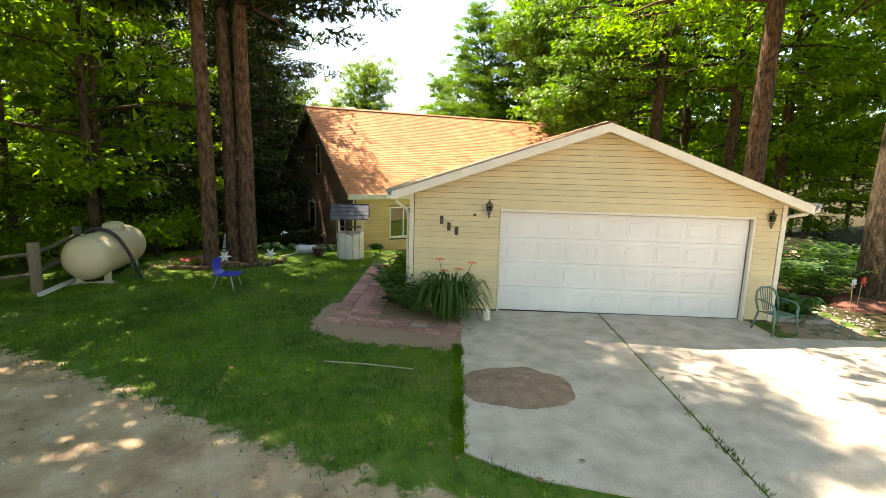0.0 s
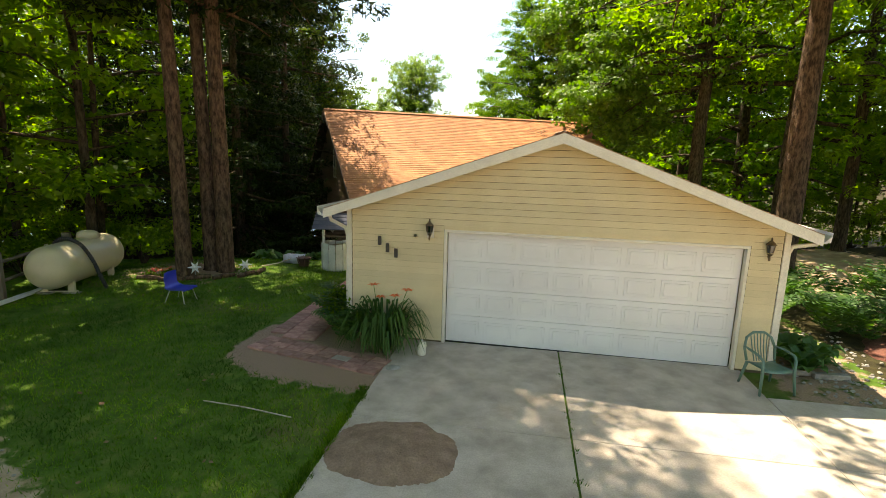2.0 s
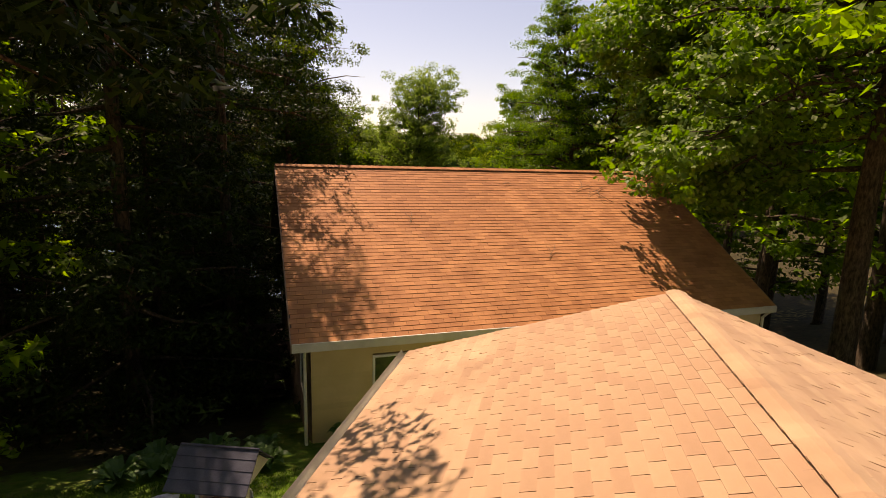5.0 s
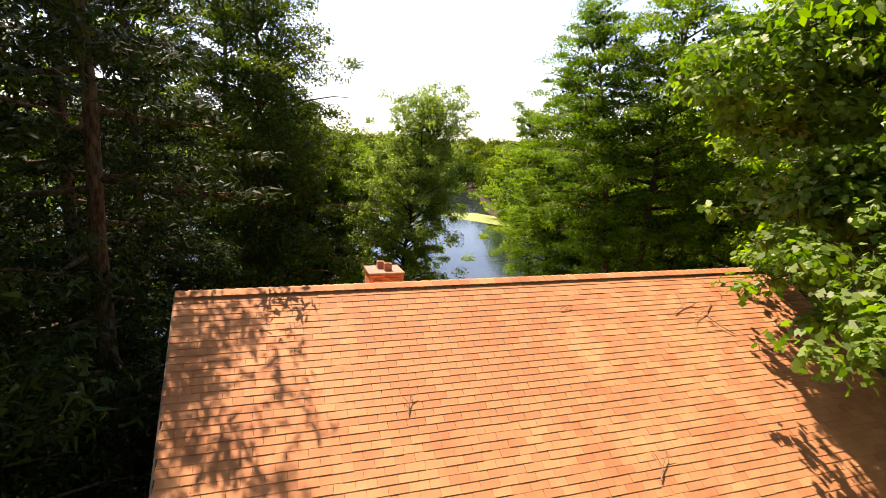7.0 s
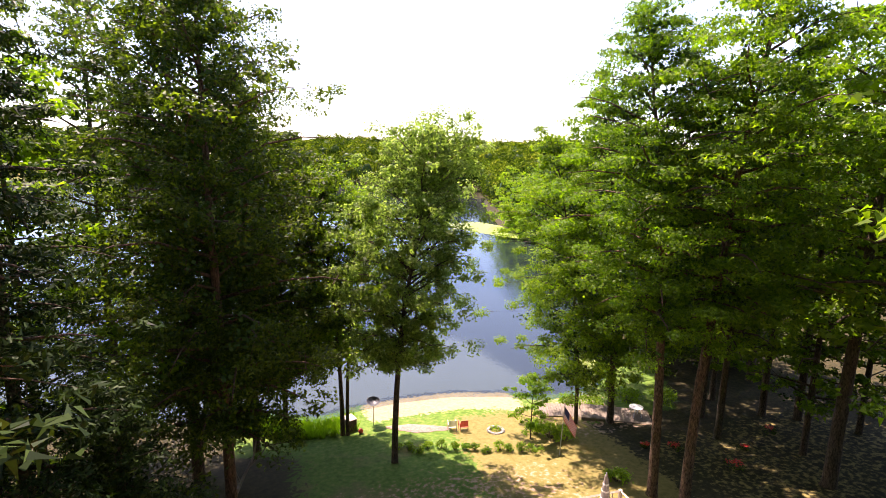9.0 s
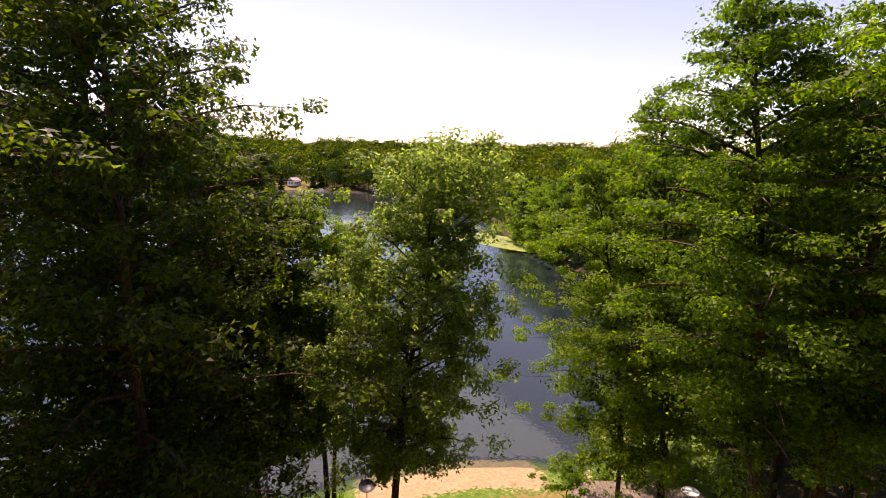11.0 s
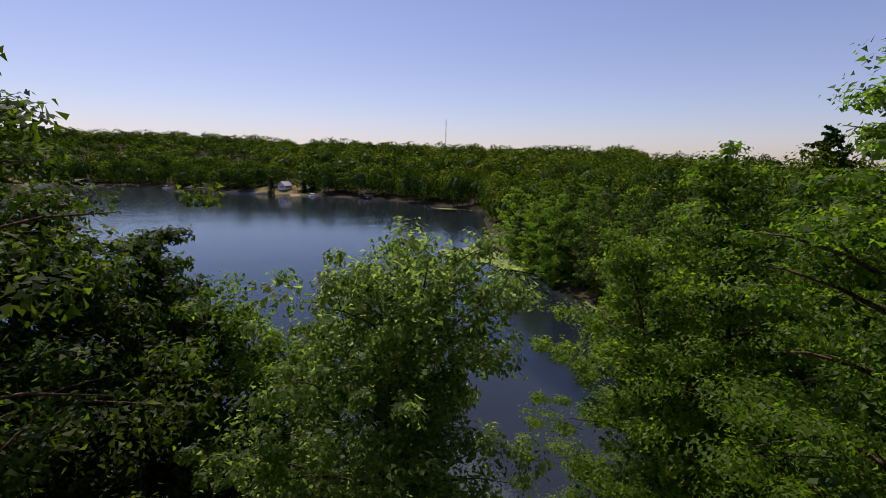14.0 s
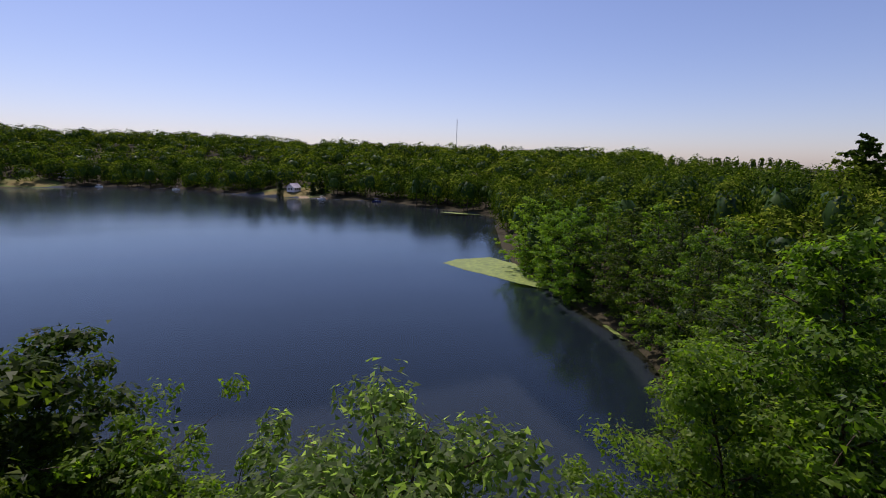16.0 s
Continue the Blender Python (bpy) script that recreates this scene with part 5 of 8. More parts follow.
left_spots = scatter(14, (-24, -3.2, 16.5, 46), 3.3, 61, lambda x, y: y > 18.5 - 0.1 * x and (y > 30 or x < -11.5) and (x + 11) ** 2 + (y - 27) ** 2 > 8)
woods([w1, w5, w1, w5], left_spots, 62)
woods([w5], [(-4.3, 18.9), (-6.2, 20.9), (-10.6, 20.6), (-3.0, 22.6), (-7.6, 18.2), (26.6, 11.6), (30.0, 21.0), (29.0, 16.2), (31.5, 18.4), (32.0, 15.0), (24.2, 9.6), (33.5, 22.5)], 70, 0.75, 1.05)
woods([w5], [(-2.4, 18.9)], 71, 1.4, 1.45)
stems = scatter(26, (-16, -1.5, 19, 33), 1.3, 77, lambda x, y: True)
for k, (x, y) in enumerate(stems):
    rk = random.Random(500 + k)
    root = thing("sapling", Matrix.Translation((x, y, gz(x, y) - 0.1)), "thin dark bare-stemmed tree in the woods", "tree", "thin stems in the woods")
    hh, qq = rk.uniform(11, 18), rk.uniform(0.05, 0.12)
    Geo().tube([(0, 0, 0), (rk.uniform(-0.2, 0.2), rk.uniform(-0.2, 0.2), hh * 0.4), (rk.uniform(-0.5, 0.5), rk.uniform(-0.5, 0.5), hh)], [qq, qq * 0.8, qq * 0.3], 7).ob("trunk", M["bark_grey"], root, smooth=True)
    for j in range(5):
        za, an = hh * rk.uniform(0.35, 0.9), rk.uniform(0, 6.28)
        Geo().tube([(0, 0, za), (0.5 * math.cos(an), 0.5 * math.sin(an), za + 0.2), (1.2 * math.cos(an), 1.2 * math.sin(an), za + 0.3)], [0.02, 0.012, 0.004], 4).ob("branch", M["bark_grey"], root)
woods([w3, w4], [(3.7, 27.4), (1.7, 31.8), (-1.6, 35.5), (1.2, 40.5), (-2.2, 25.6), (2.2, 36.5), (-5.5, 40.0)], 63, 0.9, 1.1)
woods([w2, w1], [(-9, 50), (-14, 58), (-5, 47), (-20, 52), (-13, 44), (-26, 60), (-1, 46.5), (-19, 64)], 64, 1.0, 1.2)
woods([w5, w1, w2], [(-12.5, 15.5), (-16.5, 12.5), (-20, 18), (-14, 9.5), (-9.6, 9.4), (-6.6, 16.8)], 65)
right_spots = scatter(10, (24, 46, 0, 35), 4.4, 66, lambda x, y: not (y < 8 and x < 25) and (x - 33) ** 2 + (y - 12) ** 2 > 12 and (x - 26.6) ** 2 + (y - 21.4) ** 2 > 14 and (x - 29) ** 2 + (y - 28) ** 2 > 12)
woods([w6, w6, w7], right_spots, 67)
woods([w7, w2], [(35.5, 36.5), (43, 47.5), (44, 40), (40.5, 52.5), (46, 54), (34, 31.5)], 68, 0.95, 1.15)
woods([w7, w2], [(36, 47.5), (39, 44), (41.5, 49), (44.5, 44.5), (37.5, 50.5)], 90, 0.78, 0.95)
w8 = make_pine("pine", 4.4, 38.6, 11, 3.0, 0.03, 0.14, 15000, 58, "low dark pine with boughs down to the ground", group=GW, leaf=0.18, bark="bark_grey", dense=2.2)
woods([w8], [(2.3, 43.0), (0.2, 38.8), (2.0, 24.8), (3.0, 30.2)], 91, 0.85, 1.1)
# unseen trees added behind the viewpoint close the clearing and block open sky
woods([w6, w2, w1], [(-8, -9), (2, -12), (11, -11), (-15, -3), (19, -8), (27, -6)], 69)


# ---- wooded shores ----
def far_woods(name, spots, size, per, leaf, mat, label, seed, kind="stuff", core=True):
    """Lumpy domed crowns of many leaf clumps, with a short trunk each, as one wood."""
    rng = np.random.default_rng(seed)
    x, y = np.array([s[0] for s in spots]), np.array([s[1] for s in spots])
    z = ground_z(x, y)
    n = len(spots)
    h = size[0] * rng.uniform(0.72, 1.28, n)
    rad = size[1] * rng.uniform(0.75, 1.3, n)
    lumps = rng.normal(size=(n, 7, 3))
    lumps /= np.linalg.norm(lumps, axis=2)[:, :, None]
    d = rng.normal(size=(n, per, 3))
    d /= np.linalg.norm(d, axis=2)[:, :, None]
    d[:, :, 2] = np.where(d[:, :, 2] < -0.8, -d[:, :, 2], d[:, :, 2])
    near = np.einsum("npc,nlc->npl", d, lumps).max(2)
    bulge = 0.62 + 0.42 * np.clip(near, 0, 1) ** 3 + rng.normal(size=(n, per)) * 0.06
    ext = np.stack([rad, rad, h * 0.50], 1)[:, None, :]
    cen = np.stack([x, y, z + h * 0.49], 1)[:, None, :]
    pos = (cen + d * ext * bulge[:, :, None]).reshape(-1, 3)
    nrm = (d / ext * rad[:, None, None] + rng.normal(size=d.shape) * 0.24).reshape(-1, 3)
    nrm /= np.linalg.norm(nrm, axis=1)[:, None]
    a = rng.normal(size=nrm.shape)
    a -= nrm * (a * nrm).sum(1)[:, None]
    a /= np.linalg.norm(a, axis=1)[:, None]
    b = np.cross(nrm, a)
    s = leaf * rng.uniform(0.6, 1.4, len(pos))[:, None]
    vs = [pos + a * s * u + b * s * w for u, w in ((-0.42, 0.45), (0.62, 0.0), (-0.42, -0.45))]
    v = np.stack(vs, 1).reshape(-1, 3)
    f = np.arange(len(pos) * 3).reshape(-1, 3)
    o = new(name, array_mesh(name, v, f, M[mat]))
    tagged(o, label, "woods", kind=kind)
    # dense inside of each crown, its shade put into a darker leaf colour
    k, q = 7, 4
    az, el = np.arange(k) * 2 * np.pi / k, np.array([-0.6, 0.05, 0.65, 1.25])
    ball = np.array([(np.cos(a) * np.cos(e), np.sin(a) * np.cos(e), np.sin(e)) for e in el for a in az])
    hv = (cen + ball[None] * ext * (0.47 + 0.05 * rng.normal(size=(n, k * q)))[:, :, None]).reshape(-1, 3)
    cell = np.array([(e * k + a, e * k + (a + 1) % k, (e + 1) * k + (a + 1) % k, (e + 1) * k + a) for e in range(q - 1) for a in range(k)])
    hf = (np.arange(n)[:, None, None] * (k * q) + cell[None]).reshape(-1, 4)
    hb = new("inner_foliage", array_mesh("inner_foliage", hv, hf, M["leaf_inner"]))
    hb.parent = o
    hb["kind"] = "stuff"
    if core:
        g = Geo()
        for i in range(n):
            g.tube([(x[i], y[i], z[i] - 0.3), (x[i], y[i], z[i] + h[i] * 0.5), (x[i], y[i], z[i] + h[i] * 0.75)], [0.3, 0.22, 0.1], 5, False)
        t = g.ob("stem", M["bark_grey"], o)
        t["kind"] = "stuff"
    return o


def wood_spots(n, box, gap, seed, dmin, dmax, keep=lambda x, y: True):
    rng = np.random.default_rng(seed)
    x, y = rng.uniform(box[0], box[1], n * 12), rng.uniform(box[2], box[3], n * 12)
    d = shore_distance(x, y)
    ok = (d > dmin) & (d < dmax)
    cells, out = set(), []
    for a, b in zip(x[ok], y[ok]):
        c = (int(a / gap), int(b / gap))
        if c in cells or not keep(a, b):
            continue
        cells.add(c)
        out.append((float(a), float(b)))
        if len(out) >= n:
            break
    return out


near_right = [(41, 60), (46, 66), (49.5, 72.5), (54, 78), (58, 85), (61, 91), (64.0, 97.5), (66.0, 104.5), (67.0, 112), (47, 57), (53, 66), (58, 74), (64, 84), (70, 95), (72, 108), (68.0, 120), (69.0, 129)]
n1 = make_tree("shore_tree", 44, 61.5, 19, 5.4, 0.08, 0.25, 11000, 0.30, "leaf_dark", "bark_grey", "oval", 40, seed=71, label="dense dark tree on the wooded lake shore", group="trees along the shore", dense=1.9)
n2 = make_tree("shore_tree", 51.5, 75.5, 18, 5.4, 0.06, 0.25, 10000, 0.31, "leaf_maple", "bark_grey", "oval", 36, seed=72, label="dense green tree on the wooded lake shore", group="trees along the shore", dense=1.9)
make_tree("maple", 134.3, 124.9, 25, 5.6, 0.2, 0.3, 11000, 0.75, "far_wood", "bark_grey", "oval", 50, seed=76, label="single tall tree that stands above the woods", heart=6, dense=2.6)
woods([n1, n2], near_right, 73, 0.85, 1.1)
n3 = make_tree("shore_tree", 67.5, 138, 16, 6.2, 0.04, 0.25, 9500, 0.40, "leaf_bright", "bark_grey", "oval", 36, seed=74, label="pale green willow-like tree on the point", group="trees along the shore", dense=1.9)
woods([n3], [(69.0, 147), (70.5, 156), (74, 150), (66.0, 127)], 75, 0.85, 1.1)
far_woods("woods", wood_spots(380, (45, 240, 58, 330), 7.2, 81, 2.0, 140, lambda x, y: not (x < 76 and y < 128)), (15.5, 5.6), 480, 0.66, "far_wood", "dense leafy woods along the shore", 82)
far_woods("woods", wood_spots(330, (-330, 130, 280, 620), 8.4, 83, 0.3, 22, lambda x, y: not ((abs(x - 8) < 27 and y < 415) or (abs(x + 185) < 15 and y < 512))), (17, 6.6), 420, 0.95, "far_wood", "row of trees along the far shore", 84)
far_woods("woods", wood_spots(1500, (-520, 560, 280, 900), 12, 85, 13, 430, lambda x, y: x - 15 < 0.80 * (y - 42)), (15.5, 9.4), 250, 1.6, "far_wood", "wooded hills beyond the lake", 86, core=False)
far_woods("woods", wood_spots(120, (-330, -60, 60, 420), 13, 87, 3, 60), (17, 8), 90, 3.0, "far_wood", "woods on the west shore", 88)
far_woods("tree_row", [(560 + 9 * i, 600 - 5 * i) for i in range(10)] + [(480 + 16 * i, 640 - 3 * i) for i in range(8)] + [(395, 560), (402, 554), (430, 580)], (16, 5.5), 110, 2.4, "far_wood", "row of trees along the hilltop field", 89)


# ---- yard things by the drive ----
def on_ground(x, y, up=0.0, turn=0.0):
    return Matrix.Translation((x, y, gz(x, y) + up)) @ Matrix.Rotation(radians(turn), 4, "Z")


def wall_lamp(u, z):
    p = gpt(u, 0.03, z)
    base = thing("wall_lamp", Matrix.Translation(p) @ Matrix.Rotation(radians(G_ANGLE), 4, "Z"), "tarnished bronze carriage lamp on the garage wall", "lamp", "lamps beside the garage door")
    Geo().box(-0.065, -0.02, -0.08, 0.065, 0.0, 0.10, 0.006).ob("back_plate", M["trim"], base)
    g = Geo().tube([(0, -0.02, -0.02), (0, -0.08, -0.06), (0, -0.11, -0.02), (0, -0.11, 0.02)], [0.012, 0.012, 0.012, 0.012], 6)
    g.lathe([(0.004, -0.13), (0.02, -0.11), (0.012, -0.05), (0.03, -0.03), (0.05, -0.01)], 10, Matrix.Translation((0, -0.11, 0.02)))
    g.ob("bracket", M["bronze"], base)
    Geo().lathe([(0.045, 0.01), (0.065, 0.13)], 6, Matrix.Translation((0, -0.11, 0.02))).ob("glass_body", M["glass"], base)
    cage = Geo()
    for k in range(6):
        a = math.pi * k / 3
        cage.tube([(0.048 * math.cos(a), -0.11 + 0.048 * math.sin(a), 0.03), (0.068 * math.cos(a), -0.11 + 0.068 * math.sin(a), 0.15)], 0.005, 4)
    cage.ob("cage", M["bronze"], base)
    Geo().lathe([(0.085, 0.15), (0.055, 0.18), (0.02, 0.215), (0.012, 0.235), (0.016, 0.25), (0.003, 0.27)], 10, Matrix.Translation((0, -0.11, 0.01))).ob("cap", M["bronze"], base)


wall_lamp(-0.34, 2.10)
wall_lamp(5.24, 2.06)
# plain bars stand in for the three digits of the house number
for u, z, hgt in ((-1.29, 1.92, 0.17), (-1.14, 1.79, 0.17), (-0.98, 1.70, 0.17)):
    o = Geo().box(-0.035, -0.016, -hgt / 2, 0.035, 0.0, hgt / 2, 0.005).ob("number_bar", M["sign_dark"])
    o.matrix_basis = Matrix.Translation(gpt(u, 0.026, z)) @ Matrix.Rotation(radians(G_ANGLE), 4, "Z")
    tagged(o, "plain dark metal bar in place of a house number digit", "sign", "bars on the garage front")
o = Geo().lathe([(0.028, 0), (0.03, 0.012), (0.022, 0.03)], 10, Matrix.Rotation(radians(90), 4, "X")).ob("light_sensor", M["sign_dark"])
o.matrix_basis = Matrix.Translation(gpt(-0.62, 0.02, 2.04)) @ Matrix.Rotation(radians(G_ANGLE), 4, "Z")
tagged(o, "small round sensor on the garage siding", "sensor")


def green_chair():
    base = thing("patio_chair", Matrix.Translation(gpt(5.20, 0.72, 0.022)) @ Matrix.Rotation(radians(G_ANGLE + 14), 4, "Z") @ Matrix.Scale(0.95, 4), "faded green moulded plastic armchair on the driveway", "chair")
    seat = Geo()
    n = 6
    vs = []
    for j in range(n + 1):
        for i in range(n + 1):
            x, y = -0.23 + 0.46 * i / n, -0.24 + 0.46 * j / n
            vs.append((x * (1 - 0.06 * j / n), y, 0.40 + 0.025 * (abs(x) / 0.23) ** 2 - 0.03 * j / n + (-0.02 if j == 0 else 0)))
    fs = [(j * (n + 1) + i, j * (n + 1) + i + 1, (j + 1) * (n + 1) + i + 1, (j + 1) * (n + 1) + i) for j in range(n) for i in range(n)]
    seat.face_set(vs, fs)
    m = len(vs)
    seat.face_set([(x, y, z - 0.018) for x, y, z in vs], [tuple(reversed(f)) for f in fs])
    for k in range(n):
        for a, b in ((k, k + 1), ((n) * (n + 1) + k + 1, n * (n + 1) + k), ((k + 1) * (n + 1), k * (n + 1)), (k * (n + 1) + n, (k + 1) * (n + 1) + n)):
            seat.f.append((a, m + a, m + b, b))
    seat.ob("seat", M["green_plastic"], base, smooth=True)
    Geo().tube([(-0.25, 0.20, 0.42), (-0.27, 0.26, 0.62), (-0.22, 0.31, 0.78), (-0.10, 0.33, 0.86), (0.10, 0.33, 0.86), (0.22, 0.31, 0.78), (0.27, 0.26, 0.62), (0.25, 0.20, 0.42)], 0.022, 8).ob("back_hoop", M["green_plastic"], base, smooth=True)
    for k in range(6):
        x = -0.125 + 0.05 * k
        Geo().tube([(x * 0.9, 0.20, 0.40), (x, 0.27, 0.6), (x * 1.2, 0.32, 0.84)], 0.013, 6, flat=0.5).ob("back_slat", M["green_plastic"], base)
    for s in (-1, 1):
        Geo().tube([(s * 0.26, 0.24, 0.64), (s * 0.30, 0.08, 0.65), (s * 0.30, -0.14, 0.63), (s * 0.28, -0.22, 0.56)], [0.02, 0.028, 0.028, 0.02], 8, flat=0.6).ob("armrest", M["green_plastic"], base, smooth=True)
        Geo().tube([(s * 0.28, -0.21, 0.58), (s * 0.27, -0.22, 0.38), (s * 0.30, -0.26, 0.0)], [0.022, 0.026, 0.02], 8).ob("leg", M["green_plastic"], base, smooth=True)
        Geo().tube([(s * 0.24, 0.19, 0.40), (s * 0.28, 0.28, 0.0)], [0.025, 0.02], 8).ob("leg", M["green_plastic"], base, smooth=True)


green_chair()


def blue_chair():
    base = thing("school_chair", on_ground(0.84, 13.15, 0.0, -28), "small blue plastic chair with metal legs on the lawn", "chair")
    prof = [(-0.25, 0.68), (-0.265, 0.56), (-0.25, 0.42), (-0.20, 0.34), (-0.10, 0.305), (0.06, 0.31), (0.20, 0.32), (0.26, 0.305)]
    g = Geo()
    n = 6
    for off in (0.0, -0.012):
        b = len(g.v)
        for i, (px, pz) in enumerate(prof):
            for k in range(n + 1):
                t = k / n * 2 - 1
                w = 0.245 if i > 2 else 0.235 - 0.02 * (2 - i)
                if i == 2:
                    w = 0.20
                g.v.append((px + (0.03 * t * t if i < 3 else 0), t * w, pz + off + (0.015 * t * t if i >= 3 else 0)))
        fs = [(b + i * (n + 1) + k, b + i * (n + 1) + k + 1, b + (i + 1) * (n + 1) + k + 1, b + (i + 1) * (n + 1) + k) for i in range(len(prof) - 1) for k in range(n)]
        g.f += fs if off == 0.0 else [tuple(reversed(f)) for f in fs]
    g.ob("shell", M["blue"], base, "blue moulded plastic seat shell", smooth=True)
    for sy in (-1, 1):
        Geo().tube([(0.17, sy * 0.17, 0.30), (0.24, sy * 0.22, 0.0)], 0.011, 6).ob("leg", M["steel"], base)
        Geo().tube([(-0.13, sy * 0.17, 0.30), (-0.24, sy * 0.22, 0.0)], 0.011, 6).ob("leg", M["steel"], base)
    Geo().tube([(0.17, -0.17, 0.295), (0.17, 0.17, 0.295)], 0.01, 6).ob("cross_bar", M["steel"], base)


blue_chair()


def propane_tank():
    a, b = Vector((-1.954, 14.21, 0)), Vector((-1.386, 16.13, 0))
    d = (b - a).normalized()
    ang = math.degrees(math.atan2(d.y, d.x))
    c = (a + b) / 2
    R, H, Z = 0.50, (b - a).length / 2 - 0.05, 0.74
    base = thing("propane_tank", Matrix.Translation((c.x, c.y, 0)) @ Matrix.Rotation(radians(ang), 4, "Z"), "large tan propane tank on concrete blocks", "tank")
    prof = []
    for k in range(9):
        q = math.pi / 2 * k / 8
        prof.append((R * math.sin(q) + 0.002, -H - 0.42 * math.cos(q)))
    prof += [(R, -H * 0.33), (R, H * 0.33)]
    for k in range(9):
        q = math.pi / 2 * (1 - k / 8)
        prof.append((R * math.sin(q) + 0.002, H + 0.42 * math.cos(q)))
    Geo().lathe(prof, 28, Matrix.Translation((0, 0, Z)) @ Matrix.Rotation(radians(90), 4, "Y")).ob("shell", M["tank"], base, smooth=True)
    Geo().lathe([(0.24, 0.0), (0.24, 0.10), (0.22, 0.15), (0.15, 0.19), (0.02, 0.20)], 20, Matrix.Translation((0.42, 0, Z + R - 0.05))).ob("dome", M["tank"], base, smooth=True)
    for x in (-0.75, 0.75):
        g = Geo()
        g.box(x - 0.04, -0.36, 0.14, x + 0.04, -0.22, Z - 0.30, 0.006).box(x - 0.04, 0.22, 0.14, x + 0.04, 0.36, Z - 0.30, 0.006).box(x - 0.05, -0.40, 0.12, x + 0.05, 0.40, 0.15, 0.004)
        g.ob("foot", M["tank"], base)
        for q in (-0.30, 0.30):
            Geo().box(x - 0.10, q - 0.2, -0.12, x + 0.10, q + 0.2, 0.12, 0.012).ob("block", M["grey_stone"], base)
    Geo().tube([(-0.9, 0.1, Z + R - 0.06), (-0.9, 0.1, Z + R + 0.02), (-0.82, 0.1, Z + R + 0.02), (-0.82, 0.1, Z + R - 0.06)], 0.012, 6).ob("lifting_lug", M["tank"], base)
    # ribbed pipe thrown over the tank
    pipe = thing("drain_pipe", Matrix.Identity(4), "black ribbed drain pipe draped over the tank", "pipe")
    pts = [Vector(p) for p in ((-2.14, 14.5, 0.93), (-1.89, 14.3, 1.21), (-1.63, 14.15, 1.275), (-1.34, 14.03, 1.15), (-1.10, 13.93, 0.79), (-0.94, 13.85, 0.38), (-0.82, 13.8, 0.10), (-0.8, 13.66, 0.05))]
    fine = []
    for i in range(len(pts) - 1):
        p0, p1, p2, p3 = pts[max(0, i - 1)], pts[i], pts[i + 1], pts[min(len(pts) - 1, i + 2)]
        for k in range(12):
            t = k / 12
            fine.append(0.5 * ((2 * p1) + (p2 - p0) * t + (2 * p0 - 5 * p1 + 4 * p2 - p3) * t * t + (3 * p1 - p0 - 3 * p2 + p3) * t ** 3))
    fine = [p + Vector((-0.11, 0.67, 0.03)) for p in fine]
    Geo().tube(fine, [0.05 if k % 2 else 0.035 for k in range(len(fine))], 8).ob("ribbed_tube", M["black"], pipe)


propane_tank()
g = Geo().box(-0.75, -0.045, 0, 0.75, 0.045, 0.012, 0.003).box(-0.75, -0.045, 0.012, 0.75, -0.035, 0.075, 0.003).box(-0.75, 0.035, 0.012, 0.75, 0.045, 0.075, 0.003)
o = g.ob("gutter_length", M["white"])
o.matrix_basis = on_ground(-2.5, 14.34, 0.02, 72)
tagged(o, "white length of gutter lying in the grass by the tank", "gutter")


def fence():
    base = thing("rail_fence", Matrix.Identity(4), "old grey split-rail fence with leaning rails", "fence")
    posts = [(-2.84, 14.05, 1.12), (-5.6, 13.3, 1.1), (-2.6, 17.4, 1.05), (-8.3, 12.6, 1.1)]
    for x, y, h in posts:
        z = gz(x, y)
        Geo().box(x - 0.10, y - 0.08, z - 0.2, x + 0.10, y + 0.08, z + h, 0.018).ob("post", M["old_wood"], base)
    for a, b in ((0, 1), (1, 3), (0, 2)):
        for h in (0.45, 0.88):
            pa, pb = Vector((posts[a][0], posts[a][1], gz(*posts[a][:2]) + h)), Vector((posts[b][0], posts[b][1], gz(*posts[b][:2]) + h - 0.04))
            mid = pa.lerp(pb, 0.5) - Vector((0, 0, 0.03))
            Geo().tube([pa, mid, pb], [0.05, 0.062, 0.045], 6, flat=0.7).ob("rail", M["old_wood"], base)


fence()


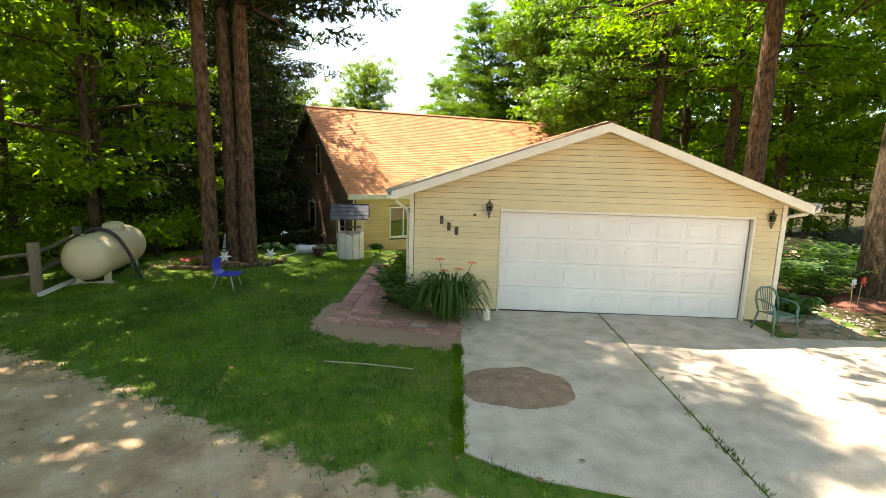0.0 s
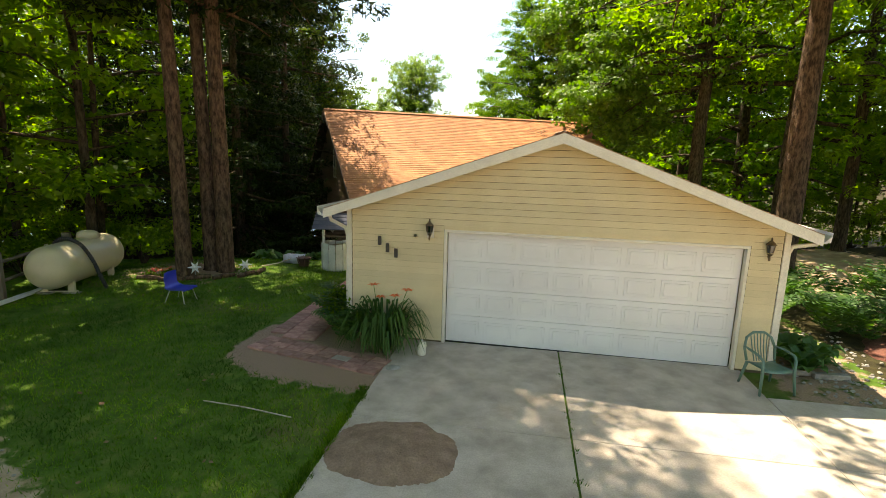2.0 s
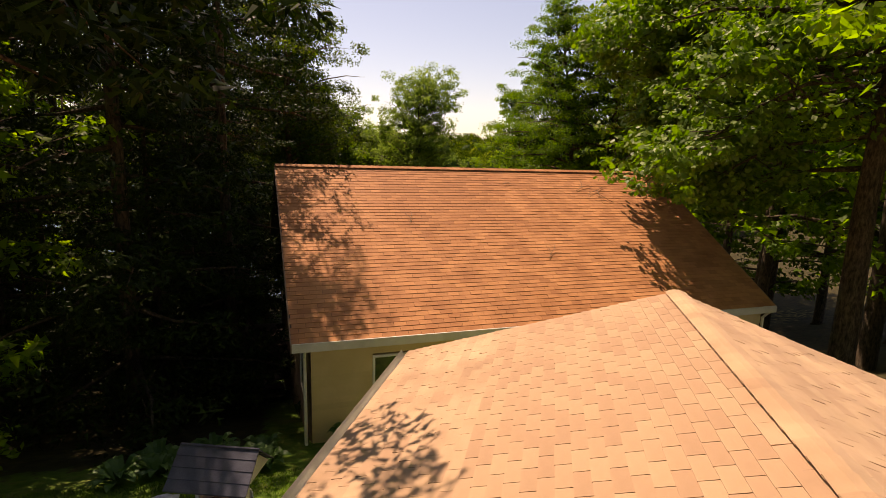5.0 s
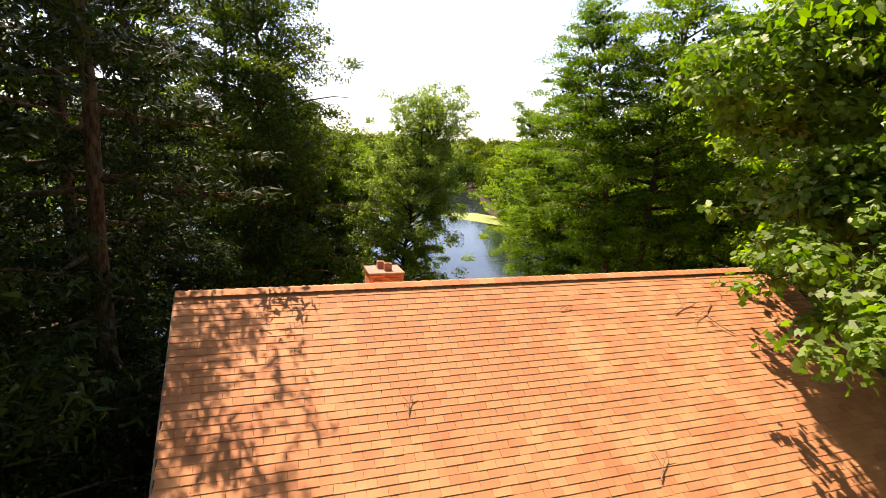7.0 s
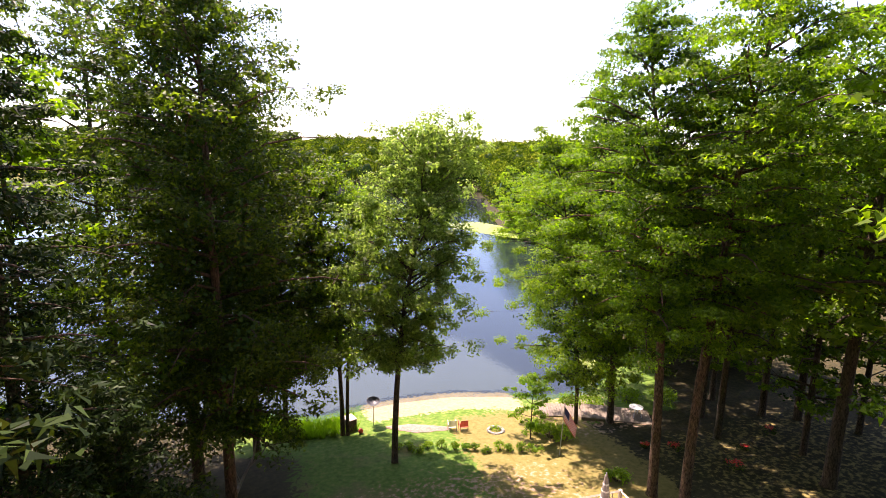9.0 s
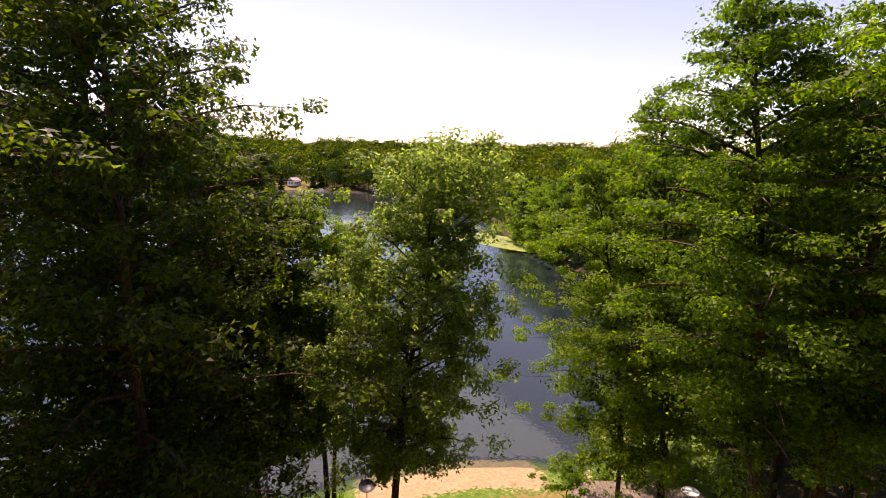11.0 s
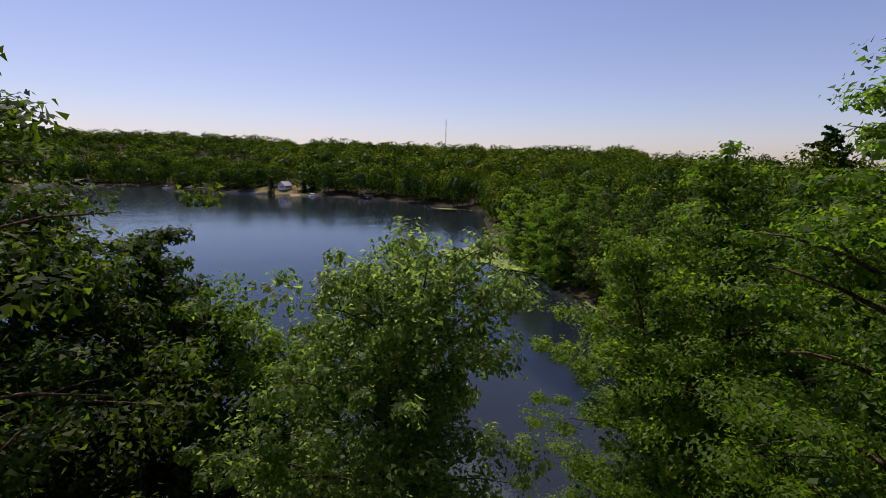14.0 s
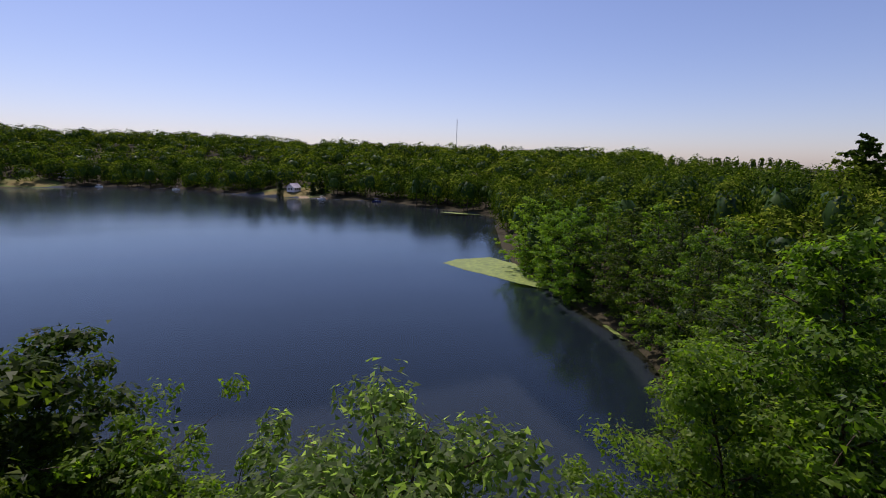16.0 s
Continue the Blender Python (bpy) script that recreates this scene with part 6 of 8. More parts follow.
def wishing_well():
    base = thing("wishing_well", on_ground(4.66, 16.1, 0.0, -22), "white wishing well with a small slate-blue roof", "well")
    n = 12
    for k in range(n):
        a = 2 * math.pi * k / n
        m = Matrix.Rotation(a, 4, "Z") @ Matrix.Translation((0.40, 0, 0))
        Geo().box(-0.012, -0.098, 0.0, 0.012, 0.098, 0.80 + 0.02 * (k % 3), 0.004, m).ob("stave", M["well_white"], base)
    for z in (0.15, 0.65):
        Geo().lathe([(0.385, z), (0.397, z), (0.397, z + 0.04), (0.385, z + 0.04)], 24).ob("hoop", M["rust"], base)
    for s in (-1, 1):
        Geo().box(s * 0.36 - 0.035, -0.035, 0.0, s * 0.36 + 0.035, 0.035, 1.36, 0.005).ob("roof_post", M["well_white"], base)
    Geo().tube([(-0.36, 0, 1.0), (0.36, 0, 1.0)], 0.03, 8).ob("windlass", M["old_wood"], base)
    for s in (-1, 1):
        for k in range(4):
            y0, z0 = s * (0.46 - k * 0.115), 1.26 + k * 0.105
            y1, z1 = s * (0.46 - (k + 1.15) * 0.115), 1.26 + (k + 1.15) * 0.105
            vs = []
            for dz in (0.0, 0.022):
                vs += [(-0.58, y0, z0 + dz + 0.012), (0.58, y0, z0 + dz + 0.012), (0.58, y1, z1 + dz), (-0.58, y1, z1 + dz)]
            Geo().face_set(vs, [(0, 3, 2, 1), (4, 5, 6, 7), (0, 1, 5, 4), (2, 3, 7, 6), (0, 4, 7, 3), (1, 2, 6, 5)]).ob("roof_board", M["slate_blue"], base)
    for s in (-1, 1):
        Geo().face_set([(s * 0.5, -0.44, 1.26), (s * 0.5, 0.44, 1.26), (s * 0.5, 0, 1.66), (s * 0.47, -0.44, 1.26), (s * 0.47, 0.44, 1.26), (s * 0.47, 0, 1.66)], [(0, 1, 2), (3, 5, 4), (0, 3, 4, 1), (1, 4, 5, 2), (2, 5, 3, 0)]).ob("gable_board", M["well_white"], base)


wishing_well()


# ---- planting ----
def leafy_bush(name, x, y, r, h, n, leaf, mat, label, seed, category="bush", group="", zoff=0.0):
    """A low shrub: short stems and leaf clumps piled to an uneven mound."""
    rng = np.random.default_rng(seed)
    rr = random.Random(seed)
    base = thing(name, on_ground(x, y, zoff), label, category, group)
    k = max(5, int(n / 26))
    a, q = rng.uniform(0, 6.28, k), np.sqrt(rng.uniform(0, 1, k))
    c = np.stack([np.cos(a) * q * r * 0.85, np.sin(a) * q * r * 0.85, h * (0.25 + 0.6 * rng.uniform(0.3, 1, k) * (1 - 0.55 * q ** 2))], 1)
    g = Geo()
    for p in c[: min(k, 18)]:
        g.tube([(p[0] * 0.15, p[1] * 0.15, -0.03), (p[0] * 0.6, p[1] * 0.6, p[2] * 0.55), tuple(p)], [0.018, 0.012, 0.004], 4, False)
    g.ob("stem", M["bark_grey"], base)
    s = 0.30 * r + 0.08
    v, f = leaf_cloud(rng, c, np.full((k, 3), s) * np.array([1, 1, 0.7]), 26, leaf)
    o = new("foliage", array_mesh("foliage", v, f, M[mat]))
    o.parent = base
    return base


def rosette(name, x, y, n, length, width, rise, mat, label, category, seed, group="", spread=0.1, zoff=0.0, arch=0.9):
    """Arching strap or broad leaves from one foot; each leaf a part on its own."""
    rr = random.Random(seed)
    base = thing(name, on_ground(x, y, zoff), label, category, group)
    for i in range(n):
        az, ln = i * 2.4 + rr.uniform(-0.3, 0.3), length * rr.uniform(0.6, 1.15)
        up = rise * rr.uniform(0.6, 1.2)
        w = width * rr.uniform(0.75, 1.2)
        d, s = Vector((math.cos(az), math.sin(az), 0)), Vector((-math.sin(az), math.cos(az), 0))
        foot = d * rr.uniform(0, spread)
        g = Geo()
        segs = 5
        for k in range(segs + 1):
            t = k / segs
            p = foot + d * (ln * t) + Vector((0, 0, up * (math.sin(math.pi * min(1, t * arch * 0.75 + 0.02)) if arch > 0 else t)))
            wk = w * (math.sin(math.pi * (0.08 + 0.9 * t)) ** 0.7 if k < segs else 0.03)
            g.v += [tuple(p - s * wk + Vector((0, 0, wk * 0.3))), tuple(p), tuple(p + s * wk + Vector((0, 0, wk * 0.3)))]
        for k in range(segs):
            b = k * 3
            g.f += [(b, b + 1, b + 4, b + 3), (b + 1, b + 2, b + 5, b + 4)]
        g.ob("leaf", M[mat], base)
    return base


def fern(x, y, n, length, label, seed, group="ferns", zoff=0.0):
    """Arching fronds with paired leaflets."""
    rr = random.Random(seed)
    base = thing("fern", on_ground(x, y, zoff), label, "fern", group)
    for i in range(n):
        az, ln = i * 2.4 + rr.uniform(-0.3, 0.3), length * rr.uniform(0.65, 1.1)
        d, s = Vector((math.cos(az), math.sin(az), 0)), Vector((-math.sin(az), math.cos(az), 0))
        g = Geo()
        pts = []
        for k in range(11):
            t = k / 10
            pts.append(d * (ln * 0.75 * t) + Vector((0, 0, ln * 0.72 * math.sin(math.pi * 0.62 * t))))
        for k in range(1, 10):
            t = k / 10
            w = ln * 0.22 * math.sin(math.pi * (0.12 + 0.85 * t)) ** 0.8
            e = (pts[k + 1] - pts[k - 1]).normalized()
            for sg in (-1, 1):
                tip = pts[k] + s * (sg * w) + e * w * 0.35 - Vector((0, 0, w * 0.2))
                g.face_set([pts[k] - e * 0.03, pts[k].lerp(tip, 0.5) - e * w * 0.16, tip, pts[k].lerp(tip, 0.5) + e * w * 0.16, ], [(0, 1, 2, 3)])
        g.ob("frond", M["leaf_hosta"], base)
    return base


# bed at the garage corner
daylily_at = gpt(-1.08, 0.48)
dl = rosette("daylily", daylily_at.x, daylily_at.y, 210, 0.60, 0.017, 0.74, "leaf_daylily", "clump of daylilies with orange flowers by the garage", "plant", 101, spread=0.42, arch=1.15)
for bx, by, bz in ((-0.22, -0.12, 1.16), (0.42, -0.05, 1.12), (-0.12, -0.25, 0.90), (0.16, -0.22, 0.95)):
    q = GU * bx - GN * (-by) + Vector((0, 0, bz))
    Geo().tube([(0.02, 0, 0), (q.x * 0.6, q.y * 0.6, bz * 0.6), tuple(q)], 0.006, 5).ob("flower_stalk", M["leaf_hosta"], dl)
    g = Geo()
    for k in range(6):
        a = math.pi * k / 3
        d, s = Vector((math.cos(a), math.sin(a), 0.25)), Vector((-math.sin(a), math.cos(a), 0))
        g.face_set([q, q + d * 0.06 + s * 0.028, q + d * 0.13 - Vector((0, 0, 0.02)), q + d * 0.06 - s * 0.028], [(0, 1, 2, 3)])
    g.ob("blossom", M["petal_orange"], dl)
for k, (u, n, s) in enumerate(((-2.0, 0.15, 1.0), (-2.3, -0.45, 1.05), (-2.3, -1.25, 0.95), (-1.72, 0.35, 0.85), (-2.2, -2.1, 0.8))):
    p = gpt(u, n)
    fern(p.x, p.y, 22, s, "green fern against the garage wall", 110 + k)
for k, (u, n, r, h) in enumerate(((-2.1, -0.35, 0.5, 1.15), (-2.1, -1.3, 0.5, 1.1), (-2.15, -2.4, 0.48, 0.9), (-2.3, -3.3, 0.45, 0.75))):
    p = gpt(u, n)
    leafy_bush("shrub", p.x, p.y, r, h, 800, 0.085, "leaf_maple", "soft green shrub against the garage wall", 120 + k)
p = gpt(-0.34, 0.62)
jug = thing("plastic_jug", Matrix.Translation((p.x, p.y, 0.02)), "pale plastic milk jug on the driveway edge", "jug")
Geo().lathe([(0.06, 0), (0.075, 0.01), (0.075, 0.15), (0.055, 0.20), (0.025, 0.235), (0.022, 0.26)], 14).ob("body", M["trim"], jug, smooth=True)
Geo().tube([(0.03, 0, 0.23), (0.07, 0, 0.22), (0.078, 0, 0.16), (0.07, 0, 0.12)], 0.01, 6).ob("handle", M["trim"], jug)
Geo().lathe([(0.024, 0.258), (0.024, 0.275)], 12).ob("lid", M["white"], jug)
p = gpt(-0.68, 1.28)
tagged(Geo().blob((p.x, p.y, 0.02), (0.13, 0.09, 0.05), 3).ob("stepping_stone", M["grey_stone"], smooth=True), "pale flat stone at the driveway edge", "stone")
o = Geo().box(-0.2, -0.05, 0, 0.2, 0.05, 0.07, 0.015).ob("downspout_end", M["black"])
o.matrix_basis = on_ground(4.05, 11.0, 0.01, -20)
tagged(o, "black downspout end in the bed", "downspout")


def walkway():
    base = thing("walkway", Matrix.Translation(G0) @ Matrix.Rotation(radians(G_ANGLE), 4, "Z"), "old red brick path laid in sandy soil", "path", kind="structure")
    brick = Geo().box(0, 0, -0.03, 0.318, 0.198, 0.028, 0.006)
    mesh = bpy.data.meshes.new("paver")
    mesh.from_pydata(brick.v, [], brick.f)
    mesh.materials.append(M["paver"])
    pale = mesh.copy()
    pale.materials.clear()
    pale.materials.append(M["concrete"])
    r = random.Random(9)
    slope = math.atan2(0.6, 2.55)

    def lay(u, n, turn, odd):
        jig = Euler((r.uniform(-0.015, 0.015), r.uniform(-0.015, 0.015), turn + r.uniform(-0.012, 0.012))).to_matrix().to_4x4()
        shared("paver", pale if odd else mesh, base, Matrix.Translation((u, -n, 0.012 + r.uniform(-0.004, 0.004))) @ jig)

    # front strip, three courses deep, running out to the drive
    for i in range(8):
        for j in range(3):
            along, back = i * 0.326, j * 0.206
            lay(-3.45 + along * math.cos(slope) + back * math.sin(slope), 1.0 + along * math.sin(slope) - back * math.cos(slope), -slope, (i, j) == (5, 1))
    # side strip along the wall
    for j in range(24):
        n = 0.62 - j * 0.206
        for i in range(3):
            u = -3.42 + i * 0.328
            if n < 0.36 + 0.235 * (u + 3.45):
                lay(u, n, 0.0, (i, j) == (0, 1))


def dirt_heap():
    g = Geo()
    n = 30
    for j in range(n + 1):
        for i in range(n + 1):
            a, b = -1 + 2 * i / n, -1 + 2 * j / n
            q = a * a + b * b
            z = max(0.0, 1 - q) ** 1.2 * 0.11
            z += (0.025 * noise.noise(Vector((a * 4, b * 4, 1))) + 0.02 * noise.noise(Vector((a * 11, b * 11, 3)))) * max(0.0, 1 - q)
            w = 1 + 0.12 * noise.noise(Vector((a * 2, b * 2, 7)))
            p = gpt(-0.08 + a * 0.80 * w, 3.55 + b * 0.68 * w, 0.0225 + z if q < 1 else 0.012)
            g.v.append(tuple(p))
    for j in range(n):
        for i in range(n):
            a, b = -1 + 2 * (i + 0.5) / n, -1 + 2 * (j + 0.5) / n
            if a * a + b * b < 1.02:
                k = j * (n + 1) + i
                g.f.append((k, k + 1, k + n + 2, k + n + 1))
    heap = g.ob("dirt_pile", M["dirt"], smooth=True)
    tagged(heap, "low heap of brown dirt on the driveway", "dirt", kind="stuff")


dirt_heap()


def lawn_grass():
    """Blades over the near lawn, thin towards the lane and none on the path or the drive."""
    rng = np.random.default_rng(7)
    n = 150000
    u, w = rng.uniform(-11, 0.2, n), rng.uniform(-9, 6.2, n)
    x, y = G0.x + GU.x * u + GN.x * w, G0.y + GU.y * u + GN.y * w
    edge = np.interp(u, [-14, -8.2, -5.3, -3.6, -1.9, -0.9, 0.7], [1.4, 2.7, 4.0, 4.85, 5.6, 5.9, 6.3])
    ok = (w < edge + rng.normal(size=n) * 0.25) & ~((u > -0.85) & (w < 5.3)) & ~((u > -3.7) & (u < -0.5) & (w < np.interp(u, [-3.75, -3.6, -2.6, -1.2, -0.8], [0.4, 1.45, 2.0, 2.15, 2.15]) + rng.normal(size=n) * 0.07) & (w > -1)) & ~((u > -3.5) & (w < -0.9))
    ok &= ~((u > -0.85) & (w < 5.2 + 0.45 * (u + 0.85))) & (x > -4.5 - 0.1 * y) & ((x - 0.8) ** 2 + (y - 15.8) ** 2 > 0.9) & (y < 18.5)
    patch = np.array([noise.noise(Vector((a * 0.5, b * 0.5, 2.0))) for a, b in zip(x[::1], y[::1])])
    ok &= (patch < 0.32) | (rng.random(n) < 0.3)
    x, y = x[ok], y[ok]
    n = len(x)
    z = ground_z(x, y) - 0.004
    h = rng.uniform(0.025, 0.075, n)
    a = rng.uniform(0, 6.28, n)
    wd = rng.uniform(0.004, 0.009, n)
    lx, ly = rng.normal(size=n) * 0.03, rng.normal(size=n) * 0.03
    v = np.stack([np.stack([x - np.cos(a) * wd, y - np.sin(a) * wd, z], 1), np.stack([x + np.cos(a) * wd, y + np.sin(a) * wd, z], 1), np.stack([x + lx, y + ly, z + h], 1)], 1).reshape(-1, 3)
    o = new("grass", array_mesh("grass", v, np.arange(n * 3).reshape(-1, 3), M["grass_blade"]))
    tagged(o, "short green lawn grass with thin patches", "grass", kind="stuff")


lawn_grass()


def tufts(name, spots, blades, h, label, seed, mat="grass_blade", width=0.007):
    rng = np.random.default_rng(seed)
    vs = []
    for x, y, s in spots:
        n = int(blades * s)
        a, r = rng.uniform(0, 6.28, n), rng.uniform(0, 0.05 * s, n) + np.abs(rng.normal(size=n)) * 0.02
        bx, by = x + np.cos(a) * r, y + np.sin(a) * r
        bz = ground_z(bx, by) + 0.01
        t = rng.uniform(0, 6.28, n)
        hh = h * s * rng.uniform(0.5, 1.1, n)
        w = width
        vs.append(np.stack([np.stack([bx - np.cos(t) * w, by - np.sin(t) * w, bz], 1), np.stack([bx + np.cos(t) * w, by + np.sin(t) * w, bz], 1), np.stack([bx + np.cos(a) * hh * 0.5, by + np.sin(a) * hh * 0.5, bz + hh], 1)], 1))
    v = np.concatenate(vs).reshape(-1, 3)
    o = new(name, array_mesh(name, v, np.arange(len(v)).reshape(-1, 3), M[mat]))
    return tagged(o, label, "weeds", kind="stuff")


r = random.Random(31)
joint = []
for k in range(60):
    n = r.uniform(0.4, 6.2)
    if r.random() < 0.10 + 0.10 * n:
        p = gpt(2.06 + r.gauss(0, 0.012), n)
        joint.append((p.x, p.y, r.uniform(0.35, 0.9) * (0.45 + 0.11 * n)))
tufts("weeds", joint, 26, 0.11, "green weeds along the driveway joint", 32)
edge_spots = []
for k in range(160):
    p = gpt(-0.9 + r.gauss(0, 0.03), r.uniform(1.9, 5.2))
    edge_spots.append((p.x, p.y, r.uniform(0.5, 0.9)))
tufts("edge_grass", edge_spots, 20, 0.10, "longer grass along the driveway edge", 33)

stick = Geo().tube([(1.84, 8.11, 0.03), (2.4, 7.73, 0.04), (2.98, 7.30, 0.03)], 0.009, 6).ob("stick", M["deck_wood"])
tagged(stick, "long pale stick lying on the lawn", "stick")
g = Geo()
for k in range(70):
    x, y = r.uniform(-3, 4.2), r.uniform(4.2, 14)
    if (Vector((x, y, 0)) - G0).dot(GU) > -0.9 and (Vector((x, y, 0)) - G0).dot(GN) < 5.3:
        continue
    a, s = r.uniform(0, 6.28), r.uniform(0.025, 0.055)
    z = gz(x, y) + 0.05
    d, e = Vector((math.cos(a), math.sin(a), r.uniform(-0.2, 0.2))) * s, Vector((-math.sin(a), math.cos(a), r.uniform(-0.2, 0.2))) * s * 0.7
    c = Vector((x, y, z))
    g.face_set([c - d, c - e, c + d, c + e], [(0, 1, 2, 3)])
tagged(g.ob("fallen_leaves", M["dead_leaf"]), "scattered dry leaves on the lawn", "leaves", kind="stuff")
g = Geo()
for k in range(420):
    u = r.uniform(-9, 2.0)
    edge = np.interp(u, [-14, -8.2, -5.3, -3.6, -1.9, -0.9, 0.7, 1.9], [1.4, 2.7, 4.0, 4.85, 5.6, 5.9, 6.3, 6.6])
    p = gpt(u, edge + r.uniform(-0.1, 3.0))
    s = r.uniform(0.008, 0.024)
    g.blob((p.x, p.y, gz(p.x, p.y) + s * 0.3), (s, s * 0.8, s * 0.6), k, 6)
tagged(g.ob("gravel", M["grey_stone"]), "loose stones on the sandy lane", "gravel", kind="stuff")

# edged bed round the pines, ornaments
for k, (x, y) in enumerate(((-0.15, 15.0), (0.4, 14.75), (1.0, 14.85), (1.6, 14.95), (2.15, 15.2), (2.5, 15.6))):
    o = Geo().tube([(-0.3, 0, 0), (0, 0.02, 0.01), (0.3, 0, 0)], [0.06, 0.07, 0.055], 7).ob("edging_log", M["bark_pine"])
    o.matrix_basis = on_ground(x, y, 0.04, -20 + 18 * k)
    tagged(o, "short bark-covered log edging the flower bed", "log", "logs round the bed")
for k, (x, y) in enumerate(((-0.1, 15.25), (0.1, 15.15), (0.25, 15.3))):
    b = leafy_bush("flower", x, y, 0.13, 0.2, 70, 0.05, "leaf_maple", "low plant with red flowers in the bed", 140 + k, "flower", "red flowers in the bed")
    v, f = leaf_cloud(np.random.default_rng(150 + k), np.array([(0, 0, 0.2)]), np.array([(0.12, 0.12, 0.05)]), 14, 0.06)
    o = new("blossom", array_mesh("blossom", v, f, M["petal_red"]))
    o.parent = b


def star_ornament(x, y):
    base = thing("star_ornament", on_ground(x, y), "pale metal star on a thin stake", "ornament", "garden stars")
    Geo().tube([(0, 0, -0.05), (0, 0, 0.24)], 0.008, 6).ob("stake", M["steel"], base)
    g = Geo()
    vs = []
    for k in range(12):
        a, q = math.pi * k / 6, 0.19 if k % 2 == 0 else 0.07
        vs.append((q * math.cos(a), -0.02, 0.28 + q * math.sin(a)))
    vs += [(0, -0.06, 0.28), (0, 0.02, 0.28)]
    g.face_set(vs, [(k, (k + 1) % 12, 12) for k in range(12)] + [((k + 1) % 12, k, 13) for k in range(12)])
    g.ob("star", M["well_white"], base)


star_ornament(0.92, 15.0)
star_ornament(2.12, 15.35)
cone = thing("garden_spiral", on_ground(1.05, 16.6), "small pale striped cone ornament under the pines", "ornament")
for k in range(7):
    Geo().lathe([(0.10 - 0.012 * k, 0.08 + 0.085 * k), (0.11 - 0.013 * k, 0.10 + 0.085 * k), (0.09 - 0.012 * k, 0.125 + 0.085 * k)], 10).ob("ring", M["well_white"], cone)
Geo().tube([(0, 0, -0.05), (0, 0, 0.7)], 0.01, 6).ob("stake", M["steel"], cone)
bag = Geo().blob((0, 0, 0.12), (0.38, 0.24, 0.17), 5, 14, 0.5).ob("garden_bag", M["fabric"], smooth=True)
bag.matrix_basis = on_ground(3.5, 17.2, 0.0, 15)
tagged(bag, "crumpled pale bag lying on the grass", "bag")
o = Geo().tube([(0, 0, 0.05), (0.6, 0.05, 0.04), (1.3, 0.15, 0.09)], 0.018, 6).ob("wood_pole", M["deck_wood"])
o.matrix_basis = on_ground(2.5, 16.2, 0.0, 35)
tagged(o, "pale wooden pole lying by the bag", "pole")
pot = thing("plant_pot", on_ground(3.75, 16.5), "rusty wire basket planter on the lawn", "planter")
for k in range(5):
    q = 0.13 + 0.02 * k
    Geo().lathe([(q, 0.03 + k * 0.06), (q + 0.012, 0.035 + k * 0.06), (q, 0.045 + k * 0.06)], 14).ob("wire_ring", M["rust"], pot)
for k in range(8):
    a = math.pi * k / 4
    Geo().tube([(0.13 * math.cos(a), 0.13 * math.sin(a), 0.0), (0.22 * math.cos(a), 0.22 * math.sin(a), 0.31)], 0.008, 4).ob("wire", M["rust"], pot)
for k, (x, y) in enumerate(((2.6, 18.6), (3.2, 18.9), (3.8, 19.1), (4.5, 19.0), (5.1, 18.8), (3.0, 19.6), (4.0, 19.8), (5.0, 19.6))):
    rosette("hosta", x, y, 24, 0.42, 0.085, 0.34, "leaf_hosta", "broad-leaved hosta beside the house", "plant", 160 + k, "hostas by the house", 0.1)
rosette("hosta", 6.75, 19.6, 22, 0.36, 0.07, 0.42, "leaf_hosta", "upright green plant against the cream wall", "plant", 170)
# east side of the garage
for k, (u, n) in enumerate(((6.15, -0.15), (6.5, -0.55), (6.2, -0.8))):
    p = gpt(u, n)
    rosette("hosta", p.x, p.y, 26, 0.42, 0.095, 0.36, "leaf_hosta", "bluish hosta beside the garage corner", "plant", 180 + k, "hostas by the garage", 0.1)
for k in range(48):
    p = gpt(r.uniform(6.4, 12.5), r.uniform(-6.5, -1.3))
    if (p.x - 14.95) ** 2 + (p.y - 6.6) ** 2 < 0.8:
        continue
    fern(p.x, p.y, 17, r.uniform(0.8, 1.15), "tall green fern in the shaded bed", 200 + k, "ferns in the side bed")
g = Geo()
for k in range(300):
    p = gpt(r.uniform(5.95, 7.9), r.uniform(-2.4, 0.95))
    s = r.uniform(0.014, 0.045)
    g.blob((p.x, p.y, gz(p.x, p.y) + s * 0.25), (s, s * 0.8, s * 0.55), k, 8)
tagged(g.ob("rubble", M["grey_stone"]), "loose pale stones beside the garage", "stones", kind="stuff")
for k, (u, n) in enumerate(((6.0, -0.05), (6.5, 0.02))):
    p = gpt(u, n)
    o = Geo().box(-0.28, -0.06, 0, 0.28, 0.06, 0.09, 0.012).ob("edging_block", M["grey_stone"])
    o.matrix_basis = on_ground(p.x, p.y, 0.0, -24)
    tagged(o, "grey stone block edging the bed", "block", "edging blocks")
for k, (u, n) in enumerate(((8.0, -1.05), (8.25, -1.2))):
    p = gpt(u, n)
    base = thing("pinwheel", on_ground(p.x, p.y), "faded spinner flower on a thin stake", "ornament", "spinners in the bed")
    Geo().tube([(0, 0, 0), (0.08 * (k * 2 - 1), 0, 0.62)], 0.007, 5).ob("stake", M["deck_wood"], base)
    g = Geo()
    c = Vector((0.08 * (k * 2 - 1), -0.02, 0.64))
    for q in range(8):
        a = math.pi * q / 4
        d, e = Vector((math.cos(a), 0, math.sin(a))), Vector((-math.sin(a), 0.3, math.cos(a)))
        g.face_set([c, c + d * 0.08 + e * 0.03, c + d * 0.15, c + d * 0.08 - e * 0.03], [(0, 1, 2, 3)])
    g.ob("spinner", M["petal_red"] if k else M["well_white"], base)
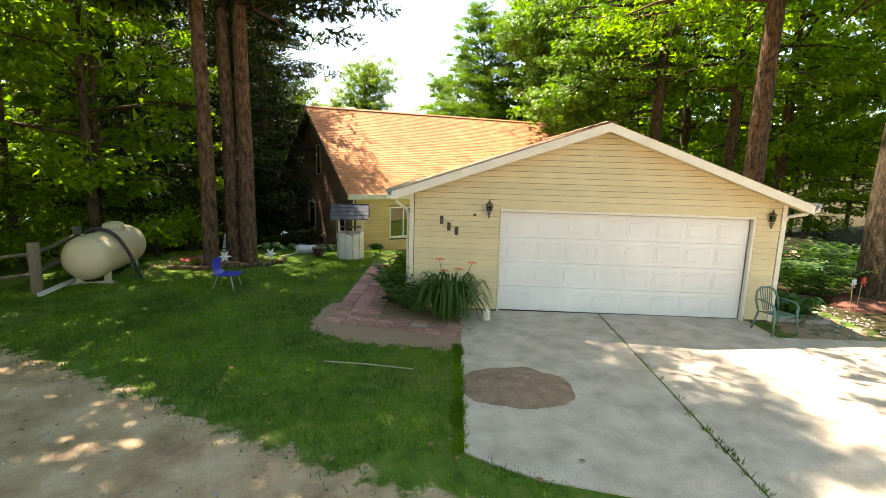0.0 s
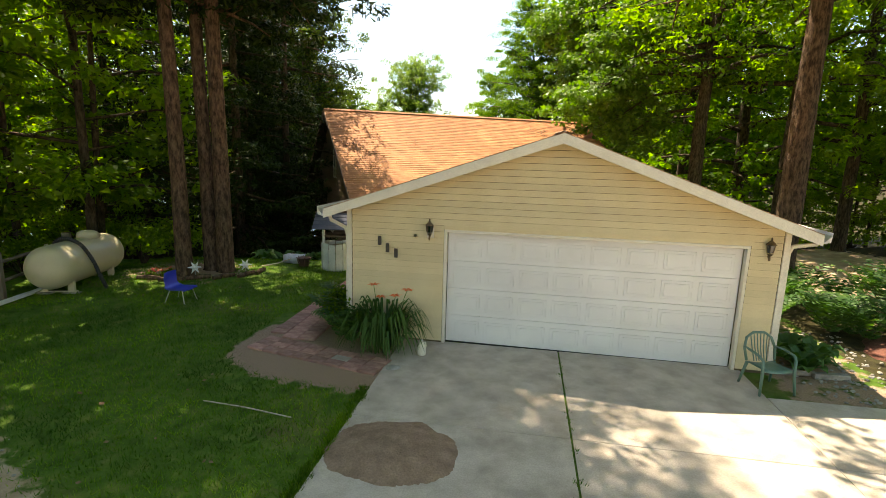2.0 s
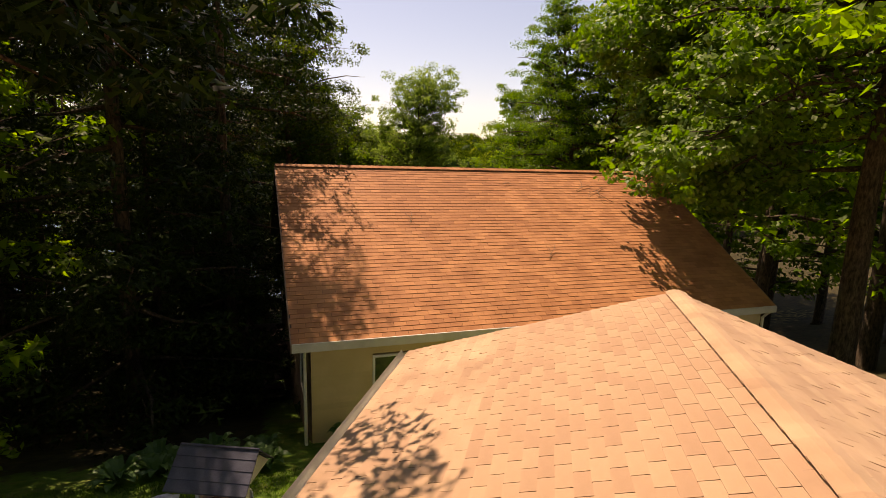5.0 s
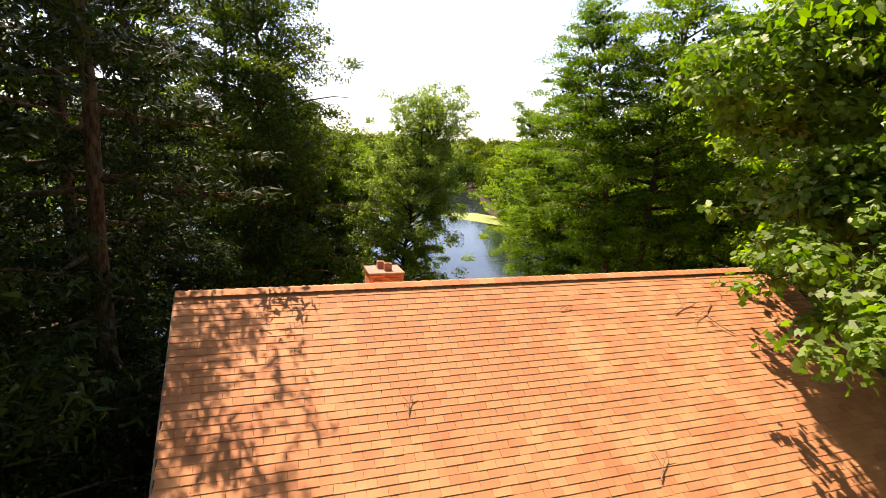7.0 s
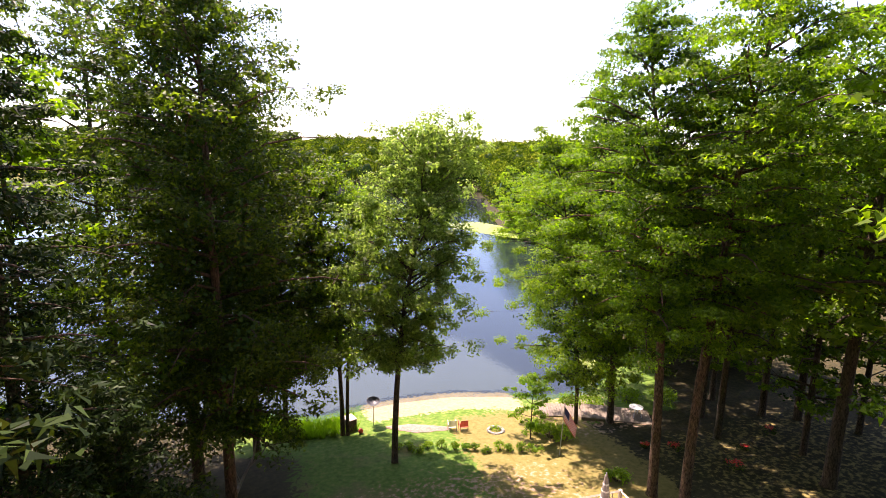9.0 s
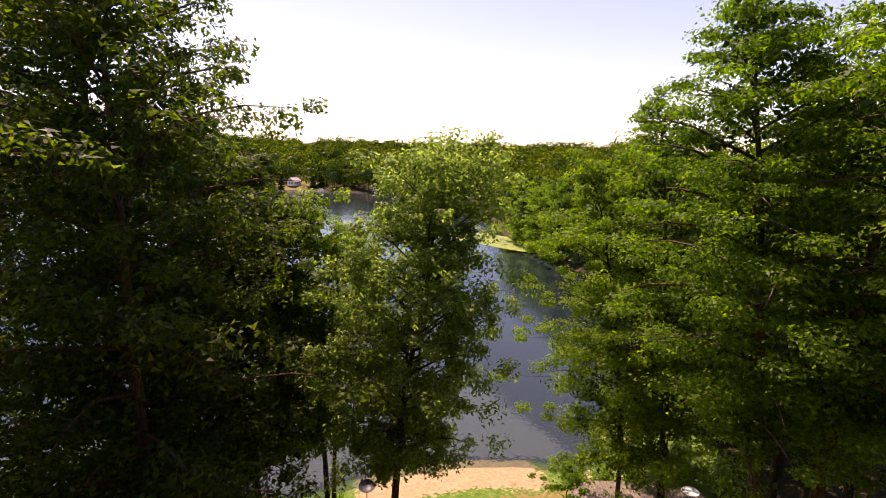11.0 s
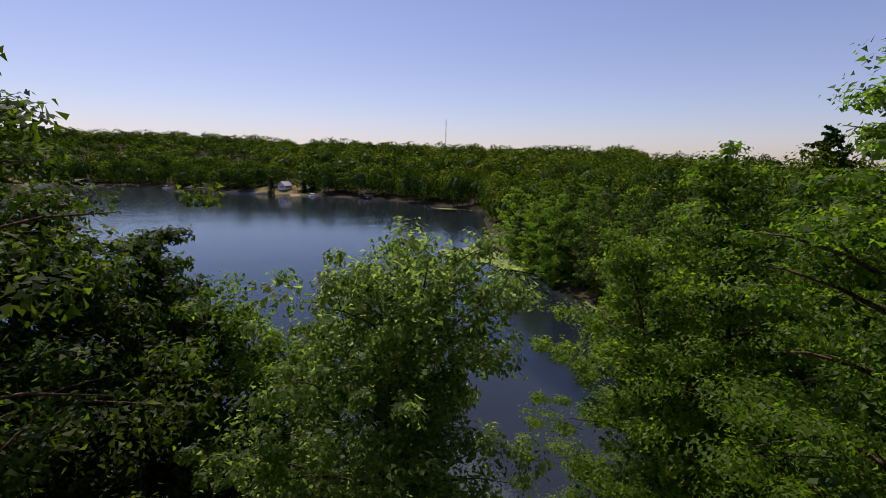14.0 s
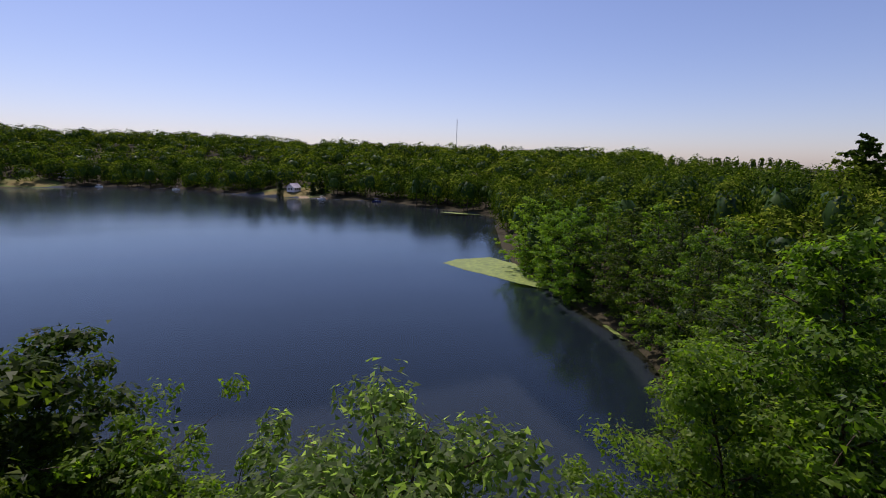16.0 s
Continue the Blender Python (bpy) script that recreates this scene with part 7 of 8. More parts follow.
p = gpt(8.9, -1.7)
m_ = Geo()
m_.blob((p.x, p.y, gz(p.x, p.y)), (1.0, 0.8, 0.12), 4, 16, 0.4)
tagged(m_.ob("mulch", M["mulch"], smooth=True), "low heap of red-brown mulch in the bed", "mulch", kind="stuff")
box_ = thing("mailbox", on_ground(19.2, 7.6, 0, 30), "red newspaper box on a dark post by the lane", "mailbox")
Geo().tube([(0, 0, 0), (0, 0, 1.0)], 0.03, 6).ob("post", M["dark_wood"], box_)
Geo().box(-0.2, -0.09, 1.0, 0.2, 0.09, 1.16, 0.03).ob("box", M["red"], box_)
# understorey along the wood's edge
for k, (x, y, q, h) in enumerate(((-0.75, 17.3, 0.75, 1.4), (0.15, 18.6, 0.9, 1.5), (-0.6, 19.4, 1.0, 1.7), (-3.6, 17.2, 0.9, 1.2), (-4.6, 15.8, 1.1, 1.3), (-5.6, 17.6, 1.4, 2.0), (-3.4, 20.4, 1.2, 2.2), (-7.2, 16.0, 1.3, 1.8), (-4.2, 13.2, 0.7, 0.7), (-8.6, 19.4, 1.6, 2.6), (-5.6, 21.4, 1.5, 2.6), (-1.9, 21.6, 1.2, 2.0), (-10.5, 17.0, 1.5, 2.4))):
    leafy_bush("bush", x, y, q, h, 900, 0.13, "leaf_bright", "leafy bush at the edge of the woods", 220 + k, group="bushes at the wood's edge")
for k, (x, y) in enumerate(((26.0, 17.0), (30.0, 19.2), (29.5, 10.2), (18.4, 14.6), (28.4, 16.4), (27.4, 13.8))):
    leafy_bush("bush", x, y, 1.1, 1.2, 600, 0.15, "leaf_bright", "low green bush among the trees", 240 + k, group="bushes at the wood's edge")
# twigs fallen on the roof
def roof_twig(x, y, s, turn):
    z = EAVE_Z + (y - 19.86) * math.tan(PITCH) + 0.05
    base = thing("twig", Matrix.Translation((x, y, z)) @ Matrix.Rotation(PITCH, 4, "X") @ Matrix.Rotation(turn, 4, "Z"), "dry bare twig lying on the shingles", "twig", "twigs on the roof")
    g = Geo().tube([(-0.5 * s, 0, 0), (-0.1 * s, 0.06 * s, 0.02), (0.3 * s, 0.02, 0.03), (0.6 * s, 0.16 * s, 0.02)], [0.012, 0.010, 0.007, 0.003], 5)
    g.tube([(-0.1 * s, 0.06 * s, 0.02), (0.1 * s, 0.3 * s, 0.03), (0.2 * s, 0.5 * s, 0.02)], [0.008, 0.006, 0.003], 5)
    g.tube([(0.2 * s, 0.03, 0.03), (0.42 * s, -0.2 * s, 0.02)], [0.007, 0.003], 5)
    g.ob("branch", M["twig"], base)


for x, y, s, t in ((15.9, 24.75, 0.9, 0.4), (16.4, 24.3, 0.8, 2.2), (13.2, 22.0, 0.6, 0.8), (9.2, 23.4, 0.4, 1.2), (12.9, 24.9, 0.3, 0.2), (16.2, 24.6, 1.0, 3.6)):
    roof_twig(x, y, s, t)


# fittings on the house's front wall, railing at its corner
meter = thing("gas_meter", Matrix.Translation((17.05, 20.02, -0.1)), "grey gas meter with pipes on the house wall", "meter")
Geo().box(-0.14, -0.12, 0.0, 0.14, 0.06, 0.30, 0.03).ob("case", M["old_wood"], meter)
Geo().lathe([(0.02, 0.0), (0.10, 0.01), (0.10, 0.05), (0.03, 0.06)], 14, Matrix.Translation((0.0, -0.12, 0.2)) @ Matrix.Rotation(radians(90), 4, "X")).ob("dial", M["steel"], meter)
Geo().tube([(-0.09, 0.0, 0.28), (-0.09, 0.0, 0.50), (-0.22, 0.02, 0.54), (-0.24, 0.02, -0.95)], 0.02, 8).ob("pipe", M["old_wood"], meter)
Geo().tube([(0.09, 0.0, 0.28), (0.09, 0.0, 0.62), (0.09, 0.1, 0.64)], 0.02, 8).ob("pipe", M["old_wood"], meter)
porch_lamp = thing("wall_lamp", Matrix.Translation((18.66, 20.08, 0.72)), "small bronze lamp beside the house door", "lamp")
Geo().box(-0.05, -0.02, -0.08, 0.05, 0.02, 0.08, 0.01).ob("plate", M["bronze"], porch_lamp)
Geo().lathe([(0.02, -0.12), (0.06, -0.08), (0.065, 0.06), (0.03, 0.11), (0.01, 0.13)], 10, Matrix.Translation((0, -0.10, 0))).ob("lantern", M["bronze"], porch_lamp)
Geo().tube([(0, 0, 0.04), (0, -0.06, 0.10), (0, -0.10, 0.12)], 0.012, 6).ob("arm", M["bronze"], porch_lamp)
railing = thing("railing", Matrix.Identity(4), "black metal railing beside the house corner", "railing")
ra, rb = Vector((20.2, 20.5, 0)), Vector((23.4, 22.0, 0))
for k in range(23):
    q = ra.lerp(rb, k / 22)
    z = gz(q.x, q.y)
    w = 0.03 if k % 11 == 0 else 0.011
    Geo().box(q.x - w, q.y - w, z - 0.05, q.x + w, q.y + w, z + (1.05 if k % 11 == 0 else 0.95)).ob("post" if k % 11 == 0 else "baluster", M["black"], railing)
for h in (0.12, 0.95):
    Geo().tube([(ra.x, ra.y, gz(ra.x, ra.y) + h), (rb.x, rb.y, gz(rb.x, rb.y) + h)], 0.02, 6).ob("rail", M["black"], railing)


# ---- lake side ----
def deck():
    base = thing("deck", Matrix.Identity(4), "raised wooden deck with a pale railing", "deck")
    z = -2.4
    for k in range(20):
        y = 31.4 + k * 0.305
        Geo().box(16.6 + max(0, (y - 36.2) * 0.75), y, z - 0.04, 20.7, y + 0.295, z, 0.006).ob("deck_board", M["deck_wood"], base)
    rail = [(16.6, 31.6), (16.7, 36.2), (17.9, 37.5), (20.6, 37.45), (20.7, 34.0)]
    for i, (x, y) in enumerate(rail):
        Geo().box(x - 0.06, y - 0.06, gz(x, y) - 0.1, x + 0.06, y + 0.06, z + 1.0, 0.01).ob("post", M["deck_wood"], base)
    for (ax, ay), (bx, by) in zip(rail, rail[1:]):
        for h in (0.95, 0.12):
            Geo().tube([(ax, ay, z + h), (bx, by, z + h)], 0.045, 4).ob("rail", M["deck_wood"], base)
        n = int(math.hypot(bx - ax, by - ay) / 0.32)
        for k in range(1, n):
            x, y = ax + (bx - ax) * k / n, ay + (by - ay) * k / n
            Geo().box(x - 0.018, y - 0.018, z + 0.12, x + 0.018, y + 0.018, z + 0.95).ob("baluster", M["deck_wood"], base)
    um = thing("patio_umbrella", Matrix.Translation((19.3, 36.6, z)), "closed tan patio umbrella on the deck", "umbrella")
    Geo().tube([(0, 0, 0), (0, 0, 2.5)], 0.022, 8).ob("pole", M["steel"], um)
    Geo().lathe([(0.05, 0.85), (0.16, 0.95), (0.19, 1.15), (0.17, 1.5), (0.12, 1.95), (0.06, 2.35), (0.015, 2.48)], 9).ob("folded_canopy", M["umbrella"], um)
    for h in (1.05, 1.3, 1.55, 1.8, 2.05):
        q = float(np.interp(h, [0.95, 1.15, 1.5, 1.95, 2.35], [0.16, 0.19, 0.17, 0.12, 0.06])) + 0.004
        Geo().lathe([(q - 0.003, h), (q, h + 0.03), (q - 0.008, h + 0.06)], 9).ob("stripe", M["trim"], um)
    Geo().lathe([(0.25, 0), (0.24, 0.05), (0.05, 0.09)], 14).ob("foot", M["black"], um)
    t = thing("deck_table", Matrix.Translation((19.0, 36.4, z)), "pale round patio table under the umbrella", "table")
    Geo().lathe([(0.55, 0.70), (0.56, 0.72), (0.55, 0.735)], 24).ob("tabletop", M["white"], t)
    for k in range(4):
        a = math.pi * k / 2 + 0.4
        Geo().tube([(0.35 * math.cos(a), 0.35 * math.sin(a), 0.7), (0.45 * math.cos(a), 0.45 * math.sin(a), 0.0)], 0.018, 6).ob("leg", M["white"], t)


deck()


def flag():
    x, y = 24.9, 48.8
    base = thing("flag", on_ground(x, y), "striped flag hanging from a leaning metal pole", "flag")
    top = Vector((0.35, 0.25, 3.25))
    Geo().tube([(0, 0, -0.1), tuple(top)], 0.028, 8).ob("pole", M["steel"], base)
    Geo().lathe([(0.02, 0), (0.045, 0.03), (0.02, 0.08)], 10, Matrix.Translation(top)).ob("finial", M["bronze"], base)
    d = Vector((0.50, -0.30, -0.80)).normalized()
    up = (top - Vector((0, 0, 0))).normalized()

    def at(s, t):
        wave = 0.07 * math.sin(s * 6.0 + t * 1.5)
        return top - up * (0.12 + 0.85 * t) + d * (1.35 * s) + Vector((0.3, 0.8, 0.2)) * wave - Vector((0, 0, 0.15 * s * s))

    for k in range(13):
        s0 = 0.42 if k < 7 else 0.0
        g = Geo()
        n = 10
        for i in range(n + 1):
            s = s0 + (1 - s0) * i / n
            g.v += [tuple(at(s, k / 13)), tuple(at(s, (k + 1) / 13))]
        g.f += [(2 * i, 2 * i + 2, 2 * i + 3, 2 * i + 1) for i in range(n)]
        g.ob("stripe", M["flag_red"] if k % 2 == 0 else M["flag_white"], base)
    g = Geo()
    for i in range(6):
        for t in (0, 0.25, 0.538):
            g.v.append(tuple(at(0.42 * i / 5, t)))
    g.f += [(3 * i + j, 3 * i + 3 + j, 3 * i + 4 + j, 3 * i + 1 + j) for i in range(5) for j in range(2)]
    g.ob("canton", M["flag_blue"], base, "navy field of the flag")


flag()


def beach_chair(x, y, turn, mat, label):
    base = thing("beach_chair", on_ground(x, y, 0, turn), label, "chair", "chairs on the beach")
    for s in (-1, 1):
        Geo().tube([(s * 0.28, -0.28, 0.0), (s * 0.28, -0.26, 0.58), (s * 0.28, 0.26, 0.60), (s * 0.28, 0.30, 0.0)], 0.022, 6).ob("side_frame", mat, base)
    for k in range(6):
        Geo().box(-0.27, -0.24 + k * 0.085, 0.36 - k * 0.012, 0.27, -0.17 + k * 0.085, 0.375 - k * 0.012, 0.003).ob("seat_slat", mat, base)
    for k in range(6):
        z = 0.38 + k * 0.085
        Geo().box(-0.27, 0.25 + k * 0.025, z, 0.27, 0.265 + k * 0.025, z + 0.07, 0.003).ob("back_slat", mat, base)


beach_chair(19.55, 54.2, 170, M["trim"], "pale metal lawn chair facing the water")
beach_chair(20.3, 54.0, 175, M["red"], "red metal lawn chair facing the water")
ring = thing("fire_ring", on_ground(22.4, 53.1), "round stone planter with grass in it", "planter")
for k in range(16):
    a = 2 * math.pi * k / 16
    Geo().blob((0.5 * math.cos(a), 0.5 * math.sin(a), 0.07), (0.15, 0.12, 0.11), k, 8).ob("stone", M["grey_stone"], ring)
v_, f_ = leaf_cloud(np.random.default_rng(9), np.array([(0, 0, 0.25), (0.2, 0.1, 0.3), (-0.2, 0, 0.25)]), np.full((3, 3), 0.3), 60, 0.14, aspect=0.25)
o = new("plant", array_mesh("plant", v_, f_, M["leaf_bright"]))
o.parent = ring
o["kind"] = "stuff"
dish = thing("dish_antenna", on_ground(14.45, 56.9), "dark round dish on a thin metal post", "dish")
Geo().tube([(0, 0, -0.1), (0, 0, 1.7)], 0.03, 8).ob("post", M["steel"], dish)
Geo().lathe([(0.05, -0.16), (0.25, -0.12), (0.42, -0.03), (0.50, 0.06), (0.48, 0.06), (0.40, -0.005), (0.24, -0.09), (0.03, -0.13)], 20, Matrix.Translation((0, 0, 1.85)) @ Matrix.Rotation(radians(14), 4, "X")).ob("bowl", M["black"], dish)
crate = thing("dock_box", on_ground(12.75, 57.0, 0, 20), "dark storage box with a small boat seat on it", "box")
Geo().box(-0.35, -0.45, 0, 0.35, 0.45, 0.85, 0.02).ob("body", M["dark_wood"], crate)
Geo().box(-0.38, -0.48, 0.85, 0.38, 0.48, 0.91, 0.015).ob("lid", M["grey_stone"], crate)
buoy = Geo().lathe([(0.02, 0), (0.16, 0.08), (0.18, 0.2), (0.1, 0.34), (0.02, 0.38)], 14).ob("buoy", M["red"], smooth=True)
buoy.matrix_basis = on_ground(13.4, 55.9)
tagged(buoy, "small red buoy in the grass", "buoy")


def platform(x, y, sx, sy, turn, label):
    base = thing("platform", on_ground(x, y, 0.0, turn), label, "dock", "platforms at the shore")
    n = int(sx / 0.2)
    for k in range(n):
        Geo().box(-sx / 2 + k * 0.2, -sy / 2, 0.14, -sx / 2 + k * 0.2 + 0.19, sy / 2, 0.18, 0.004).ob("plank", M["old_wood"], base)
    for yy in (-sy / 2, sy / 2 - 0.05):
        Geo().box(-sx / 2, yy, -0.35, sx / 2, yy + 0.05, 0.135, 0.006).ob("skirt_board", M["old_wood"], base)


platform(28.6, 55.2, 3.2, 2.0, -20, "weathered grey plank platform by the water")
platform(32.0, 53.0, 5.0, 2.2, -28, "long weathered plank platform on the bank")
table = thing("garden_table", on_ground(33.2, 52.2, 0.18), "white round garden table on the platform", "table")
Geo().lathe([(0.48, 0.70), (0.5, 0.715), (0.48, 0.73)], 24).ob("tabletop", M["white"], table)
for k in range(4):
    a = math.pi * k / 2 + 0.6
    Geo().tube([(0.3 * math.cos(a), 0.3 * math.sin(a), 0.7), (0.42 * math.cos(a), 0.42 * math.sin(a), 0.0)], 0.02, 6).ob("leg", M["white"], table)
for k in range(13):
    x = 15.3 + k * 0.68
    leafy_bush("shrub", x + r.uniform(-0.15, 0.15), 52.7 - (x - 15.2) * 0.39 + r.uniform(-0.2, 0.2), r.uniform(0.3, 0.5), r.uniform(0.4, 0.75), 220, 0.12, "leaf_maple" if k % 3 else "leaf_bright", "low green shrub along the beach edge", 260 + k, group="shrubs along the beach edge")
for k, (x, y, q, h) in enumerate(((25.6, 51.2, 0.9, 1.3), (26.3, 50.7, 0.8, 1.0), (25.0, 52.2, 0.8, 1.1), (26.5, 45.1, 0.7, 0.9), (31.8, 55.6, 0.9, 0.8), (30.2, 56.6, 0.8, 0.7), (34.6, 55.0, 1.2, 1.4), (36.5, 53.5, 1.4, 1.6))):
    leafy_bush("bush", x, y, q, h, 600, 0.15, "leaf_bright", "bright green bush by the beach", 280 + k, group="bushes by the beach")
reeds = [(r.uniform(5.5, 13.2), 0, r.uniform(0.8, 1.3)) for _ in range(420)]
reeds = [(x, float(np.interp(x, [5, 10.5, 14], [61.4, 59.2, 60.0])) - r.uniform(0.3, 3.2), s) for x, _, s in reeds]
tufts("reeds", reeds, 26, 0.55, "tall bright grass along the lake bank", 290, "leaf_bright", 0.02)
for k, (x, y, s) in enumerate(((34.0, 44.3, 0.7), (32.3, 47.3, 0.55), (39.7, 46.9, 0.5), (36.2, 45.6, 0.35), (30.6, 47.9, 0.4))):
    b = leafy_bush("flower", x, y, s, 0.4, 160, 0.10, "leaf_dark", "patch of red flowers in deep shade", 300 + k, "flower", "red flowers in the shade")
    v_, f_ = leaf_cloud(np.random.default_rng(310 + k), np.array([(0.3 * s, 0, 0.38), (-0.3 * s, 0.1, 0.36), (0, -0.2 * s, 0.4)]), np.full((3, 3), 0.45 * s) * np.array([1, 1, 0.25]), 26, 0.13)
    o = new("blossom", array_mesh("blossom", v_, f_, M["petal_red"]))
    o.parent = b
drift = thing("driftwood", on_ground(6.4, 51.7, 0, 70), "grey bare fallen branch on the shaded lawn", "log")
g = Geo().tube([(-2.0, 0, 0.1), (-0.6, 0.1, 0.4), (0.8, 0.0, 1.0), (1.9, 0.2, 1.9)], [0.12, 0.10, 0.07, 0.02], 7)
g.tube([(0.2, 0.05, 0.7), (0.7, -0.5, 1.2), (1.0, -0.9, 1.9)], [0.06, 0.04, 0.012], 6)
g.tube([(-0.8, 0.1, 0.35), (-0.4, 0.6, 0.9), (-0.2, 0.8, 1.4)], [0.06, 0.035, 0.01], 6)
g.ob("branch", M["old_wood"], drift)
g = Geo()
for j in range(9):
    for i in range(25):
        a, b = i / 24, j / 8 * 2 - 1
        x = 15.2 + 4.3 * a
        y = 56.1 - 1.75 * a + b * 0.75 * (math.sin(math.pi * (0.06 + 0.88 * a)) + 0.2 * noise.noise(Vector((a * 6, b, 0))))
        g.v.append((x, y, gz(x, y) + 0.02 + 0.09 * (1 - b * b)))
g.f += [(j * 25 + i, j * 25 + i + 1, (j + 1) * 25 + i + 1, (j + 1) * 25 + i) for j in range(8) for i in range(24)]
tagged(g.ob("drift_line", M["sand_chip"], smooth=True), "brown strip of drift and wood chips on the sand", "debris", kind="stuff")


# ---- lily pads, far shore ----
def pads(poly, n, size, seed, label):
    rng = np.random.default_rng(seed)
    px, py = np.array([p[0] for p in poly]), np.array([p[1] for p in poly])
    out = []
    while len(out) < n:
        x, y = rng.uniform(px.min(), px.max(), 400), rng.uniform(py.min(), py.max(), 400)
        ins = np.zeros(400, bool)
        for k in range(len(poly)):
            ax, ay, bx, by = px[k - 1], py[k - 1], px[k], py[k]
            ins ^= ((ay > y) != (by > y)) & (x < (bx - ax) * (y - ay) / (by - ay + 1e-9) + ax)
        out += [(a, b) for a, b in zip(x[ins], y[ins])]
    out = np.array(out[:n])
    s = size * rng.uniform(0.6, 1.4, n)
    a0 = rng.uniform(0, 6.28, n)
    z = LAKE_Z + 0.015 + rng.uniform(0, 0.03, n)
    vs = [np.stack([out[:, 0] + np.cos(a0 + q) * s, out[:, 1] + np.sin(a0 + q) * s, z], 1) for q in np.arange(6) * 1.047]
    v = np.stack(vs, 1).reshape(-1, 3)
    o = new("lily_pads", array_mesh("lily_pads", v, np.arange(n * 6).reshape(-1, 6), M["lily_pad"]))
    tagged(o, label, "lily pads", kind="stuff")


pads([(51.5, 166), (56, 170), (66, 171), (70, 160), (68, 146), (67.5, 137), (65.5, 135.5), (62, 141), (58, 150), (54, 158)], 5200, 0.42, 1, "yellow-green lily pads floating off the point")
pads([(63.4, 112.5), (64.4, 108), (63.4, 103.5), (62.4, 106)], 230, 0.32, 2, "yellow-green lily pads along the shore")
pads([(97, 286), (103, 276), (92, 283), (86, 292)], 500, 0.7, 3, "thin line of lily pads at the far shore")
pads([(34, 59), (38, 63), (37, 66), (33, 61)], 420, 0.22, 4, "lily pads beside the wooded bank")


def far_house(x, y, w, d, h, turn, label):
    z = gz(x, y)
    base = thing("house", Matrix.Translation((x, y, z)) @ Matrix.Rotation(radians(turn), 4, "Z"), label, "house")
    g = Geo().box(-w / 2, -d / 2, -0.5, w / 2, d / 2, h)
    g.face_set([(-w / 2, -d / 2, h), (-w / 2, d / 2, h), (-w / 2, 0, h + d * 0.42), (w / 2, -d / 2, h), (w / 2, d / 2, h), (w / 2, 0, h + d * 0.42)], [(0, 2, 1), (3, 4, 5)])
    g.ob("wall", M["far_white"], base)
    for s in (-1, 1):
        vs = []
        for dz in (0.0, 0.25):
            vs += [(-w / 2 - 0.4, s * (d / 2 + 0.4), h - 0.32 + dz), (w / 2 + 0.4, s * (d / 2 + 0.4), h - 0.32 + dz), (w / 2 + 0.4, 0, h + d * 0.42 + 0.05 + dz), (-w / 2 - 0.4, 0, h + d * 0.42 + 0.05 + dz)]
        Geo().face_set(vs, [(0, 3, 2, 1), (4, 5, 6, 7), (0, 1, 5, 4), (0, 4, 7, 3), (1, 2, 6, 5)]).ob("roof", M["far_roof"], base)
    for k in range(3):
        Geo().box(-w / 2 + w * (0.18 + 0.28 * k), -d / 2 - 0.06, 1.0, -w / 2 + w * (0.30 + 0.28 * k), -d / 2 + 0.05, 2.4).ob("window", M["glass"], base)
    for k in range(2):
        Geo().box(-w / 2 - 0.06, -d * 0.28 + k * d * 0.36, 1.0, -w / 2 + 0.05, -d * 0.12 + k * d * 0.36, 2.4).ob("window", M["glass"], base)


far_house(12, 406, 7.4, 6.0, 2.6, 50, "small white house with a pale roof across the lake")
far_house(-168, 528, 10, 7, 3.2, 8, "low pale house among trees across the lake")


def spruce(x, y, h, seed):
    make_tree("spruce", x, y, h, h * 0.26, 0.04, 0.2, 1600, 0.9, "leaf_pine", "bark_grey", "cone", 40, (0, 0), seed, "dark spruce beside the far house", droop=0.2, flat=0.4, heart=0, group="spruces across the lake")


for k, (x, y, h) in enumerate(((3.5, 392, 12), (24.5, 395, 9), (30, 398, 12), (33, 402, 11))):
    spruce(x, y, h, 400 + k)


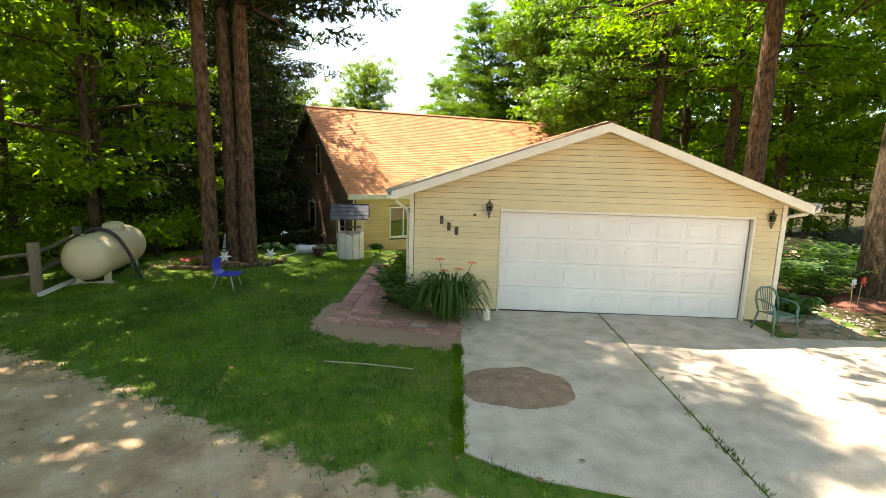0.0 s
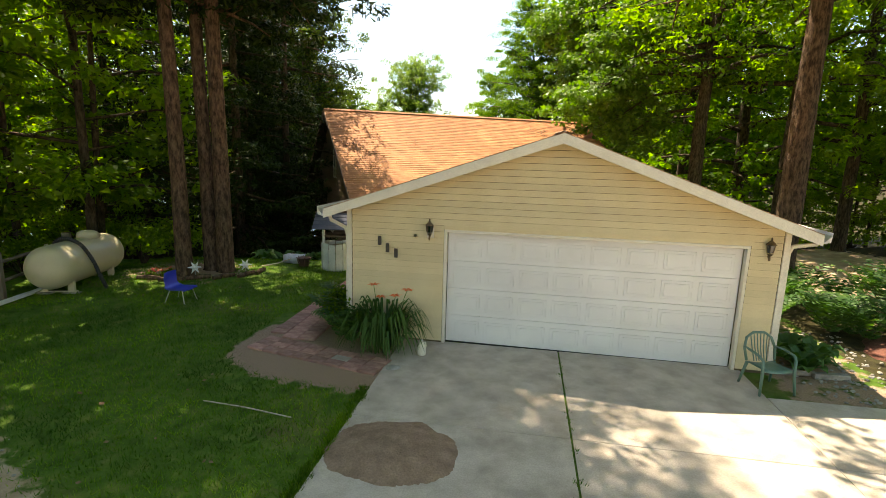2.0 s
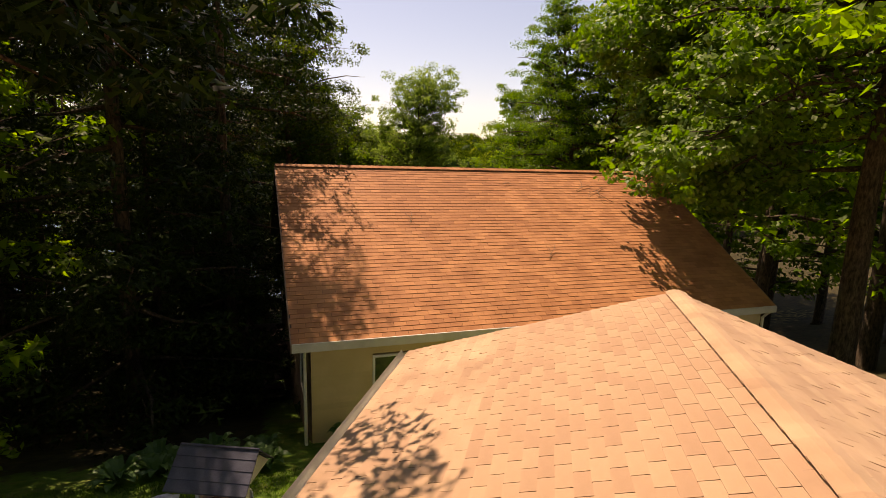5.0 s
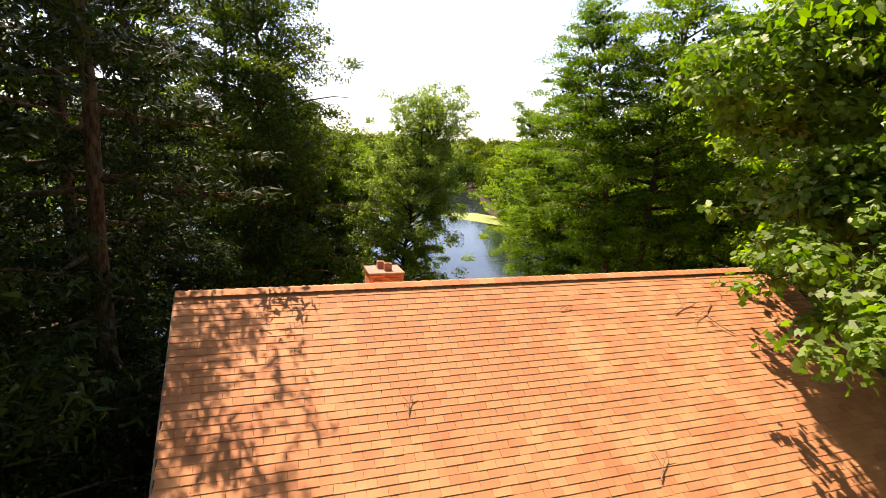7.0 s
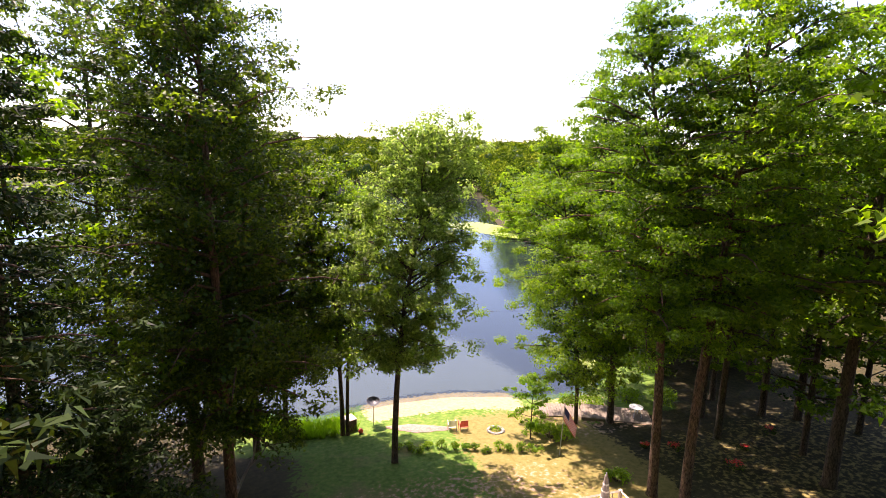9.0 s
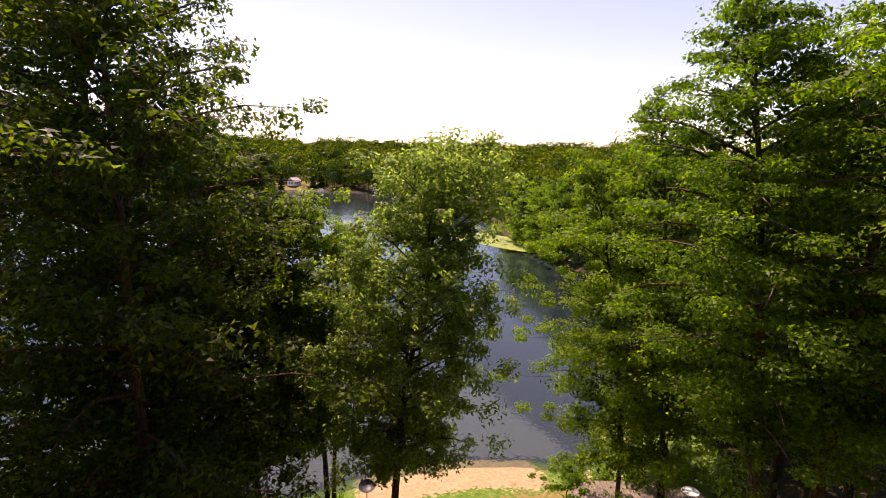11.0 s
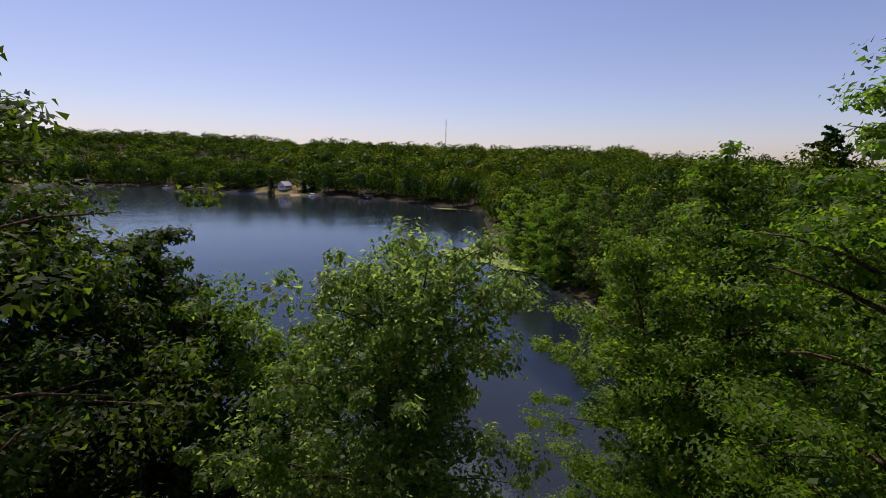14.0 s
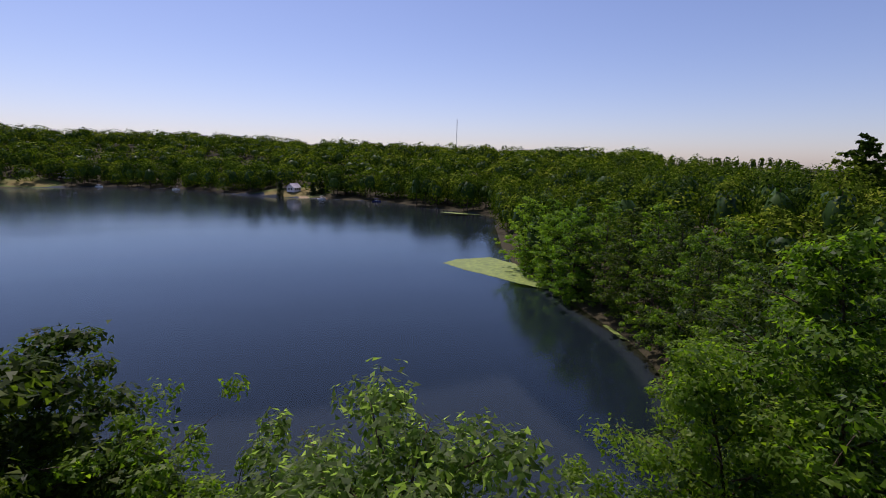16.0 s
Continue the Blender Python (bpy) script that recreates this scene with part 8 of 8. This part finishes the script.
def boat(x, y, turn, label, mat):
    base = thing("boat", Matrix.Translation((x, y, LAKE_Z)) @ Matrix.Rotation(radians(turn), 4, "Z"), label, "boat")
    g = Geo()
    for px, w, z in ((-2.6, 0.95, 0.75), (-1, 1.1, 0.7), (1.2, 1.0, 0.75), (2.6, 0.15, 0.95)):
        g.v += [(px, -w, z), (px, -w * 0.75, -0.15), (px, w * 0.75, -0.15), (px, w, z), (px, w * 0.7, z * 0.6), (px, -w * 0.7, z * 0.6)]
    for i in range(3):
        for k in range(6):
            g.f.append((i * 6 + k, i * 6 + (k + 1) % 6, (i + 1) * 6 + (k + 1) % 6, (i + 1) * 6 + k))
    g.f += [(0, 5, 4, 3, 2, 1), (18, 19, 20, 21, 22, 23)]
    g.ob("hull", mat, base)
    Geo().box(-0.6, -0.7, 0.5, 0.4, 0.7, 1.25, 0.1).ob("console", M["white"], base)
    for s in (-1, 1):
        Geo().tube([(-1.4, s * 0.8, 0.7), (-1.4, s * 0.8, 2.0)], 0.04, 5).ob("canopy_post", M["steel"], base)
        Geo().tube([(1.0, s * 0.8, 0.7), (1.0, s * 0.8, 2.0)], 0.04, 5).ob("canopy_post", M["steel"], base)
    Geo().box(-1.6, -0.95, 2.0, 1.2, 0.95, 2.1, 0.03).ob("canopy", mat, base)


boat(29.5, 378, 20, "small white boat at the far lawn", M["white"])
boat(-76, 474, 10, "white boat with a canopy at the far shore", M["white"])
boat(62, 357, -15, "small blue-canopied boat at the far shore", M["flag_blue"])
boat(-139, 508, 0, "white boat drawn up on the far beach", M["white"])
mast = thing("radio_mast", Matrix.Translation((330, 1050, gz(330, 1050) + 10)), "thin guyed radio mast on the far hill", "mast")
for k in range(3):
    a = 2 * math.pi * k / 3
    Geo().tube([(0.9 * math.cos(a), 0.9 * math.sin(a), -20), (0.5 * math.cos(a), 0.5 * math.sin(a), 78)], 0.22, 4).ob("mast_leg", M["steel"], mast)
for k in range(12):
    Geo().box(-0.8, -0.8, k * 6.5 - 0.1, 0.8, 0.8, k * 6.5 + 0.1).ob("bracing", M["steel"], mast)

walkway()
